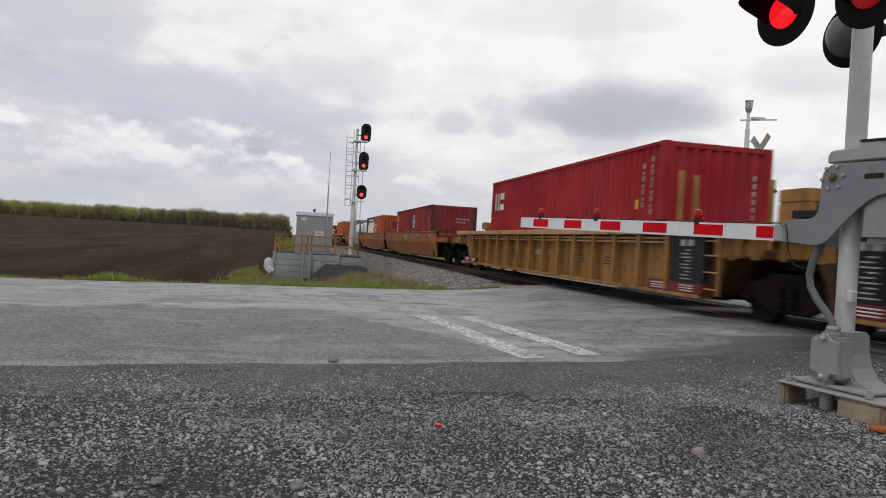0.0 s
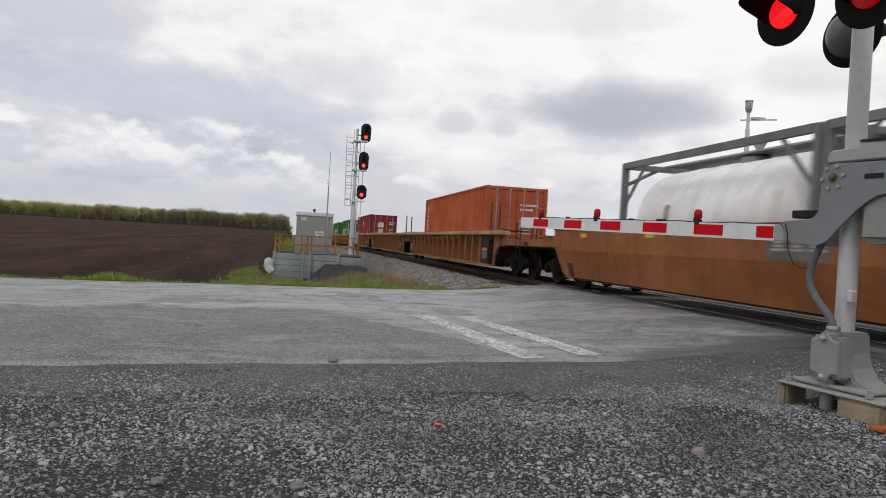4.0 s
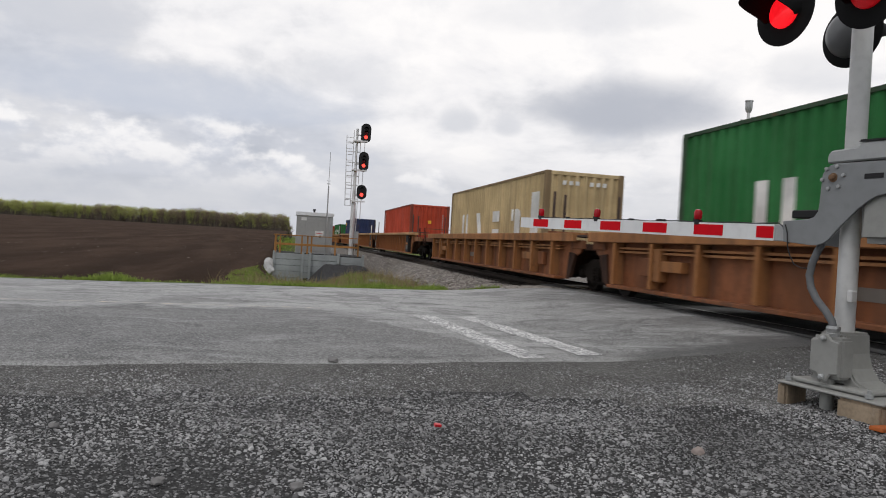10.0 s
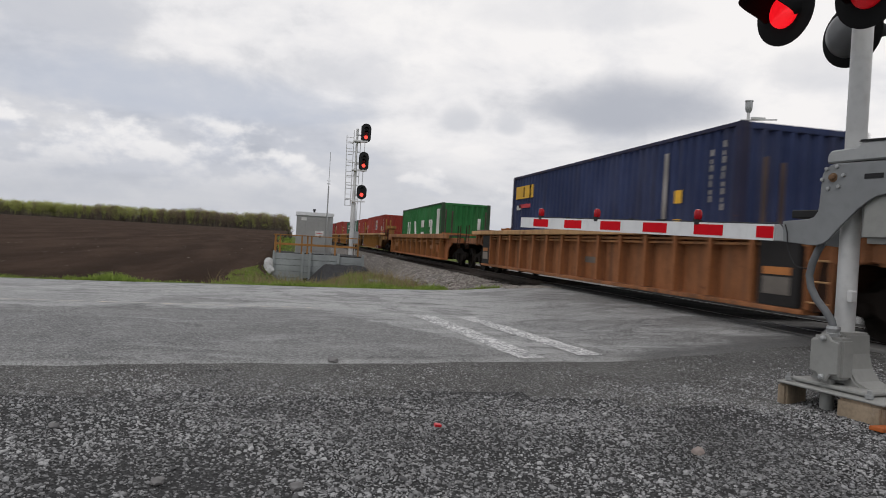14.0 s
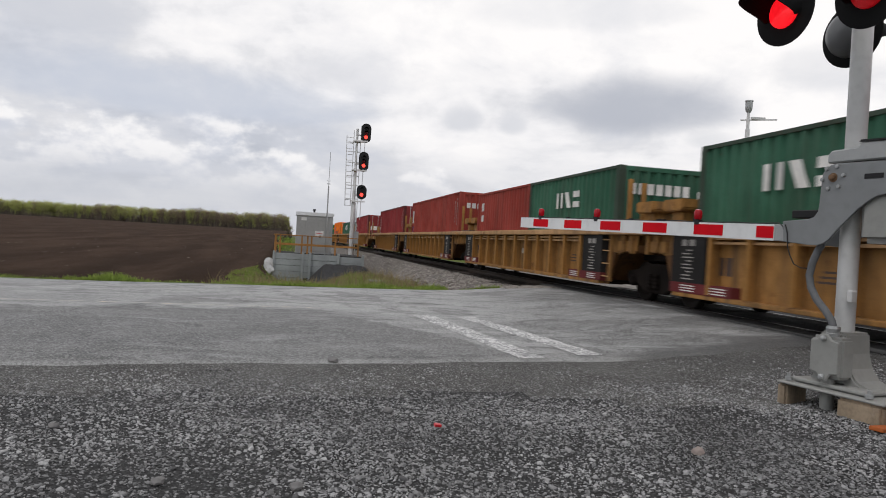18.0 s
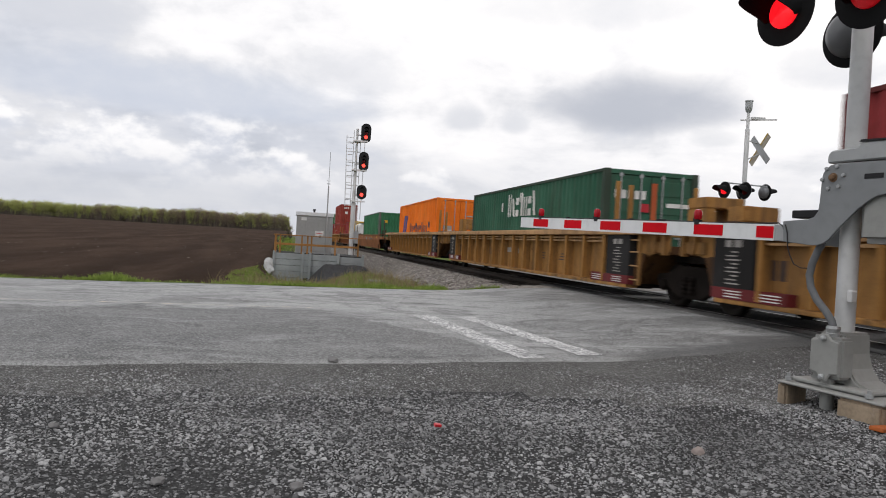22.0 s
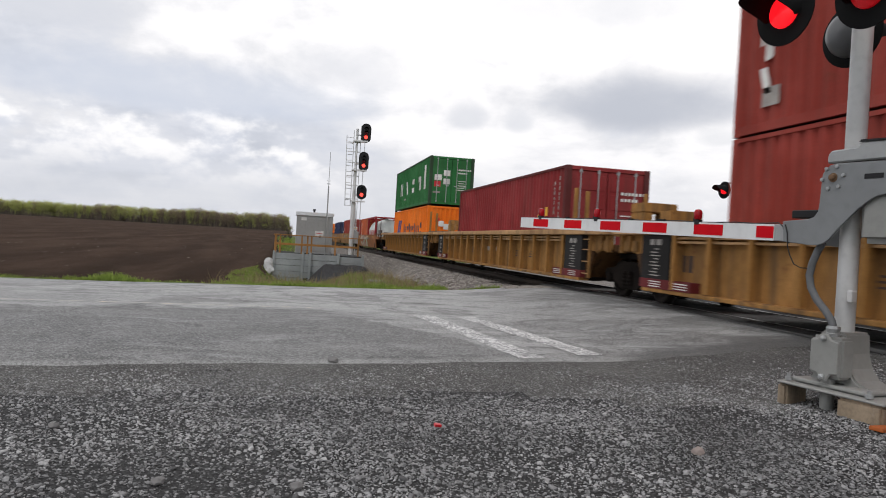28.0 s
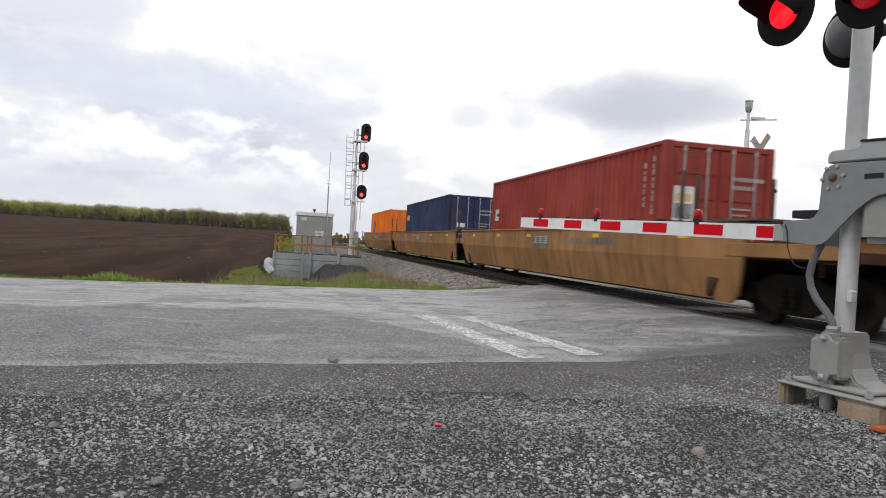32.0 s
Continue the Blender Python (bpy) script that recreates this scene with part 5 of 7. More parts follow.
# the upper layer of the two double stacks
container(498.98, FT40, hi, "brick", FLOOR + lo + 0.02, "brick-red upper", False, column_word(11.6, 4, 0.42, 2.6, W_) + [(11.1, 11.5, 0.4, 0.7, G_)], [(x, x + 0.16, 2.25, 2.5, W_) for x in (-0.7, -0.45, -0.2)] + [(-0.55, -0.2, 1.5, 1.85, W_), (0.75, 0.85, 1.2, 2.3, W_)])
upper = container(538.0, FT40, lo, "green", FLOOR + lo + 0.09, "dark green upper", True, big_word(10.0, 4, 0.82, 1.40, 0.88, W_, 0.25, 0.80) + [(1.1, 1.6, 0.85, 2.2, W_), (7.7, 8.4, 0.55, 0.64, G_)], end_ids(lo, 0.35) + [(-0.95, -0.55, 1.3, 1.6, W_), (-0.45, -0.1, 1.55, 1.85, W_), (-0.95, -0.6, 0.95, 1.25, R_), (-0.45, -0.1, 1.1, 1.4, W_), (-1.0, -0.6, 0.6, 0.7, G_)])
for cx in (-1.14, 1.14):
    for cy in (0.09, FT40 - 0.09):
        part("twist_lock", Geo().box(cx - 0.07, cx + 0.07, cy - 0.07, cy + 0.07, -0.088, 0.002), TRUCK_IRON, upper)
# tank containers
tank(55.76 + 6.13, FT20, lo, "tank_cream", "frame_blue", FLOOR, "cream tank container in a blue-grey frame", [(1.0, 1.6, 1.4, 1.7, G_), (2.6, 3.3, 0.9, 1.0, G_), (4.6, 5.0, 0.9, 1.1, G_)])
tank(75.14, FT20, lo, "tank_white", "frame_grey", FLOOR, "white tank container in a grey frame", [(4.0, 4.3, 1.4, 1.9, G_), (1.5, 1.7, 1.1, 1.6, D_), (1.2, 1.35, 1.1, 1.6, D_)])
tank(75.14 + 6.13, FT20, lo, "tank_white", "frame_grey", FLOOR, "white tank container in a grey frame", [(4.0, 4.3, 1.2, 1.6, G_)])
tank(475.88, FT20, lo, "tank_steel", "frame_yellow", FLOOR, "bare steel tank container in a yellow frame", [(4.8, 5.4, 0.7, 1.25, R_), (2.0, 2.6, 1.1, 1.5, G_), (0.9, 1.4, 0.8, 1.3, W_)])
tank(561.52, FT20, lo, "tank_grey", "frame_red", FLOOR, "pale grey tank container in a red frame", [(a - 0.58, a, 0.92, 1.42, R_) for a in (4.95, 4.1, 3.25, 2.4, 1.55)])
# spray paint on the flank of one smooth car
spray = made_units[561.52]


def clipped(pts, above, z=0.98):
    """The share of an outline above or below the fold in the side sheet."""
    out = []
    for (y0, z0), (y1, z1) in zip(pts, pts[1:] + pts[:1]):
        a, b = (z0 >= z) == above, (z1 >= z) == above
        if a:
            out.append((y0, z0))
        if a != b:
            t = (z - z0) / (z1 - z0)
            out.append((y0 + (y1 - y0) * t, z))
    return out


SPRAY = [(CREAM_MARK, [(2.5, 1.30), (1.8, 1.42), (0.7, 1.36), (-1.2, 1.41), (-1.7, 1.1), (-1.8, 0.6), (-1.6, 0.36), (2.0, 0.32), (2.2, 0.9)]),
         (MINT_MARK, [(3.1, 0.95), (2.8, 1.2), (2.4, 1.15), (2.1, 0.9), (2.0, 0.35), (2.5, 0.33), (2.95, 0.55)]),
         (ROSE_MARK, [(1.95, 0.78), (1.5, 0.80), (0.9, 0.36), (1.9, 0.33)]), (ROSE_MARK, [(0.6, 1.15), (0.2, 1.12), (-0.35, 0.36), (0.05, 0.34)]), (ROSE_MARK, [(1.0, 1.35), (0.4, 1.38), (0.3, 1.16), (0.9, 1.1)]),
         (ROSE_MARK, [(-0.2, 1.36), (-1.1, 1.34), (-1.15, 1.2), (-0.25, 1.22)]), (ROSE_MARK, [(-0.8, 0.72), (-1.3, 0.62), (-1.5, 0.37), (-0.9, 0.34)]), (ROSE_MARK, [(1.7, 1.2), (1.5, 1.2), (1.4, 1.0), (1.65, 0.95)]),
         (MINT_MARK, [(1.0, 0.9), (0.7, 0.95), (0.2, 0.45), (0.6, 0.4)]), (MINT_MARK, [(-0.2, 0.95), (-0.9, 0.95), (-0.9, 0.75), (-0.25, 0.7)]),
         (MINT_MARK, [(-1.75, 1.15), (-2.3, 1.22), (-2.75, 0.95), (-2.85, 0.7), (-2.6, 0.45), (-2.65, 0.33), (-1.9, 0.34)]), (CREAM_MARK, [(-2.2, 1.3), (-3.55, 1.27), (-3.4, 1.05), (-2.9, 1.0)])]
for i, (mm, pts) in enumerate(SPRAY):
    g = Geo()
    pts = [(y, min(z, 1.325)) for y, z in pts]
    for above in (True, False):
        cut = clipped(pts, above)
        if len(cut) > 2:
            b = len(g.v)
            g.v += [(-1.526 - 0.0012 * i + (0.0 if above else 0.16 * max(0, 0.98 - z) / 0.71 + 0.014), y, z) for y, z in cut]
            g.f.append(tuple(range(b, b + len(cut))))
    part("spray_paint", g, mm, spray, recalc=False)



# ---------------------------------------------------------------- the near crossing signal with its lowered gate
def lamp(parent, at, facing, lens_mat, size=0.61, name="flasher_lamp"):
    """A round flasher: dark disc, hood, red lens and domed back; facing is -1 or 1 along the local y."""
    x, y, z = at
    r = size / 2
    d = part(name, Geo().lathe([(r, 0), (r, 0.012), (r * 0.97, 0.018)], (x, y, z), (0, -facing, 0), 40), HOOD_BLACK, parent, "matt black lamp disc", smooth=True)
    part("lens", Geo().lathe([(r * 0.5, -0.005), (r * 0.49, 0.02), (r * 0.36, 0.045), (0.001, 0.055)], (x, y, z), (0, facing, 0), 32), lens_mat, d, "red ribbed lens", smooth=True)
    part("back_dome", Geo().lathe([(r * 0.72, 0.0), (r * 0.70, 0.05), (r * 0.60, 0.11), (r * 0.38, 0.15), (0.001, 0.165)], (x, y - facing * 0.018, z), (0, -facing, 0), 32), GUNMETAL, d, "dark grey domed back", smooth=True)
    g = Geo()
    n_ = 30
    for i in range(n_ + 1):
        a = radians(-20 + 220 * i / n_)
        ca, sa = math.cos(a), math.sin(a)
        reach = 0.06 + 0.32 * smooth(sa * 1.3 + 0.45)
        for rr in (r * 0.60, r * 0.57):
            g.v += [(x + ca * rr, y, z + sa * rr), (x + ca * rr * 0.97, y + facing * reach, z + sa * rr * 0.97 - 0.02)]
    for i in range(n_):
        p = i * 4
        g.f += [(p, p + 4, p + 5, p + 1), (p + 2, p + 3, p + 7, p + 6), (p + 1, p + 5, p + 7, p + 3), (p, p + 2, p + 6, p + 4)]
    part("hood", g, HOOD_BLACK, d, "black lamp hood", smooth=True)
    return d


def crossing_gate():
    c = thing("crossing_signal", "grey steel crossing signal with a lowered striped gate arm", "crossing signal")
    c.matrix_basis = pose(4.323, 5.732, 0, 0, 0, -78.57)
    px_, py_ = 0.625, 0.17
    part("pole", Geo().lathe([(0.079, 0.02), (0.079, 1.55), (0.082, 1.56), (0.082, 3.9)], (px_, py_, 0), (0, 0, 1), 28), ALU, c, "dull aluminium pole", smooth=True)
    # foot: flange plate, ribbed casting and cable box
    foot = part("base_plate", Geo().box(0.315, 1.27, -0.22, 0.36, -0.062, -0.042), CAST_GREY, c, bevel=0.006)
    part("bolt", Geo().lathe([(0.032, 0), (0.032, 0.03), (0.018, 0.031), (0.018, 0.06)], (0.37, -0.14, -0.035), (0, 0, 1), 6), GALV, foot)
    part("bolt", Geo().lathe([(0.032, 0), (0.032, 0.03), (0.018, 0.031), (0.018, 0.06)], (1.10, -0.14, -0.035), (0, 0, 1), 6), GALV, foot)
    part("bolt", Geo().lathe([(0.032, 0), (0.032, 0.03), (0.018, 0.031), (0.018, 0.06)], (0.37, 0.28, -0.035), (0, 0, 1), 6), GALV, foot)
    part("base_casting", Geo().prism([(0.42, -0.035), (1.03, -0.035), (0.97, 0.0), (0.86, 0.04), (0.79, 0.13), (0.755, 0.25), (0.745, 0.42), (0.52, 0.42), (0.50, 0.2), (0.47, 0.05)], 0.02, 0.34, "y"), CAST_GREY, c, bevel=0.018)
    part("flange", Geo().box(0.38, 1.06, -0.12, 0.40, -0.035, 0.0), CAST_GREY, c, bevel=0.01)
    jb = part("cable_box", Geo().box(0.55, 0.84, -0.13, 0.03, 0.045, 0.385), CAST_GREY, c, bevel=0.025)
    part("cover", Geo().prism([(0.57, 0.09), (0.64, 0.08), (0.66, 0.03), (0.73, 0.02), (0.76, 0.08), (0.82, 0.09), (0.82, 0.35), (0.76, 0.36), (0.73, 0.405), (0.66, 0.405), (0.63, 0.36), (0.57, 0.35)], -0.155, -0.13, "y"), CAST_GREY, jb, bevel=0.008)
    for bx, bz in ((0.695, 0.37), (0.695, 0.055)):
        part("bolt", Geo().lathe([(0.024, 0), (0.024, 0.02), (0.012, 0.03)], (bx, -0.155, bz), (0, -1, 0), 8), GALV, jb)
    part("pipe", Geo().tube([(0.68, -0.06, -0.26), (0.68, -0.06, 0.08)], 0.055, 14), CAST_GREY, c, "short drain pipe", smooth=True)
    # bracket plates that carry the arm
    plate = [(0.102, 1.339), (0.36, 1.356), (0.415, 1.372), (0.452, 1.42), (0.462, 1.50), (0.471, 1.70), (0.482, 1.748), (0.510, 1.785), (0.55, 1.808), (0.60, 1.818), (1.55, 1.80),
             (1.55, 1.56), (1.034, 1.545), (0.96, 1.53), (0.90, 1.495), (0.815, 1.432), (0.674, 1.298), (0.57, 1.185), (0.526, 1.152), (0.47, 1.132), (0.40, 1.130), (0.116, 1.156)]
    bp = part("bracket", Geo().prism(plate, -0.018, 0.004, "y"), PLATE_GREY, c, "grey cut steel bracket plate", bevel=0.004)
    part("bracket", Geo().prism(plate, 0.335, 0.355, "y"), PLATE_GREY, c, "grey cut steel bracket plate", bevel=0.004)
    part("pivot_bolt", Geo().lathe([(0.040, 0), (0.038, 0.006), (0.027, 0.008), (0.025, 0.03), (0.016, 0.036)], (0.579, -0.018, 1.702), (0, -1, 0), 20), RUSTY, bp, "rust-stained pivot bolt")
    for k in range(6):
        a = radians(60 * k + 8)
        part("bolt", Geo().lathe([(0.017, 0), (0.017, 0.016), (0.006, 0.018)], (0.579 + 0.098 * math.cos(a), -0.018, 1.702 + 0.098 * math.sin(a)), (0, -1, 0), 6), GALV, bp)
    # no hole is cut: a black patch paints the dark inside of a slot
    part("slot", Geo().box(0.86, 1.02, -0.0215, -0.0185, 1.675, 1.715), BLACK, bp, "black patch standing in for the dark of a slotted hole")
    part("counter_bar", Geo().box(0.09, 0.46, 0.10, 0.24, 1.375, 1.445), BLACK, c, "black counterweight bar", bevel=0.006)
    part("mechanism", Geo().box(0.80, 1.55, 0.02, 0.36, 1.16, 1.60), CAST_GREY, c, "rounded gate mechanism housing", bevel=0.05)
    lid = part("motor_cover", Geo().prism([(0.49, 1.83), (0.49, 1.90), (0.52, 1.935), (0.76, 1.945), (0.80, 1.985), (1.55, 1.96), (1.55, 1.83)], 0.01, 0.34, "y"), GREY_PAINT, c, "light grey gate motor cover", bevel=0.012)
    part("gasket", Geo().prism([(0.78, 1.985), (0.80, 2.0), (1.55, 1.975), (1.55, 1.962)], 0.0, 0.35, "y"), BLACK, lid)
    part("clamp_lug", Geo().box(0.715, 0.76, 0.05, 0.12, 0.67, 0.77), ALU, c, bevel=0.008)
    # flexible conduit from the mechanism to the cable box
    pts = [(0.46, 0.06, 1.16), (0.425, 0.05, 1.09), (0.385, 0.04, 0.98), (0.37, 0.03, 0.87), (0.40, 0.02, 0.77), (0.48, 0.0, 0.67), (0.585, -0.02, 0.585), (0.665, -0.04, 0.51), (0.695, -0.05, 0.44), (0.70, -0.06, 0.385)]
    part("conduit", Geo().tube(pts, 0.031, 14), RUBBER, c, "ribbed grey flexible conduit", smooth=True)
    part("conduit_collar", Geo().lathe([(0.052, 0), (0.055, 0.03), (0.048, 0.035), (0.055, 0.07), (0.05, 0.09)], (0.70, -0.06, 0.38), (0, 0, 1), 16), GALV, c)
    # the arm: sixteen-inch sheets of red and white
    slope = Matrix.Translation((0, 0.0, 1.237)) @ pose(0, 0, 0, 0, 1.42, 0)
    arm = part("gate_arm", Geo().box(-4.62, 0.14, 0.006, 0.034, -0.068, 0.068), ARM_WHITE, c, "white gate arm with red bands")
    arm.matrix_basis = slope
    marks = [-0.9] + list(range(0, 11)) + [10.5]
    for i in range(len(marks) - 1):
        a, b = (marks[i] - 10.5) * 0.4064, (marks[i + 1] - 10.5) * 0.4064
        red_ = i % 2 == 1
        part("band", Geo().box(a, b, -0.006, 0.044, -0.0745, 0.0745), ARM_WHITE, arm, "white reflective sheet")
        if red_:
            part("band", Geo().box(a + 0.004, b - 0.004, -0.009, -0.006, -0.052, 0.056), ARM_RED, arm, "red reflective band")
    part("arm_root", Geo().box(0.0, 0.16, -0.003, 0.043, -0.076, 0.076), GREY_PAINT, arm, "pale grey arm adaptor", bevel=0.006)
    part("cable", Geo().tube([(-4.1, 0.02, 0.083)] + [(-4.0 + 0.25 * i, 0.02, 0.081 + 0.006 * math.sin(i * 1.9)) for i in range(16)] + [(0.02, 0.02, 0.09), (0.10, -0.012, 0.06), (0.15, -0.012, -0.06), (0.18, -0.012, -0.09)], 0.006, 6), BLACK, arm, "thin black lamp cable")
    for k in (0.40, 3.71, 8.05):
        s = (k - 10.5) * 0.4064
        b = part("arm_lamp", Geo().box(s - 0.035, s + 0.035, -0.01, 0.05, 0.074, 0.10).box(s - 0.05, s + 0.01, 0.0, 0.04, 0.095, 0.115).box(s - 0.016, s + 0.05, -0.012, 0.0, 0.05, 0.10), BLACK, arm, "black lamp clip")
        part("lamp_lens", Geo().lathe([(0.034, 0), (0.042, 0.02), (0.042, 0.075), (0.03, 0.10), (0.001, 0.108)], (s, 0.02, 0.105), (0, 0, 1), 16), LENS_RED, b, "small red lamp", smooth=True)
    for k in (2.1, 5.4, 6.6, 6.75):
        s = (k - 10.5) * 0.4064
        part("cable_clip", Geo().box(s - 0.03, s + 0.03, 0.0, 0.035, 0.074, 0.098), BLACK, arm)
    part("cable", Geo().tube([(0.13, -0.02, 1.31), (0.165, -0.03, 1.24), (0.18, -0.035, 1.12), (0.205, -0.03, 1.04), (0.25, -0.025, 0.96), (0.31, -0.01, 0.93), (0.37, 0.02, 0.93)], 0.005, 6), BLACK, c, "loose thin black cable")
    # flashers on their cross arm
    part("cross_arm", Geo().tube([(0.10, 0.17, 3.52), (1.15, 0.17, 3.52)], 0.03, 10).tube([(0.21, 0.17, 3.52), (0.21, 0.1, 3.40), (0.21, -0.05, 3.34)], 0.022, 8).tube([(0.99, 0.17, 3.52), (0.99, 0.1, 3.40), (0.99, -0.05, 3.32)], 0.022, 8).tube([(0.28, 0.17, 3.52), (0.28, 0.30, 3.40), (0.28, 0.4, 3.30)], 0.022, 8), GALV, c)
    lamp(c, (0.212, -0.28, 3.145), -1, LIT, 0.59)
    lamp(c, (0.994, -0.28, 3.10), -1, HALF_LIT, 0.59)
    lamp(c, (0.278, 0.5, 3.06), 1, LENS_DARK, 0.59)
    return c


crossing_gate()
BLOCK = painted("stained_concrete_block", (0.30, 0.235, 0.165), 0.5, 0.6, 0.9, rust_c=(0.42, 0.39, 0.35), grime=0.3)
for s0, s1, y0, y1, lab in ((0.30, 0.40, -0.20, 0.06, "tan concrete block under the signal base"), (0.88, 1.26, -0.215, 0.30, "stained concrete block under the signal base")):
    b = part("foundation_block", Geo().box(s0, s1, y0, y1, -0.27, -0.066), BLOCK, bevel=0.02)
    b.matrix_basis = pose(4.323, 5.732, 0, 0, 0, -78.57)
    tagged(b, lab, "foundation block", "blocks under the signal")
scrap = part("scrap_board", Geo().box(-0.3, 0.3, -0.05, 0.05, 0, 0.03), plain("orange_scrap_paint", (0.45, 0.12, 0.03), 0.8, 0, 20, 0.4), bevel=0.004)
scrap.matrix_basis = pose(4.50, 4.46, -0.235, 2, 4, 20)
tagged(scrap, "rusty orange strip lying on the gravel", "scrap")


# ---------------------------------------------------------------- the far crossing signal
def far_signal():
    c = thing("crossing_signal", "white crossing signal with crossbuck and red flashers", "crossing signal")
    k = 23.5 / 18.5

    def w(x, y, z):
        return Vector((x * k, y * k, 0.957 + (z - 0.957) * k))
    foot = w(11.44, 16.46, 2.0)
    c.matrix_basis = pose(foot.x, foot.y, 0, 0, 0, -11.4 + 0)
    ground_z = -1.0
    part("pole", Geo().lathe([(0.075, ground_z), (0.075, 5.3), (0.05, 5.32), (0.05, 5.95)], (0, 0, 0), (0, 0, 1), 16), ALU, c, smooth=True)
    part("base", Geo().box(-0.3, 0.3, -0.3, 0.3, ground_z, ground_z + 0.75), CAST_GREY, c, bevel=0.03)
    part("bell", Geo().lathe([(0.06, 5.85), (0.10, 5.92), (0.115, 6.0), (0.115, 6.2), (0.13, 6.21), (0.13, 6.25)], (0, 0, 0), (0, 0, 1), 16), GALV, c, "grey bell on the pole's top", smooth=True)
    part("cross_rod", Geo().tube([(-0.25, 0, 5.60), (0.95, 0, 5.68)], 0.025, 8).box(0.1, 0.55, -0.05, 0.05, 5.64, 5.72), ALU, c)
    blades = [(45, "yellowed white blade"), (-45, "grey blade back")]
    sheet = plain("aged_reflective_sheet", (0.42, 0.38, 0.30), 0.6, 0, 8, 0.3)
    for i, (turn, lab) in enumerate(blades):
        b = part("crossbuck_blade", Geo().box(-0.61, 0.61, -0.012, 0.012, -0.115, 0.115), sheet if i == 0 else GALV, c, lab, bevel=0.004)
        b.matrix_basis = Matrix.Translation((0.42, -0.05 - 0.03 * i, 4.65)) @ pose(0, 0, 0, 0, -turn, -78)
        if i == 0:
            rim = part("border", Geo().box(-0.60, 0.60, -0.016, -0.012, 0.06, 0.10), plain("yellow_blade_edge", (0.50, 0.33, 0.05), 0.6), b, "yellow reflective strip")
    part("bracket", Geo().tube([(0, 0, 4.3), (0.42, -0.03, 4.5)], 0.02, 6).tube([(0, 0, 4.95), (0.35, -0.03, 4.85)], 0.02, 6), GALV, c)
    part("cross_arm", Geo().tube([(-0.72, 0, 3.52), (0.78, 0, 3.46)], 0.025, 8), GALV, c)
    for x, y, z, face, lens in ((-0.70, -0.16, 3.25, -1, LIT), (-0.05, -0.22, 3.27, -1, LENS_DARK), (0.05, 0.22, 3.27, 1, LENS_DARK), (0.74, 0.1, 3.27, 1, LENS_DARK)):
        lamp(c, (x, y, z), face, lens, 0.56)
    # the lamps look along the road
    for o in c.children:
        if o.name.startswith("flasher_lamp"):
            mid = sum((v.co for v in o.data.vertices), Vector()) / len(o.data.vertices)
            o.matrix_basis = Matrix.Translation(mid) @ pose(0, 0, 0, 0, 0, -71) @ Matrix.Translation(-mid)


far_signal()


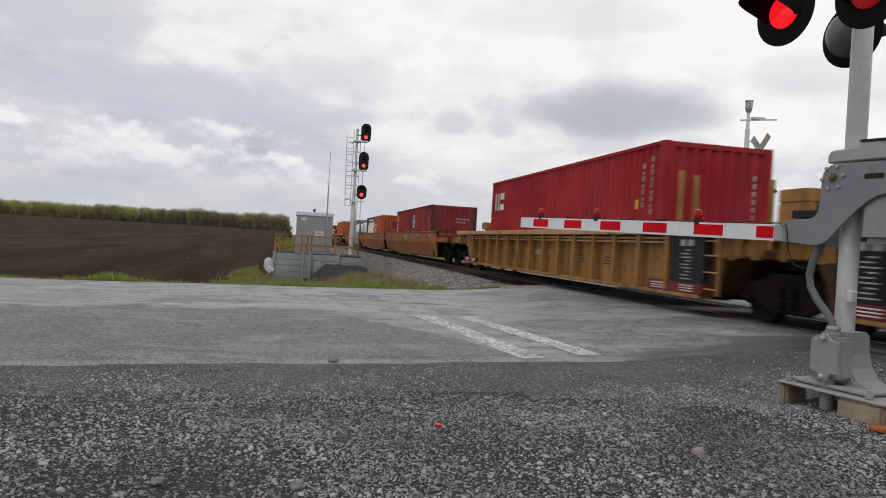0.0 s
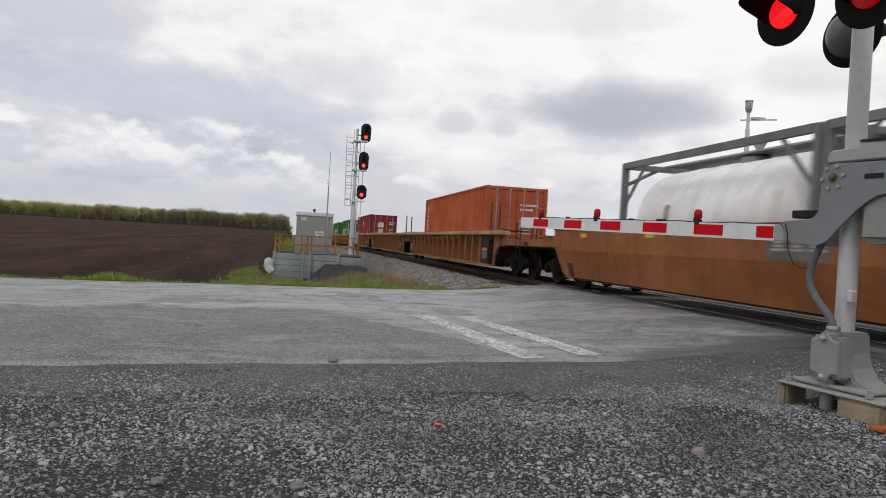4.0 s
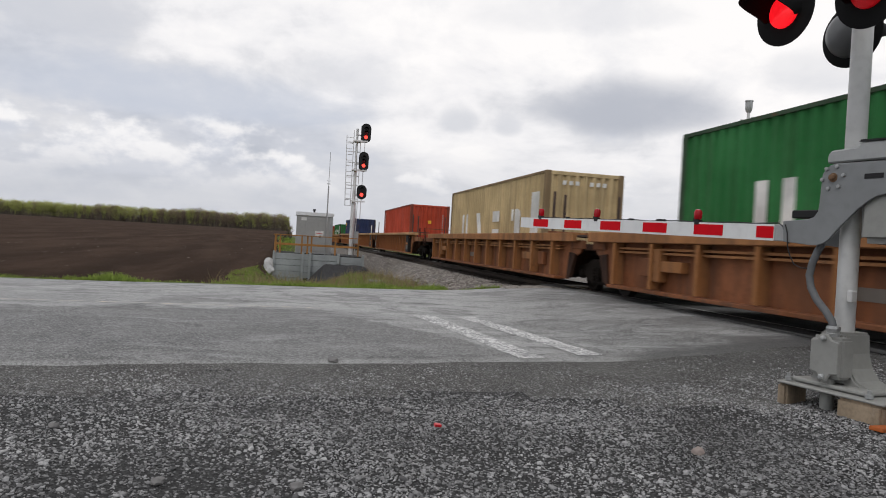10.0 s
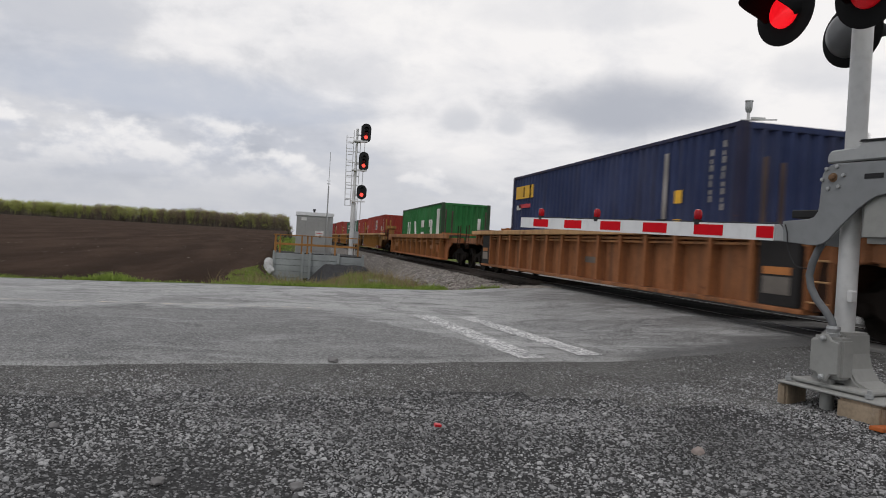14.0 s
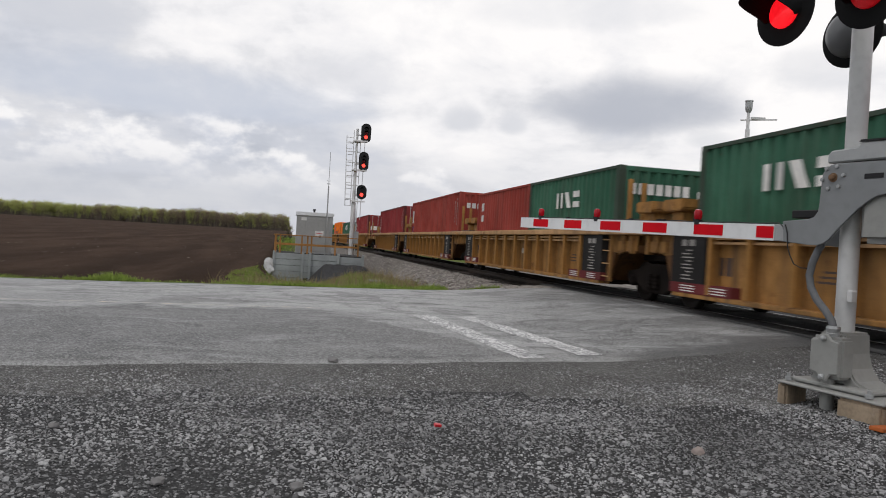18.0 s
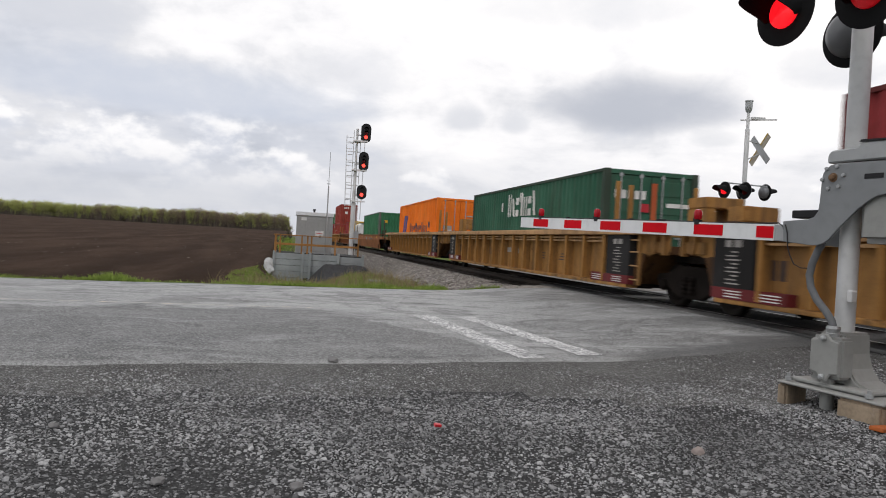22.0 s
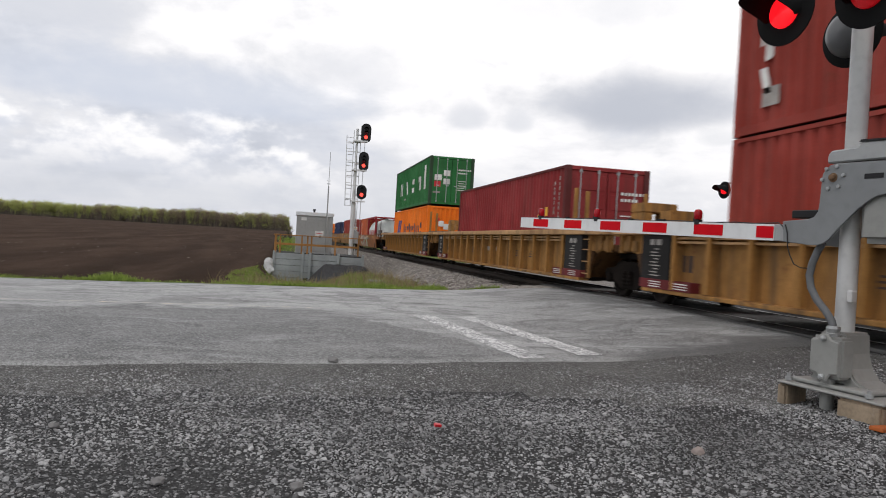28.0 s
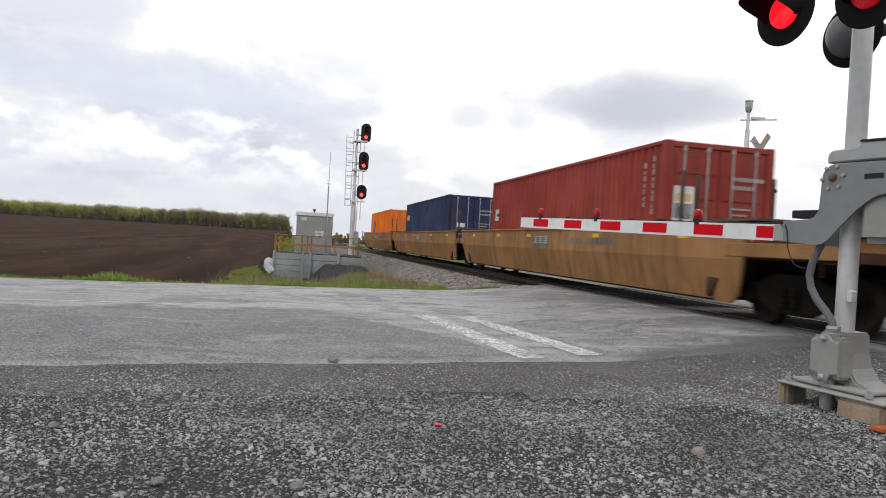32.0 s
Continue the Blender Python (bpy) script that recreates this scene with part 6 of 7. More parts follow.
# ---------------------------------------------------------------- the wayside signal mast
def signal_mast():
    c = thing("signal_mast", "white signal mast with three red-lit heads and a ladder", "railway signal", at=(4.52, 53.2, 0))
    base = land(4.52, 53.2)
    part("pole", Geo().lathe([(0.17, -0.5), (0.17, 3.6), (0.12, 3.62), (0.12, 6.2), (0.09, 6.22), (0.09, 9.1)], (0, 0, 0), (0, 0, 1), 18), ALU, c, smooth=True)
    part("footing", Geo().box(-0.45, 0.45, -0.4, 0.4, base - 0.2, -0.35), CAST_GREY, c, bevel=0.03)
    lad = part("ladder", Geo().tube([(-0.62, 0.1, 3.35), (-0.75, 0.1, 8.6)], 0.028, 6).tube([(-0.22, 0.1, 3.35), (-0.22, 0.1, 9.0)], 0.028, 6), ALU, c)
    for i in range(13):
        z = 3.4 + i * 0.42
        part("rung", Geo().tube([(-0.63 - 0.02 * i / 2, 0.1, z), (-0.2, 0.1, z)], 0.02, 6), ALU, lad)
    part("ladder", Geo().tube([(0.30, 0.2, -0.35), (0.30, 0.2, 9.4)], 0.022, 6).tube([(0.55, 0.2, 2.4), (0.62, 0.2, 8.2)], 0.022, 6), ALU, c, "back ladder rails")
    for z in (3.9, 4.9, 5.6, 6.6, 7.4, 8.1):
        part("strut", Geo().box(-0.62, 0.3, 0.04, 0.12, z - 0.03, z + 0.03), ALU, c)
    for z in (3.75, 6.05, 8.2):
        part("landing", Geo().box(-0.25, 0.75, -0.35, 0.3, z - 0.05, z).box(-0.3, 0.8, -0.38, -0.34, z - 0.08, z + 0.02), ALU, c, "small service platform")
        part("bracket", Geo().tube([(0, 0, z + 0.45), (0.55, 0, z + 0.45)], 0.05, 8).tube([(0.55, 0, z - 0.05), (0.62, -0.05, z + 0.9)], 0.035, 8), ALU, c)
    for x, z, hgt, lit in ((0.62, 8.80, 1.42, 0), (0.56, 6.70, 1.42, 0), (0.53, 4.42, 1.08, 0)):
        w2, h2 = 0.37, hgt / 2
        ring = []
        for i in range(24):
            a = 2 * math.pi * i / 24
            ring.append((x + w2 * math.cos(a), z + (h2 - w2) * (1 if math.sin(a) >= 0 else -1) + w2 * math.sin(a)))
        hd = part("signal_head", Geo().prism(ring, -0.30, -0.26, "y"), BLACK, c, "black oval signal head")
        part("housing", Geo().box(x - 0.2, x + 0.2, -0.26, 0.05, z - h2 + 0.2, z + h2 - 0.2), BLACK, hd, bevel=0.02)
        zs = [z + h2 - 0.42, z, z - h2 + 0.40] if hgt > 1.2 else [z + 0.22, z - 0.20]
        for j, zz in enumerate(zs):
            last_ = j == len(zs) - 1
            part("lens", Geo().lathe([(0.135, 0), (0.12, 0.03), (0.001, 0.05)], (x, -0.30, zz), (0, -1, 0), 18), SIGNAL_LIT if last_ else LENS_DARK if j else BLACK, hd, "lit red lens" if last_ else "dark lens")
            g = Geo()
            for i in range(11):
                a = radians(-10 + 200 * i / 10)
                g.v += [(x + 0.16 * math.cos(a), -0.30, zz + 0.16 * math.sin(a)), (x + 0.16 * math.cos(a), -0.30 - 0.28 * max(0.25, math.sin(a)), zz + 0.15 * math.sin(a))]
            g.f = [(2 * i, 2 * i + 2, 2 * i + 3, 2 * i + 1) for i in range(10)]
            part("hood", g, BLACK, hd, recalc=False)
    part("relay_case", Geo().box(0.15, 0.5, -0.1, 0.25, 0.6, 1.5).tube([(0.25, 0.1, 1.5), (0.15, 0.1, 3.6)], 0.03, 6), GALV, c, bevel=0.01)


signal_mast()


# ---------------------------------------------------------------- instrument house on its retaining wall
SIDING = plain("galvalume_siding", (0.36, 0.36, 0.35), 0.45, 0.35, 6, 0.12)
ROOF_W = plain("white_roof_coating", (0.75, 0.76, 0.77), 0.6, 0, 8, 0.1)
PLANK = plain("weathered_grey_timber", (0.31, 0.33, 0.33), 0.85, 0, 10, 0.25, 0.006)
CEDAR = plain("stained_cedar", (0.36, 0.17, 0.05), 0.75, 0, 14, 0.3, 0.004)
SIGN_W = plain("white_sign_plate", (0.72, 0.72, 0.70), 0.5)


def instrument_house():
    c = thing("instrument_house", "grey metal instrument house with a white roof", "equipment hut", at=(1.65, 50.2, -0.22))
    part("wall", Geo().box(-1.2, 1.2, -1.0, 1.0, 0.05, 2.55), SIDING, c, bevel=0.02)
    part("base_frame", Geo().box(-1.22, 1.22, -1.02, 1.02, 0, 0.08), GALV, c)
    part("roof", Geo().box(-1.27, 1.27, -1.07, 1.07, 2.55, 2.80), ROOF_W, c, "white roof cap", bevel=0.02)
    part("door", Geo().box(-0.62, 0.5, -1.02, -1.0, 0.15, 2.35), SIDING, c, bevel=0.006)
    part("handle", Geo().box(0.36, 0.44, -1.06, -1.02, 1.1, 1.25), BLACK, c)
    part("side_pillar", Geo().box(1.0, 1.22, -1.03, -1.0, 0.1, 2.5), GALV, c)
    sg = part("sign", Geo().box(0.05, 0.62, -1.04, -1.022, 1.20, 1.55), SIGN_W, c, "white notice with a red line")
    part("sign_bar", Geo().box(0.10, 0.57, -1.046, -1.041, 1.36, 1.40), RED_MARK, sg)
    part("sign", Geo().box(-0.9, -0.55, -1.03, -1.006, 2.22, 2.42), SIGN_W, c, "small white plate")
    part("vent", Geo().lathe([(0.07, 0), (0.07, 0.16), (0.11, 0.17), (0.10, 0.26)], (-0.05, -0.3, 2.78), (0, 0, 1), 12), BLACK, c, "black roof vent")


instrument_house()
mast2 = thing("antenna_mast", "thin grey antenna mast beside the instrument house", "antenna", at=(2.42, 48.75, -0.2))
part("pole", Geo().tube([(0, 0, -0.05), (0, 0, 4.6)], 0.045, 8).tube([(0, 0, 4.6), (0, 0, 6.9)], 0.018, 6), GALV, mast2)
part("antenna", Geo().tube([(-0.12, 0, 4.95), (0.12, 0, 4.95)], 0.02, 6).tube([(-0.1, 0, 4.75), (0.1, 0, 4.75)], 0.03, 6), GALV, mast2)


def retaining_wall():
    c = thing("retaining_wall", "grey plank retaining wall under the instrument house", "retaining wall", kind="structure")
    y0 = 48.0
    for x0, x1, y, rows_ in ((-0.86, 0.92, y0, 5), (1.0, 3.25, y0 - 0.25, 4), (3.3, 4.85, y0 - 0.35, 3)):
        for i in range(rows_):
            z1 = -0.25 - i * 0.40 - (0.08 if x0 > 3 else 0)
            b = part("plank", Geo().box(x0, x1, y - 0.03 + random.uniform(-0.02, 0.02), y + 0.12, z1 - 0.385, z1), PLANK, c, bevel=0.012)
    for x, y in ((-0.9, y0), (0.96, y0 - 0.2), (1.42, y0 - 0.35), (3.27, y0 - 0.4), (4.88, y0 - 0.4)):
        part("post", Geo().box(x - 0.08, x + 0.08, y - 0.14, y + 0.02, -2.3, -0.12), PLANK, c, bevel=0.015)
    part("fill", Geo().box(-0.85, 4.85, y0 + 0.12, 54.0, -2.0, -0.26), GRAVEL, c, "gravel fill of the platform")
    part("side_plank", Geo().box(-0.93, -0.83, y0, 54.0, -2.0, -0.25), PLANK, c)
    part("side_plank", Geo().box(4.83, 4.93, y0, 54.0, -1.6, -0.28), PLANK, c)


def railing():
    c = thing("railing", "brown wooden railing along the platform edge", "railing")
    y = 48.15
    for x in (-0.85, -0.55, 0.85, 1.22, 1.48, 3.05, 4.58):
        part("post", Geo().box(x - 0.05, x + 0.05, y - 0.05, y + 0.05, -0.25, 0.92), CEDAR, c, bevel=0.008)
    part("top_rail", Geo().box(-0.98, 4.70, y - 0.09, y + 0.07, 0.92, 0.98), CEDAR, c, bevel=0.008)
    part("mid_rail", Geo().box(-0.9, 4.62, y - 0.08, y - 0.05, 0.28, 0.42), CEDAR, c, bevel=0.006)
    part("top_rail", Geo().box(-0.98, -0.84, y, 53.5, 0.92, 0.98), CEDAR, c, bevel=0.008)
    for yy in (50, 52, 53.4):
        part("post", Geo().box(-0.95, -0.85, yy - 0.05, yy + 0.05, -0.25, 0.92), CEDAR, c, bevel=0.008)


retaining_wall()
railing()


def stone_mesh(name, r, seed, material, flat=0.7):
    bm = bmesh.new()
    bmesh.ops.create_icosphere(bm, subdivisions=2, radius=1)
    for v in bm.verts:
        d = 1 + 0.35 * noise.noise(v.co * 1.3 + Vector((seed, 0, 0))) + 0.15 * noise.noise(v.co * 3.1 + Vector((0, seed, 0)))
        v.co = Vector((v.co.x * r * d, v.co.y * r * d * 0.8, v.co.z * r * d * flat))
    me = bpy.data.meshes.new(name)
    bm.to_mesh(me)
    bm.free()
    me.materials.append(material)
    return me


PALE = plain("pale_broken_stone", (0.50, 0.50, 0.49), 0.85, 0, 9, 0.3, 0.01)
SLATE = plain("grey_field_stone", (0.20, 0.195, 0.19), 0.85, 0, 30, 0.3, 0.006)
PINK = plain("pinkish_stone", (0.30, 0.25, 0.225), 0.85, 0, 30, 0.3, 0.006)
random.seed(5)
for i in range(9):
    o = tagged(new("boulder", stone_mesh("boulder", random.uniform(0.22, 0.36), i * 2.3, PALE, 0.8)), "pale broken boulder at the wall's foot", "boulder", "boulders by the wall")
    x, y = -1.22 + 0.05 * (i % 3) + random.uniform(-0.12, 0.10), 46.9 + 0.12 * i
    o.matrix_basis = pose(x, y, land(x, y) + 0.10 + 0.17 * (i // 3) + 0.1 * (i % 3), 0, 0, random.uniform(0, 360))
for name, at, r, mm, lab in (("stone", (0.49, 7.02, -0.24), 0.055, SLATE, "grey stone at the road's edge"), ("stone", (2.56, 3.98, -0.24), 0.045, PINK, "pinkish stone among the gravel"),
                             ("stone", (-0.55, 3.6, -0.255), 0.034, SLATE, "pale grey stone among the gravel"), ("stone", (0.1, 3.5, -0.255), 0.036, SLATE, "grey stone among the gravel"),
                             ("stone", (0.75, 5.0, -0.24), 0.035, SLATE, "grey stone among the gravel"), ("stone", (-1.3, 4.6, -0.255), 0.034, SLATE, "grey stone among the gravel")):
    o = tagged(new(name, stone_mesh(name, r, at[0] * 7, mm, 0.6)), lab, "stone", "stones on the gravel")
    o.location = at
shard = part("plastic_shard", Geo().prism([(-0.03, -0.015), (0.028, -0.02), (0.035, 0.012), (-0.01, 0.022)], 0, 0.018, "z"), plain("red_plastic", (0.6, 0.02, 0.03), 0.3), bevel=0.003)
shard.matrix_basis = pose(1.0, 4.5, -0.225, 12, 8, 30)
tagged(shard, "broken red plastic shard on gravel", "plastic shard")
blocks = thing("tie_stack", "two weathered grey concrete ties stacked in the grass", "stacked ties", at=(3.06, 25.0, land(3.06, 25.0) - 0.04))
for i, z in enumerate((0.10, 0.25)):
    part("tie", Geo().prism([(-0.10, -0.07), (0.10, -0.07), (0.10, 0.04), (0.07, 0.07), (-0.07, 0.07), (-0.10, 0.04)], -0.34, 0.33 - 0.04 * i, "x"), plain("grey_concrete_tie", (0.30, 0.30, 0.29), 0.9, 0, 14, 0.3), blocks, bevel=0.012).location = (0.03 * i, 0, z)
# a heap of dark stone against the wall
g = Geo()
nx, ny = 26, 12
for j in range(ny + 1):
    for i in range(nx + 1):
        x, y = 0.9 + 4.6 * i / nx, 44.2 + 3.5 * j / ny
        k = smooth((y - 44.2) / 3.2) * smooth((x - 0.9) / 1.6) * smooth((5.6 - x) / 0.8)
        g.v.append((x, y, land(x, y) - 0.05 + 0.95 * k + 0.09 * noise.noise(Vector((x * 2, y * 2, 0)))))
g.f = [(j * (nx + 1) + i, j * (nx + 1) + i + 1, (j + 1) * (nx + 1) + i + 1, (j + 1) * (nx + 1) + i) for j in range(ny) for i in range(nx)]
heap = part("stone_heap", g, gravel_material("dark_wet_stone", (0.05, 0.05, 0.052), 18), smooth=True)
tagged(heap, "dark heap of crushed stone against the wall", "stone heap", kind="stuff")


# ---------------------------------------------------------------- loose stone, grass and trees
def island_material(name, a, b, rough=0.85, through_=0.0, damp=0.0):
    n_ = Nodes(name)
    r_ = n_.island()
    c_ = n_.mix(r_, a, b)
    fine_ = n_.noise(60, 3)
    c_ = n_.mix(n_.step(fine_, 0.4, 0.75, 0, 0.35), c_, tuple(x * 0.5 for x in a))
    n_.bump(fine_, 0.004, 0.4)
    if damp:
        c_ = n_.mix(n_.step(n_.noise(0.85, 6, 0.6), 0.60, 0.38, 0, damp), c_, tuple(x * 0.7 for x in a))
    if through_:
        t_ = n_.t
        thin = t_.nodes.new("ShaderNodeBsdfTranslucent")
        t_.links.new(c_, thin.inputs["Color"])
        both = t_.nodes.new("ShaderNodeMixShader")
        both.inputs[0].default_value = through_
        t_.links.new(n_.b.outputs[0], both.inputs[1])
        t_.links.new(thin.outputs[0], both.inputs[2])
        t_.links.new(both.outputs[0], t_.nodes["Material Output"].inputs["Surface"])
    return n_.out(c_, rough, 0, 0.35)


def scatter_stones(name, count, spot, size, material, label, height, flat=(0.26, 0.58)):
    """Many small angular stones in one mesh; spot() gives a place on the plan."""
    base = np.array([(-1, -0.8, -0.7), (0.9, -1, -0.7), (1, 0.8, -0.7), (-0.7, 1, -0.7), (-0.8, -0.5, 0.8), (0.5, -0.7, 1.0), (0.8, 0.5, 0.6), (-0.5, 0.6, 0.9)]) * 0.74
    quads = np.array([(3, 2, 1, 0), (4, 5, 6, 7), (0, 1, 5, 4), (1, 2, 6, 5), (2, 3, 7, 6), (3, 0, 4, 7)])
    rng = np.random.RandomState(count)
    places = [spot() for i in range(count)]
    r = np.array([size() for i in range(count)])
    z = np.array([height(x, y) for x, y in places])
    xy = np.array(places)
    p = base[None] * rng.uniform(0.62, 1.3, (count, 8, 3))
    p = p * (r[:, None] * np.stack([rng.uniform(0.85, 1.35, count), rng.uniform(0.6, 1.0, count), rng.uniform(*flat, count)], 1))[:, None]
    a, tx, ty = rng.uniform(0, 6.283, count), rng.uniform(-0.45, 0.45, count), rng.uniform(-0.45, 0.45, count)
    p[:, :, 2] += p[:, :, 0] * tx[:, None] + p[:, :, 1] * ty[:, None]
    ca, sa = np.cos(a)[:, None], np.sin(a)[:, None]
    v = np.stack([p[:, :, 0] * ca - p[:, :, 1] * sa + xy[:, :1], p[:, :, 0] * sa + p[:, :, 1] * ca + xy[:, 1:], p[:, :, 2] + (z + r * 0.12)[:, None]], 2).reshape(-1, 3)
    f = (quads[None] + 8 * np.arange(count)[:, None, None]).reshape(-1)
    me = bpy.data.meshes.new(name)
    me.vertices.add(len(v))
    me.vertices.foreach_set("co", v.astype(np.float32).ravel())
    me.loops.add(len(f))
    me.loops.foreach_set("vertex_index", f.astype(np.int32))
    me.polygons.add(len(f) // 4)
    me.polygons.foreach_set("loop_start", np.arange(0, len(f), 4, dtype=np.int32))
    me.update(calc_edges=True)
    me.materials.append(material)
    return tagged(new(name, me), label, "gravel", kind="stuff")


STONE_MIX = island_material("mixed_grey_stone", (0.095, 0.095, 0.096), (0.50, 0.50, 0.495), damp=0.45)
BALLAST_MIX = island_material("mixed_ballast_stone", (0.13, 0.113, 0.098), (0.41, 0.375, 0.34))
random.seed(11)


def lot_z(x, y):
    return land(x, y) - 0.012 + 0.022 * noise.noise(Vector((x * 1.3, y * 1.3, 0)))


def lot_spot():
    while True:
        y = 2.3 + 5.2 * random.random() ** 1.25
        x = random.uniform(-4.6, 7.0)
        if y < near_edge(x) - 0.15:
            gap = near_edge(x) - y + 0.8 * noise.noise(Vector((x * 0.6, y * 0.6, 2)))
            if random.random() < smooth((gap - 0.1 - 0.7 * smooth((x - 0.8) / 2.2)) / 1.6) * (0.5 + 0.7 * max(0, noise.noise(Vector((x * 0.9, y * 0.9, 9))) + 0.35)) + 0.07:
                return x, y


scatter_stones("loose_gravel", 108000, lot_spot, lambda: 0.0058 + 0.0100 * random.random() ** 1.7 + (0.014 if random.random() < 0.02 else 0), STONE_MIX, "loose crushed grey stone on the lot", lot_z)


scatter_stones("fine_gravel", 20000, lot_spot, lambda: 0.004 + 0.006 * random.random(), STONE_MIX, "fine crushed stone between the larger pieces", lot_z)


def wide_lot_spot():
    while True:
        x, y = random.uniform(-11, 7.2), random.uniform(-8, 7.5)
        if y < near_edge(x) - 0.3 and not (-4.6 < x and y > 2.3):
            return x, y


scatter_stones("scattered_gravel", 12000, wide_lot_spot, lambda: 0.010 + 0.016 * random.random() ** 2.0, STONE_MIX, "loose grey stone over the wider lot", lot_z)


def bed_spot():
    y = 17.6 + 55 * random.random() ** 1.8
    return random.uniform(4.6 + 0.95 * smooth((28 - y) / 9), 7.3), y


scatter_stones("ballast", 16000, bed_spot, lambda: 0.03 + 0.04 * random.random(), BALLAST_MIX, "grey ballast stones along the track", lambda x, y: land(x, y) - 0.012)

GRASS = [island_material("fresh_grass_blades", (0.12, 0.190, 0.03), (0.34, 0.44, 0.09), 0.75, through_=0.35), island_material("dry_grass_blades", (0.20, 0.15, 0.075), (0.34, 0.27, 0.15), 0.8)]


def grass(name, count, spot, tall, material, label):
    v, f = [], []
    for i in range(count):
        x, y, h = spot()
        h *= tall * random.uniform(0.3, 1.0 if random.random() < 0.8 else 1.9)
        z = land(x, y) - 0.03
        a = random.uniform(0, 6.283)
        w_ = 0.005 + 0.006 * random.random()
        dx, dy = math.cos(a) * w_, math.sin(a) * w_
        lx, ly = random.uniform(-0.5, 0.5) * h, random.uniform(-0.5, 0.5) * h
        s = len(v)
        v += [(x - dx, y - dy, z), (x + dx, y + dy, z), (x + dx * 0.7 + lx * 0.35, y + dy * 0.7 + ly * 0.35, z + h * 0.6), (x - dx * 0.7 + lx * 0.35, y - dy * 0.7 + ly * 0.35, z + h * 0.6), (x + lx, y + ly, z + h)]
        f += [(s, s + 1, s + 2, s + 3), (s + 3, s + 2, s + 4)]
    me = bpy.data.meshes.new(name)
    me.from_pydata(v, [], f)
    me.materials.append(material)
    return tagged(new(name, me), label, "grass", kind="stuff")


random.seed(21)


def verge_spot():
    while True:
        x = random.uniform(-8.5, 5.6)
        y = far_edge(x) + 0.15 + 3.4 * random.random() ** 1.5
        c_ = noise.noise(Vector((x * 0.9, y * 0.9, 4)))
        if random.random() < 0.12 + 1.3 * c_ + (0.30 if x > -2 else 0) and not (x > 5.0 and y > far_edge(x) + 1):
            return x, y, 0.6 + 1.1 * max(0, c_) ** 1.5


def wide_spot():
    while True:
        y = 20.5 + 27 * random.random() ** 1.5
        x = random.uniform(-2.7 + 1.0 * smooth((y - 36) / 10), 4.7)
        if -0.95 < x < 4.9 and y > 47.6 or (0.9 < x < 4.6 and y > 44.6):
            continue
        c_ = noise.noise(Vector((x * 0.5, y * 0.5, 6)))
        if random.random() < 0.4 + 1.1 * c_:
            return x, y, (0.7 + 1.1 * max(0, c_)) * (1.2 - 0.5 * smooth((y - 24) / 12))


grass("verge_grass", 42000, verge_spot, 0.10, GRASS[0], "fresh green roadside grass")
grass("bank_grass", 80000, wide_spot, 0.17, GRASS[0], "green grass on the railway bank")


def dry_spot():
    x, y, h = wide_spot()
    return x + 1.2 if x < 3 and random.random() < 0.5 else x, y, h


grass("dry_grass", 22000, dry_spot, 0.30, GRASS[1], "straw-coloured dead grass stalks")


def leaf_cloud(v, f, centre, spread, count, size, rnd):
    """Small leaf sprays, turned every way, in a rounded clump."""
    rng = np.random.RandomState(rnd.randrange(1 << 30))
    p = rng.normal(size=(count, 3))
    p *= (rng.uniform(size=(count, 1)) ** (1 / 3)) / np.linalg.norm(p, axis=1, keepdims=True)
    c_ = np.array(centre) + p * np.array(spread)
    a = rng.normal(size=(count, 3))
    a /= np.linalg.norm(a, axis=1, keepdims=True)
    b = np.cross(a, rng.normal(size=(count, 3)))
    b *= size * rng.uniform(0.5, 1.1, (count, 1)) / np.linalg.norm(b, axis=1, keepdims=True)
    a *= size * rng.uniform(0.6, 1.4, (count, 1))
    s = len(v)
    v.extend(map(tuple, np.stack([c_ - a, c_ - b * 0.8, c_ + a, c_ + b], 1).reshape(-1, 3).tolist()))
    f.extend((s + 4 * i, s + 4 * i + 1, s + 4 * i + 2, s + 4 * i + 3) for i in range(count))


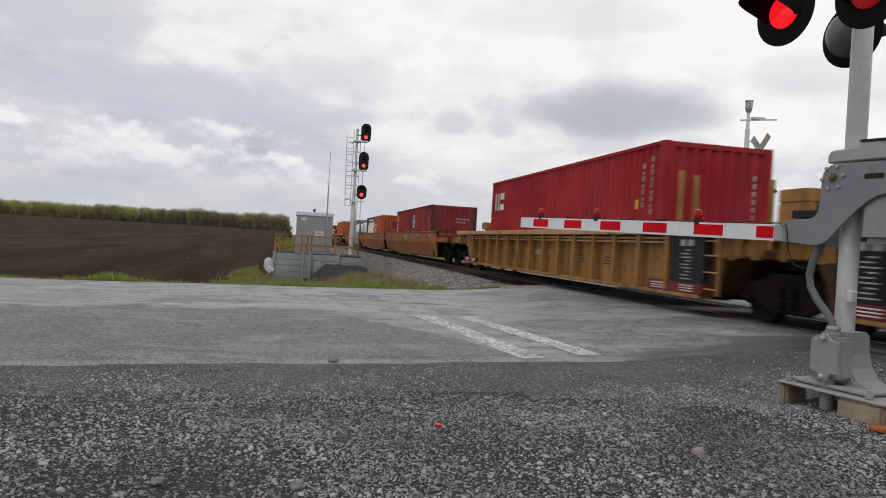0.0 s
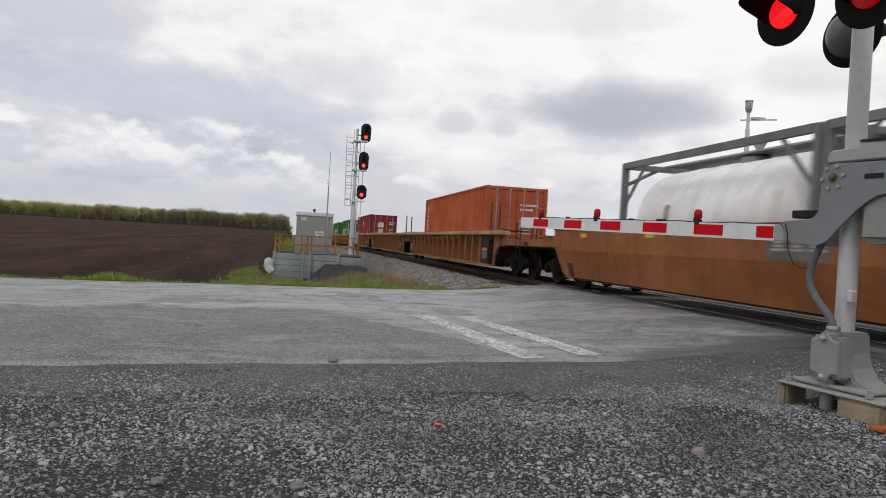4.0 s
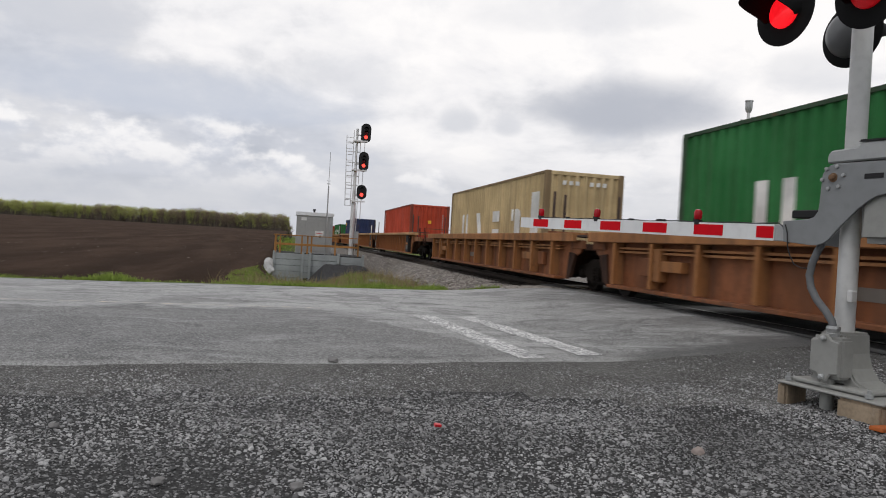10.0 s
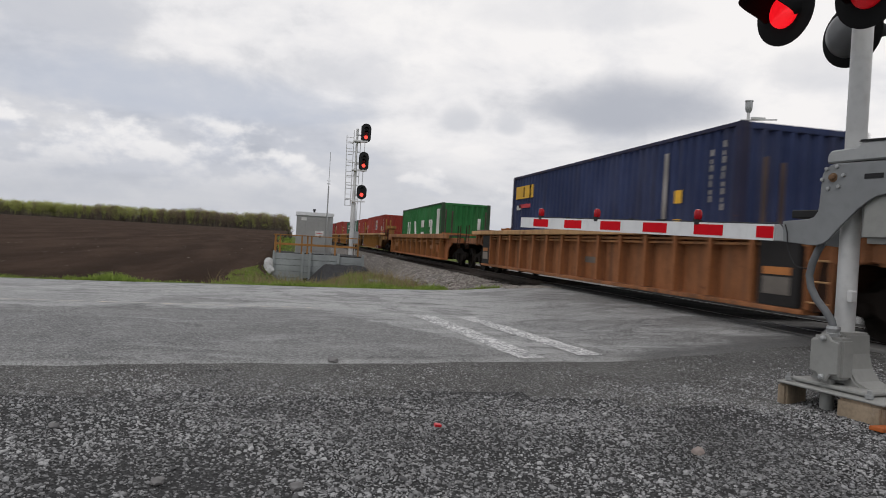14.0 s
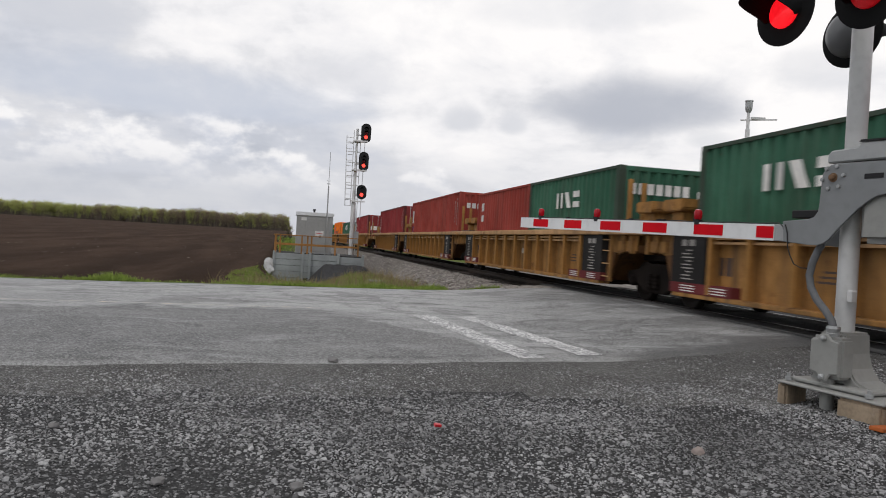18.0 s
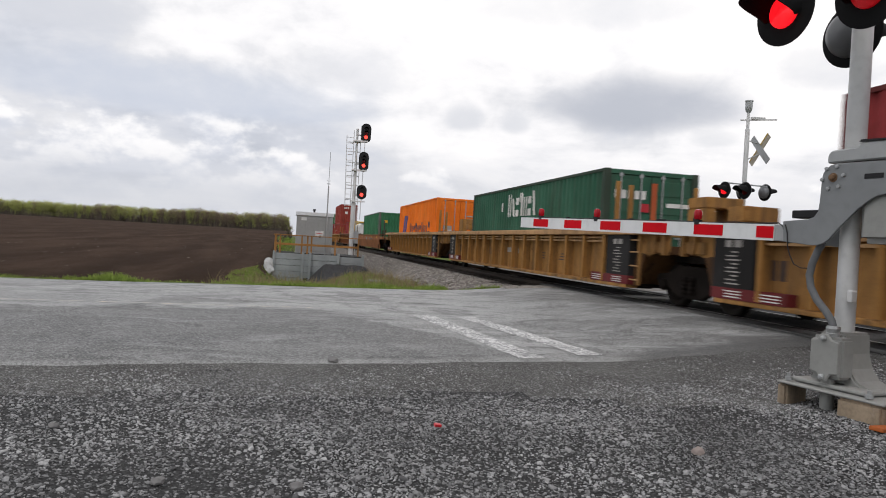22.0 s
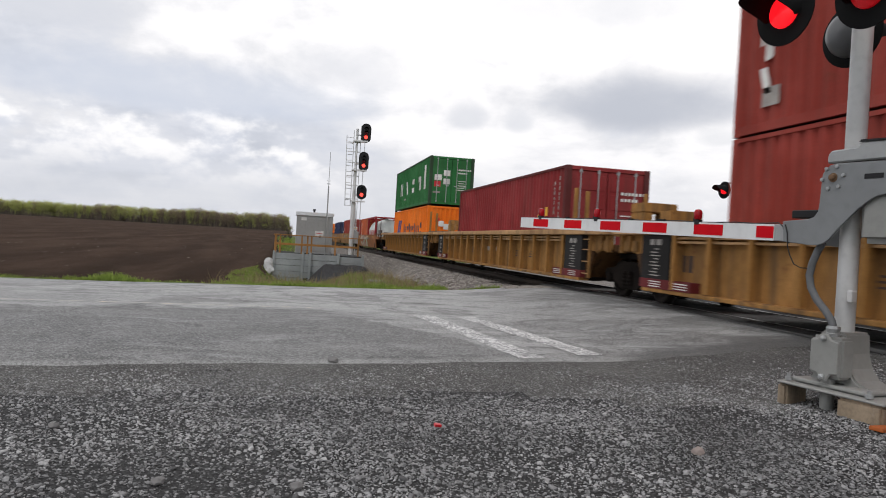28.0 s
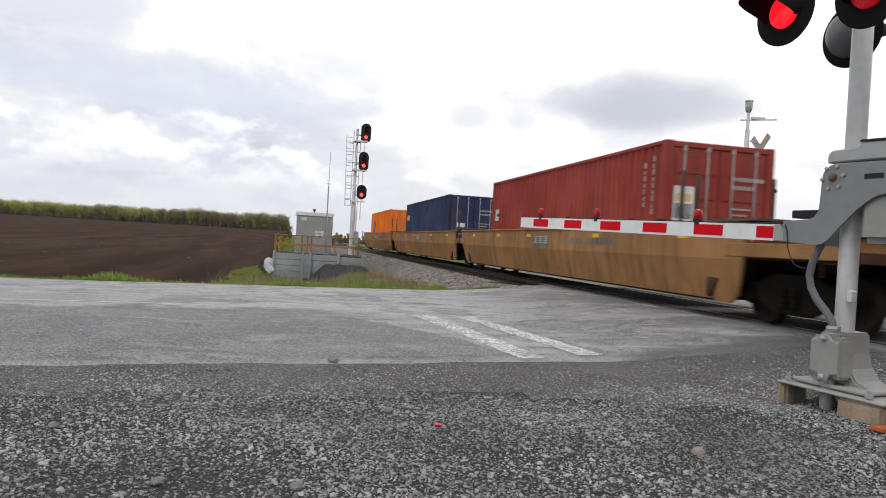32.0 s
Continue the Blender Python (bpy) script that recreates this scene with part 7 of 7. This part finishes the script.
def woods(name, trees, leaf_mat, label, seed, size=0.5):
    """Far trees: tapered trunks, forked limbs, bare stems low down and crowns of many small leaf sprays."""
    rnd = random.Random(seed)
    v, f = [], []
    tg = Geo()
    for x, y, z, h in trees:
        lean = rnd.uniform(-0.3, 0.3)
        tg.tube([(x, y, z - 0.5), (x + lean * 0.5, y, z + h * 0.45), (x + lean, y, z + h * 0.86)], [0.20, 0.13, 0.04], 5, False)
        for k in range(4):
            a = rnd.uniform(0, 6.28)
            z0 = z + h * rnd.uniform(0.35, 0.65)
            tg.tube([(x + lean * 0.5, y, z0), (x + math.cos(a) * h * 0.16, y + math.sin(a) * h * 0.16, z0 + h * 0.2)], [0.07, 0.025], 4, False)
        # saplings and dead stems under the crown
        for k in range(14):
            sx, sy, sh = x + rnd.uniform(-1.9, 1.9), y + rnd.uniform(-1.5, 1.5), h * rnd.uniform(0.25, 0.55)
            w_ = rnd.uniform(0.10, 0.34)
            s = len(tg.v)
            tg.v += [(sx - w_, sy, z - 0.4), (sx + w_, sy + 0.1, z - 0.4), (sx + w_ * 0.9, sy + w_ * 0.6, z + sh), (sx - w_ * 0.5, sy - 0.1, z + sh * 0.93)]
            tg.f.append((s, s + 1, s + 2, s + 3))
        for k in range(13):
            up_ = 0.14 + 0.80 * ((k + rnd.random()) / 13) ** 0.9
            wide = h * 0.29 * math.sin(math.pi * min(1.0, (1.02 - up_) * 0.95 + 0.12)) ** 0.7
            a, q = rnd.uniform(0, 6.28), rnd.uniform(0.0, 0.8) * wide
            leaf_cloud(v, f, (x + lean + math.cos(a) * q, y + math.sin(a) * q, z + h * up_), (h * 0.14, h * 0.13, h * 0.10), 19, size * (1.1 - 0.35 * up_), rnd)
    me = bpy.data.meshes.new(name + "_crowns")
    me.from_pydata(v + tg.v, [], f + [tuple(i + len(v) for i in q) for q in tg.f])
    me.materials.append(leaf_mat)
    me.materials.append(BARK)
    me.polygons.foreach_set("material_index", [0] * len(f) + [1] * len(tg.f))
    return tagged(new(name, me), label, "woods", kind="stuff")


BARK = island_material("grey_brown_bark", (0.085, 0.071, 0.058), (0.19, 0.16, 0.128), 0.9)
# leaf colours are paler than leaf, with some distance haze painted in
LEAF = {"green": island_material("fresh_yellow_green_leaves", (0.33, 0.36, 0.10), (0.56, 0.58, 0.21), 0.8, through_=0.5), "brown": island_material("budding_brown_twigs", (0.17, 0.13, 0.10), (0.33, 0.25, 0.185), 0.85, through_=0.45),
        "pale": island_material("pale_olive_buds", (0.27, 0.255, 0.12), (0.45, 0.42, 0.21), 0.85, through_=0.5)}
rnd = random.Random(3)
plots = {"green": [], "brown": [], "pale": []}
for i in range(1300):
    x = rnd.uniform(-480, 1.0)
    depth_ = rnd.random() ** 1.6 * 34
    y = 618 - 0.205 * x + depth_ + (max(0, x + 18) * 0.5)
    lush = noise.noise(Vector((x * 0.045, 0, 0)))
    green = rnd.random() < (0.85 if x < -165 else 0.55 if x < -100 else 0.25) + 0.5 * lush
    kind_ = "green" if green else "pale" if rnd.random() < (0.45 if x < -150 else 0.22) else "brown"
    grown = 12.8 + 1.9 * smooth((x + 260) / 220)
    plots[kind_].append((x, y, land(x, y) - 0.5, grown + rnd.uniform(-2.4, 0.9) + 1.5 * noise.noise(Vector((x * 0.06, 1.5, 0))) + 1.6 * noise.noise(Vector((x * 0.21, 4.5, 0))) - (1.5 if x > -6 else 0)))
woods("far_woods", plots["green"], LEAF["green"], "far row of trees in fresh yellow-green leaf", 31, 0.42)
woods("budding_woods", plots["pale"], LEAF["pale"], "far row of trees with pale olive buds", 34, 0.42)
woods("bare_woods", plots["brown"], LEAF["brown"], "far row of budding brown trees", 32, 0.42)
woods("trackside_woods", [(rnd.uniform(17, 70), rnd.uniform(300, 330), -1.3, rnd.uniform(3, 4.5)) for i in range(60)], LEAF["brown"], "brown leafless trees beyond the track", 33, 0.35)
v, f = [], []
rnd = random.Random(8)
for k in range(10):
    leaf_cloud(v, f, (-0.1 + rnd.uniform(-0.6, 0.7), 55.5 + rnd.uniform(-0.5, 0.5), -0.1 + rnd.uniform(0, 0.7)), (0.35, 0.35, 0.3), 60, 0.06, rnd)
me = bpy.data.meshes.new("shrub_leaves")
me.from_pydata(v, [], f)
me.materials.append(GRASS[0])
bush = thing("shrub", "green leafy shrub behind the platform railing", "shrub")
part("leaves", me, GRASS[0], bush)
part("stems", Geo().tube([(-0.1, 55.5, -1.7), (-0.2, 55.5, 0.2)], [0.05, 0.02], 6).tube([(0.1, 55.6, -1.7), (0.4, 55.4, 0.3)], [0.05, 0.02], 6).tube([(-0.3, 55.4, -1.7), (-0.6, 55.6, 0.1)], [0.04, 0.02], 6), BARK, bush)


# ---------------------------------------------------------------- drifting cloud layer, far behind everything
def cloud_layer():
    R = 3600
    g = Geo()
    az0, az1, el0, el1, nu, nv = radians(-62), radians(86), radians(-3), radians(62), 60, 30
    uv = []
    for j in range(nv + 1):
        e = el0 + (el1 - el0) * j / nv
        for i in range(nu + 1):
            a = az0 + (az1 - az0) * i / nu
            g.v.append((R * math.sin(a) * math.cos(e), R * math.cos(a) * math.cos(e), R * math.sin(e)))
            uv.append((math.degrees(a), math.degrees(e)))
    g.f = [(j * (nu + 1) + i, j * (nu + 1) + i + 1, (j + 1) * (nu + 1) + i + 1, (j + 1) * (nu + 1) + i) for j in range(nv) for i in range(nu)]
    me = g.mesh("cloud_layer", recalc=False, smooth=False)
    layer = me.uv_layers.new(name="angles")
    for lp in me.loops:
        layer.data[lp.index].uv = uv[lp.vertex_index]
    n_ = Nodes("grey_cloud_deck")
    t = n_.t
    t.nodes.remove(n_.b)
    um = t.nodes.new("ShaderNodeUVMap")
    um.uv_map = "angles"
    n_.co = um.outputs[0]
    sep = t.nodes.new("ShaderNodeSeparateXYZ")
    t.links.new(um.outputs[0], sep.inputs[0])
    az, el = sep.outputs[0], sep.outputs[1]
    deep = n_.math('MULTIPLY', n_.math('LOGARITHM', n_.math('MAXIMUM', n_.math('ADD', el, 3.2), 0.3), 2.718), 2.1)
    comb = t.nodes.new("ShaderNodeCombineXYZ")
    t.links.new(n_.math('MULTIPLY', az, 0.062), comb.inputs[0])
    t.links.new(deep, comb.inputs[1])
    flat = comb.outputs[0]
    fbm = n_.noise(1.15, 9, 0.57, flat, 0.25)
    puff = t.nodes.new("ShaderNodeCombineXYZ")
    t.links.new(n_.math('MULTIPLY', az, 0.20), puff.inputs[0])
    t.links.new(n_.math('MULTIPLY', el, 0.31), puff.inputs[1])
    billow = n_.noise(0.85, 9, 0.58, puff.outputs[0], 0.2)
    tone = n_.math('ADD', n_.math('MULTIPLY', n_.math('SUBTRACT', fbm, 0.5), 1.5), 0.52)
    tone = n_.math('ADD', tone, n_.math('MULTIPLY', n_.math('SUBTRACT', billow, 0.5), 0.75))
    tone = n_.math('ADD', tone, n_.step(el, 7, 20, -0.04, 0.27))
    tone = n_.math('ADD', tone, n_.step(az, -14, 20, -0.12, 0.27))
    ramp_ = t.nodes.new("ShaderNodeValToRGB")
    el_ = ramp_.color_ramp.elements
    el_[0].position, el_[0].color = 0.10, (0.46, 0.495, 0.56, 1)
    el_[1].position, el_[1].color = 0.95, (0.95, 0.945, 0.94, 1)
    for p_, c_ in ((0.36, (0.60, 0.63, 0.69, 1)), (0.55, (0.70, 0.715, 0.745, 1)), (0.74, (0.85, 0.855, 0.87, 1))):
        e_ = el_.new(p_)
        e_.color = c_
    t.links.new(tone, ramp_.inputs[0])
    base = ramp_.outputs[0]
    base = n_.mix(n_.step(el, 0.5, 9.0, 0.9, 0.0), base, (0.56, 0.585, 0.63))

    def bank(a0, e0, wa, we, edge, colour, amount, below):
        da = n_.math('DIVIDE', n_.math('SUBTRACT', az, a0), wa)
        de = n_.math('SUBTRACT', el, e0)
        de = n_.math('ADD', n_.math('DIVIDE', n_.math('MAXIMUM', de, 0.0), we), n_.math('DIVIDE', n_.math('MINIMUM', de, 0.0), we * 0.55))      # flat below, domed above
        d2 = n_.math('ADD', n_.math('MULTIPLY', da, da), n_.math('MULTIPLY', de, de))
        d2 = n_.math('ADD', d2, n_.math('MULTIPLY', n_.math('SUBTRACT', billow, 0.5), edge))
        return n_.mix(n_.step(d2, 0.05, 1.5, amount, 0.0), below, colour)
    # a row of small fair-weather puffs, lit on their tops
    up_one = t.nodes.new("ShaderNodeCombineXYZ")
    t.links.new(n_.math('MULTIPLY', az, 0.20), up_one.inputs[0])
    t.links.new(n_.math('MULTIPLY', n_.math('ADD', el, 0.60), 0.31), up_one.inputs[1])
    here, above = n_.noise(1.05, 6, 0.50, puff.outputs[0]), n_.noise(1.05, 6, 0.50, up_one.outputs[0])
    heap_ = n_.math('ADD', here, n_.step(el, 3.5, 8.8, 0.13, -0.03))
    heap_ = n_.math('ADD', heap_, n_.step(az, -4, 8, 0.0, -0.16))
    heap_ = n_.math('ADD', heap_, n_.step(el, 7.5, 10.5, 0.0, -0.25))
    crest = n_.step(n_.math('SUBTRACT', here, above), -0.11, 0.10)
    puff_c = n_.mix(crest, (0.595, 0.63, 0.70), (0.93, 0.93, 0.93))
    base = n_.mix(n_.math('MULTIPLY', n_.step(heap_, 0.43, 0.58), n_.step(el, 2.5, 6.5, 0.10, 0.85)), base, puff_c)
    for a0, e0, wa, we, edge, colour, amount in CLOUDS:
        base = bank(a0, e0, wa, we, edge, colour, amount, base)
    em = t.nodes.new("ShaderNodeEmission")
    t.links.new(base, em.inputs["Color"])
    t.links.new(em.outputs[0], t.nodes["Material Output"].inputs["Surface"])
    ob = part("cloud_layer", me, n_.m)
    tagged(ob, "broken grey and white overcast cloud deck", "sky", kind="structure")
    return ob


# azimuth, elevation, half widths, raggedness, colour, amount
CLOUDS = [(-16.0, 14.5, 6.0, 3.4, 2.4, (0.60, 0.625, 0.675), 0.75), (-8.0, 9.4, 14.0, 2.6, 2.0, (0.54, 0.59, 0.68), 0.72), (4.5, 12.0, 6.0, 2.0, 2.6, (0.68, 0.70, 0.74), 0.6),
          (12.4, 9.5, 1.6, 1.5, 1.6, (0.62, 0.645, 0.69), 0.8), (16.4, 9.3, 1.2, 1.3, 1.6, (0.62, 0.645, 0.69), 0.75), (31.0, 8.6, 1.8, 0.9, 2.0, (0.68, 0.70, 0.73), 0.6),
          (25.6, 10.55, 7.4, 2.9, 0.9, (0.46, 0.49, 0.55), 0.97), (38.0, 13.0, 3.5, 2.0, 2.4, (0.66, 0.68, 0.72), 0.5), (20.0, 17.5, 9.0, 2.2, 2.6, (0.74, 0.755, 0.785), 0.6)]
clouds = cloud_layer()


# ---------------------------------------------------------------- what moves
def run(t):
    """How far the train has come since the start."""
    u = t / 16
    return 291.348 * u - 3.555 * u**2 - 1.210 * u**3 + 0.8535 * u**4


def motions():
    for ob, place, z in movers:
        walk(ob, [(t, pose(TRACK, place - run(t), z)) for t in range(0, 33, 2)])
    # wheels roll on the rail: rows close enough for less than a quarter turn each
    spins = [(k / 30, run(k / 30) / 0.42) for k in range(0, 961)]
    for ws in wheelsets:
        home = Matrix.Translation(ws.location)
        walk(ws, [(t, home @ Matrix.Rotation(a, 4, 'X')) for t, a in spins])
    # the clouds drift slowly towards the camera
    walk(clouds, [(t, pose(0.089 * 235 * t / 32, -0.996 * 235 * t / 32, 0)) for t in (0, 8, 16, 24, 32)])


motions()
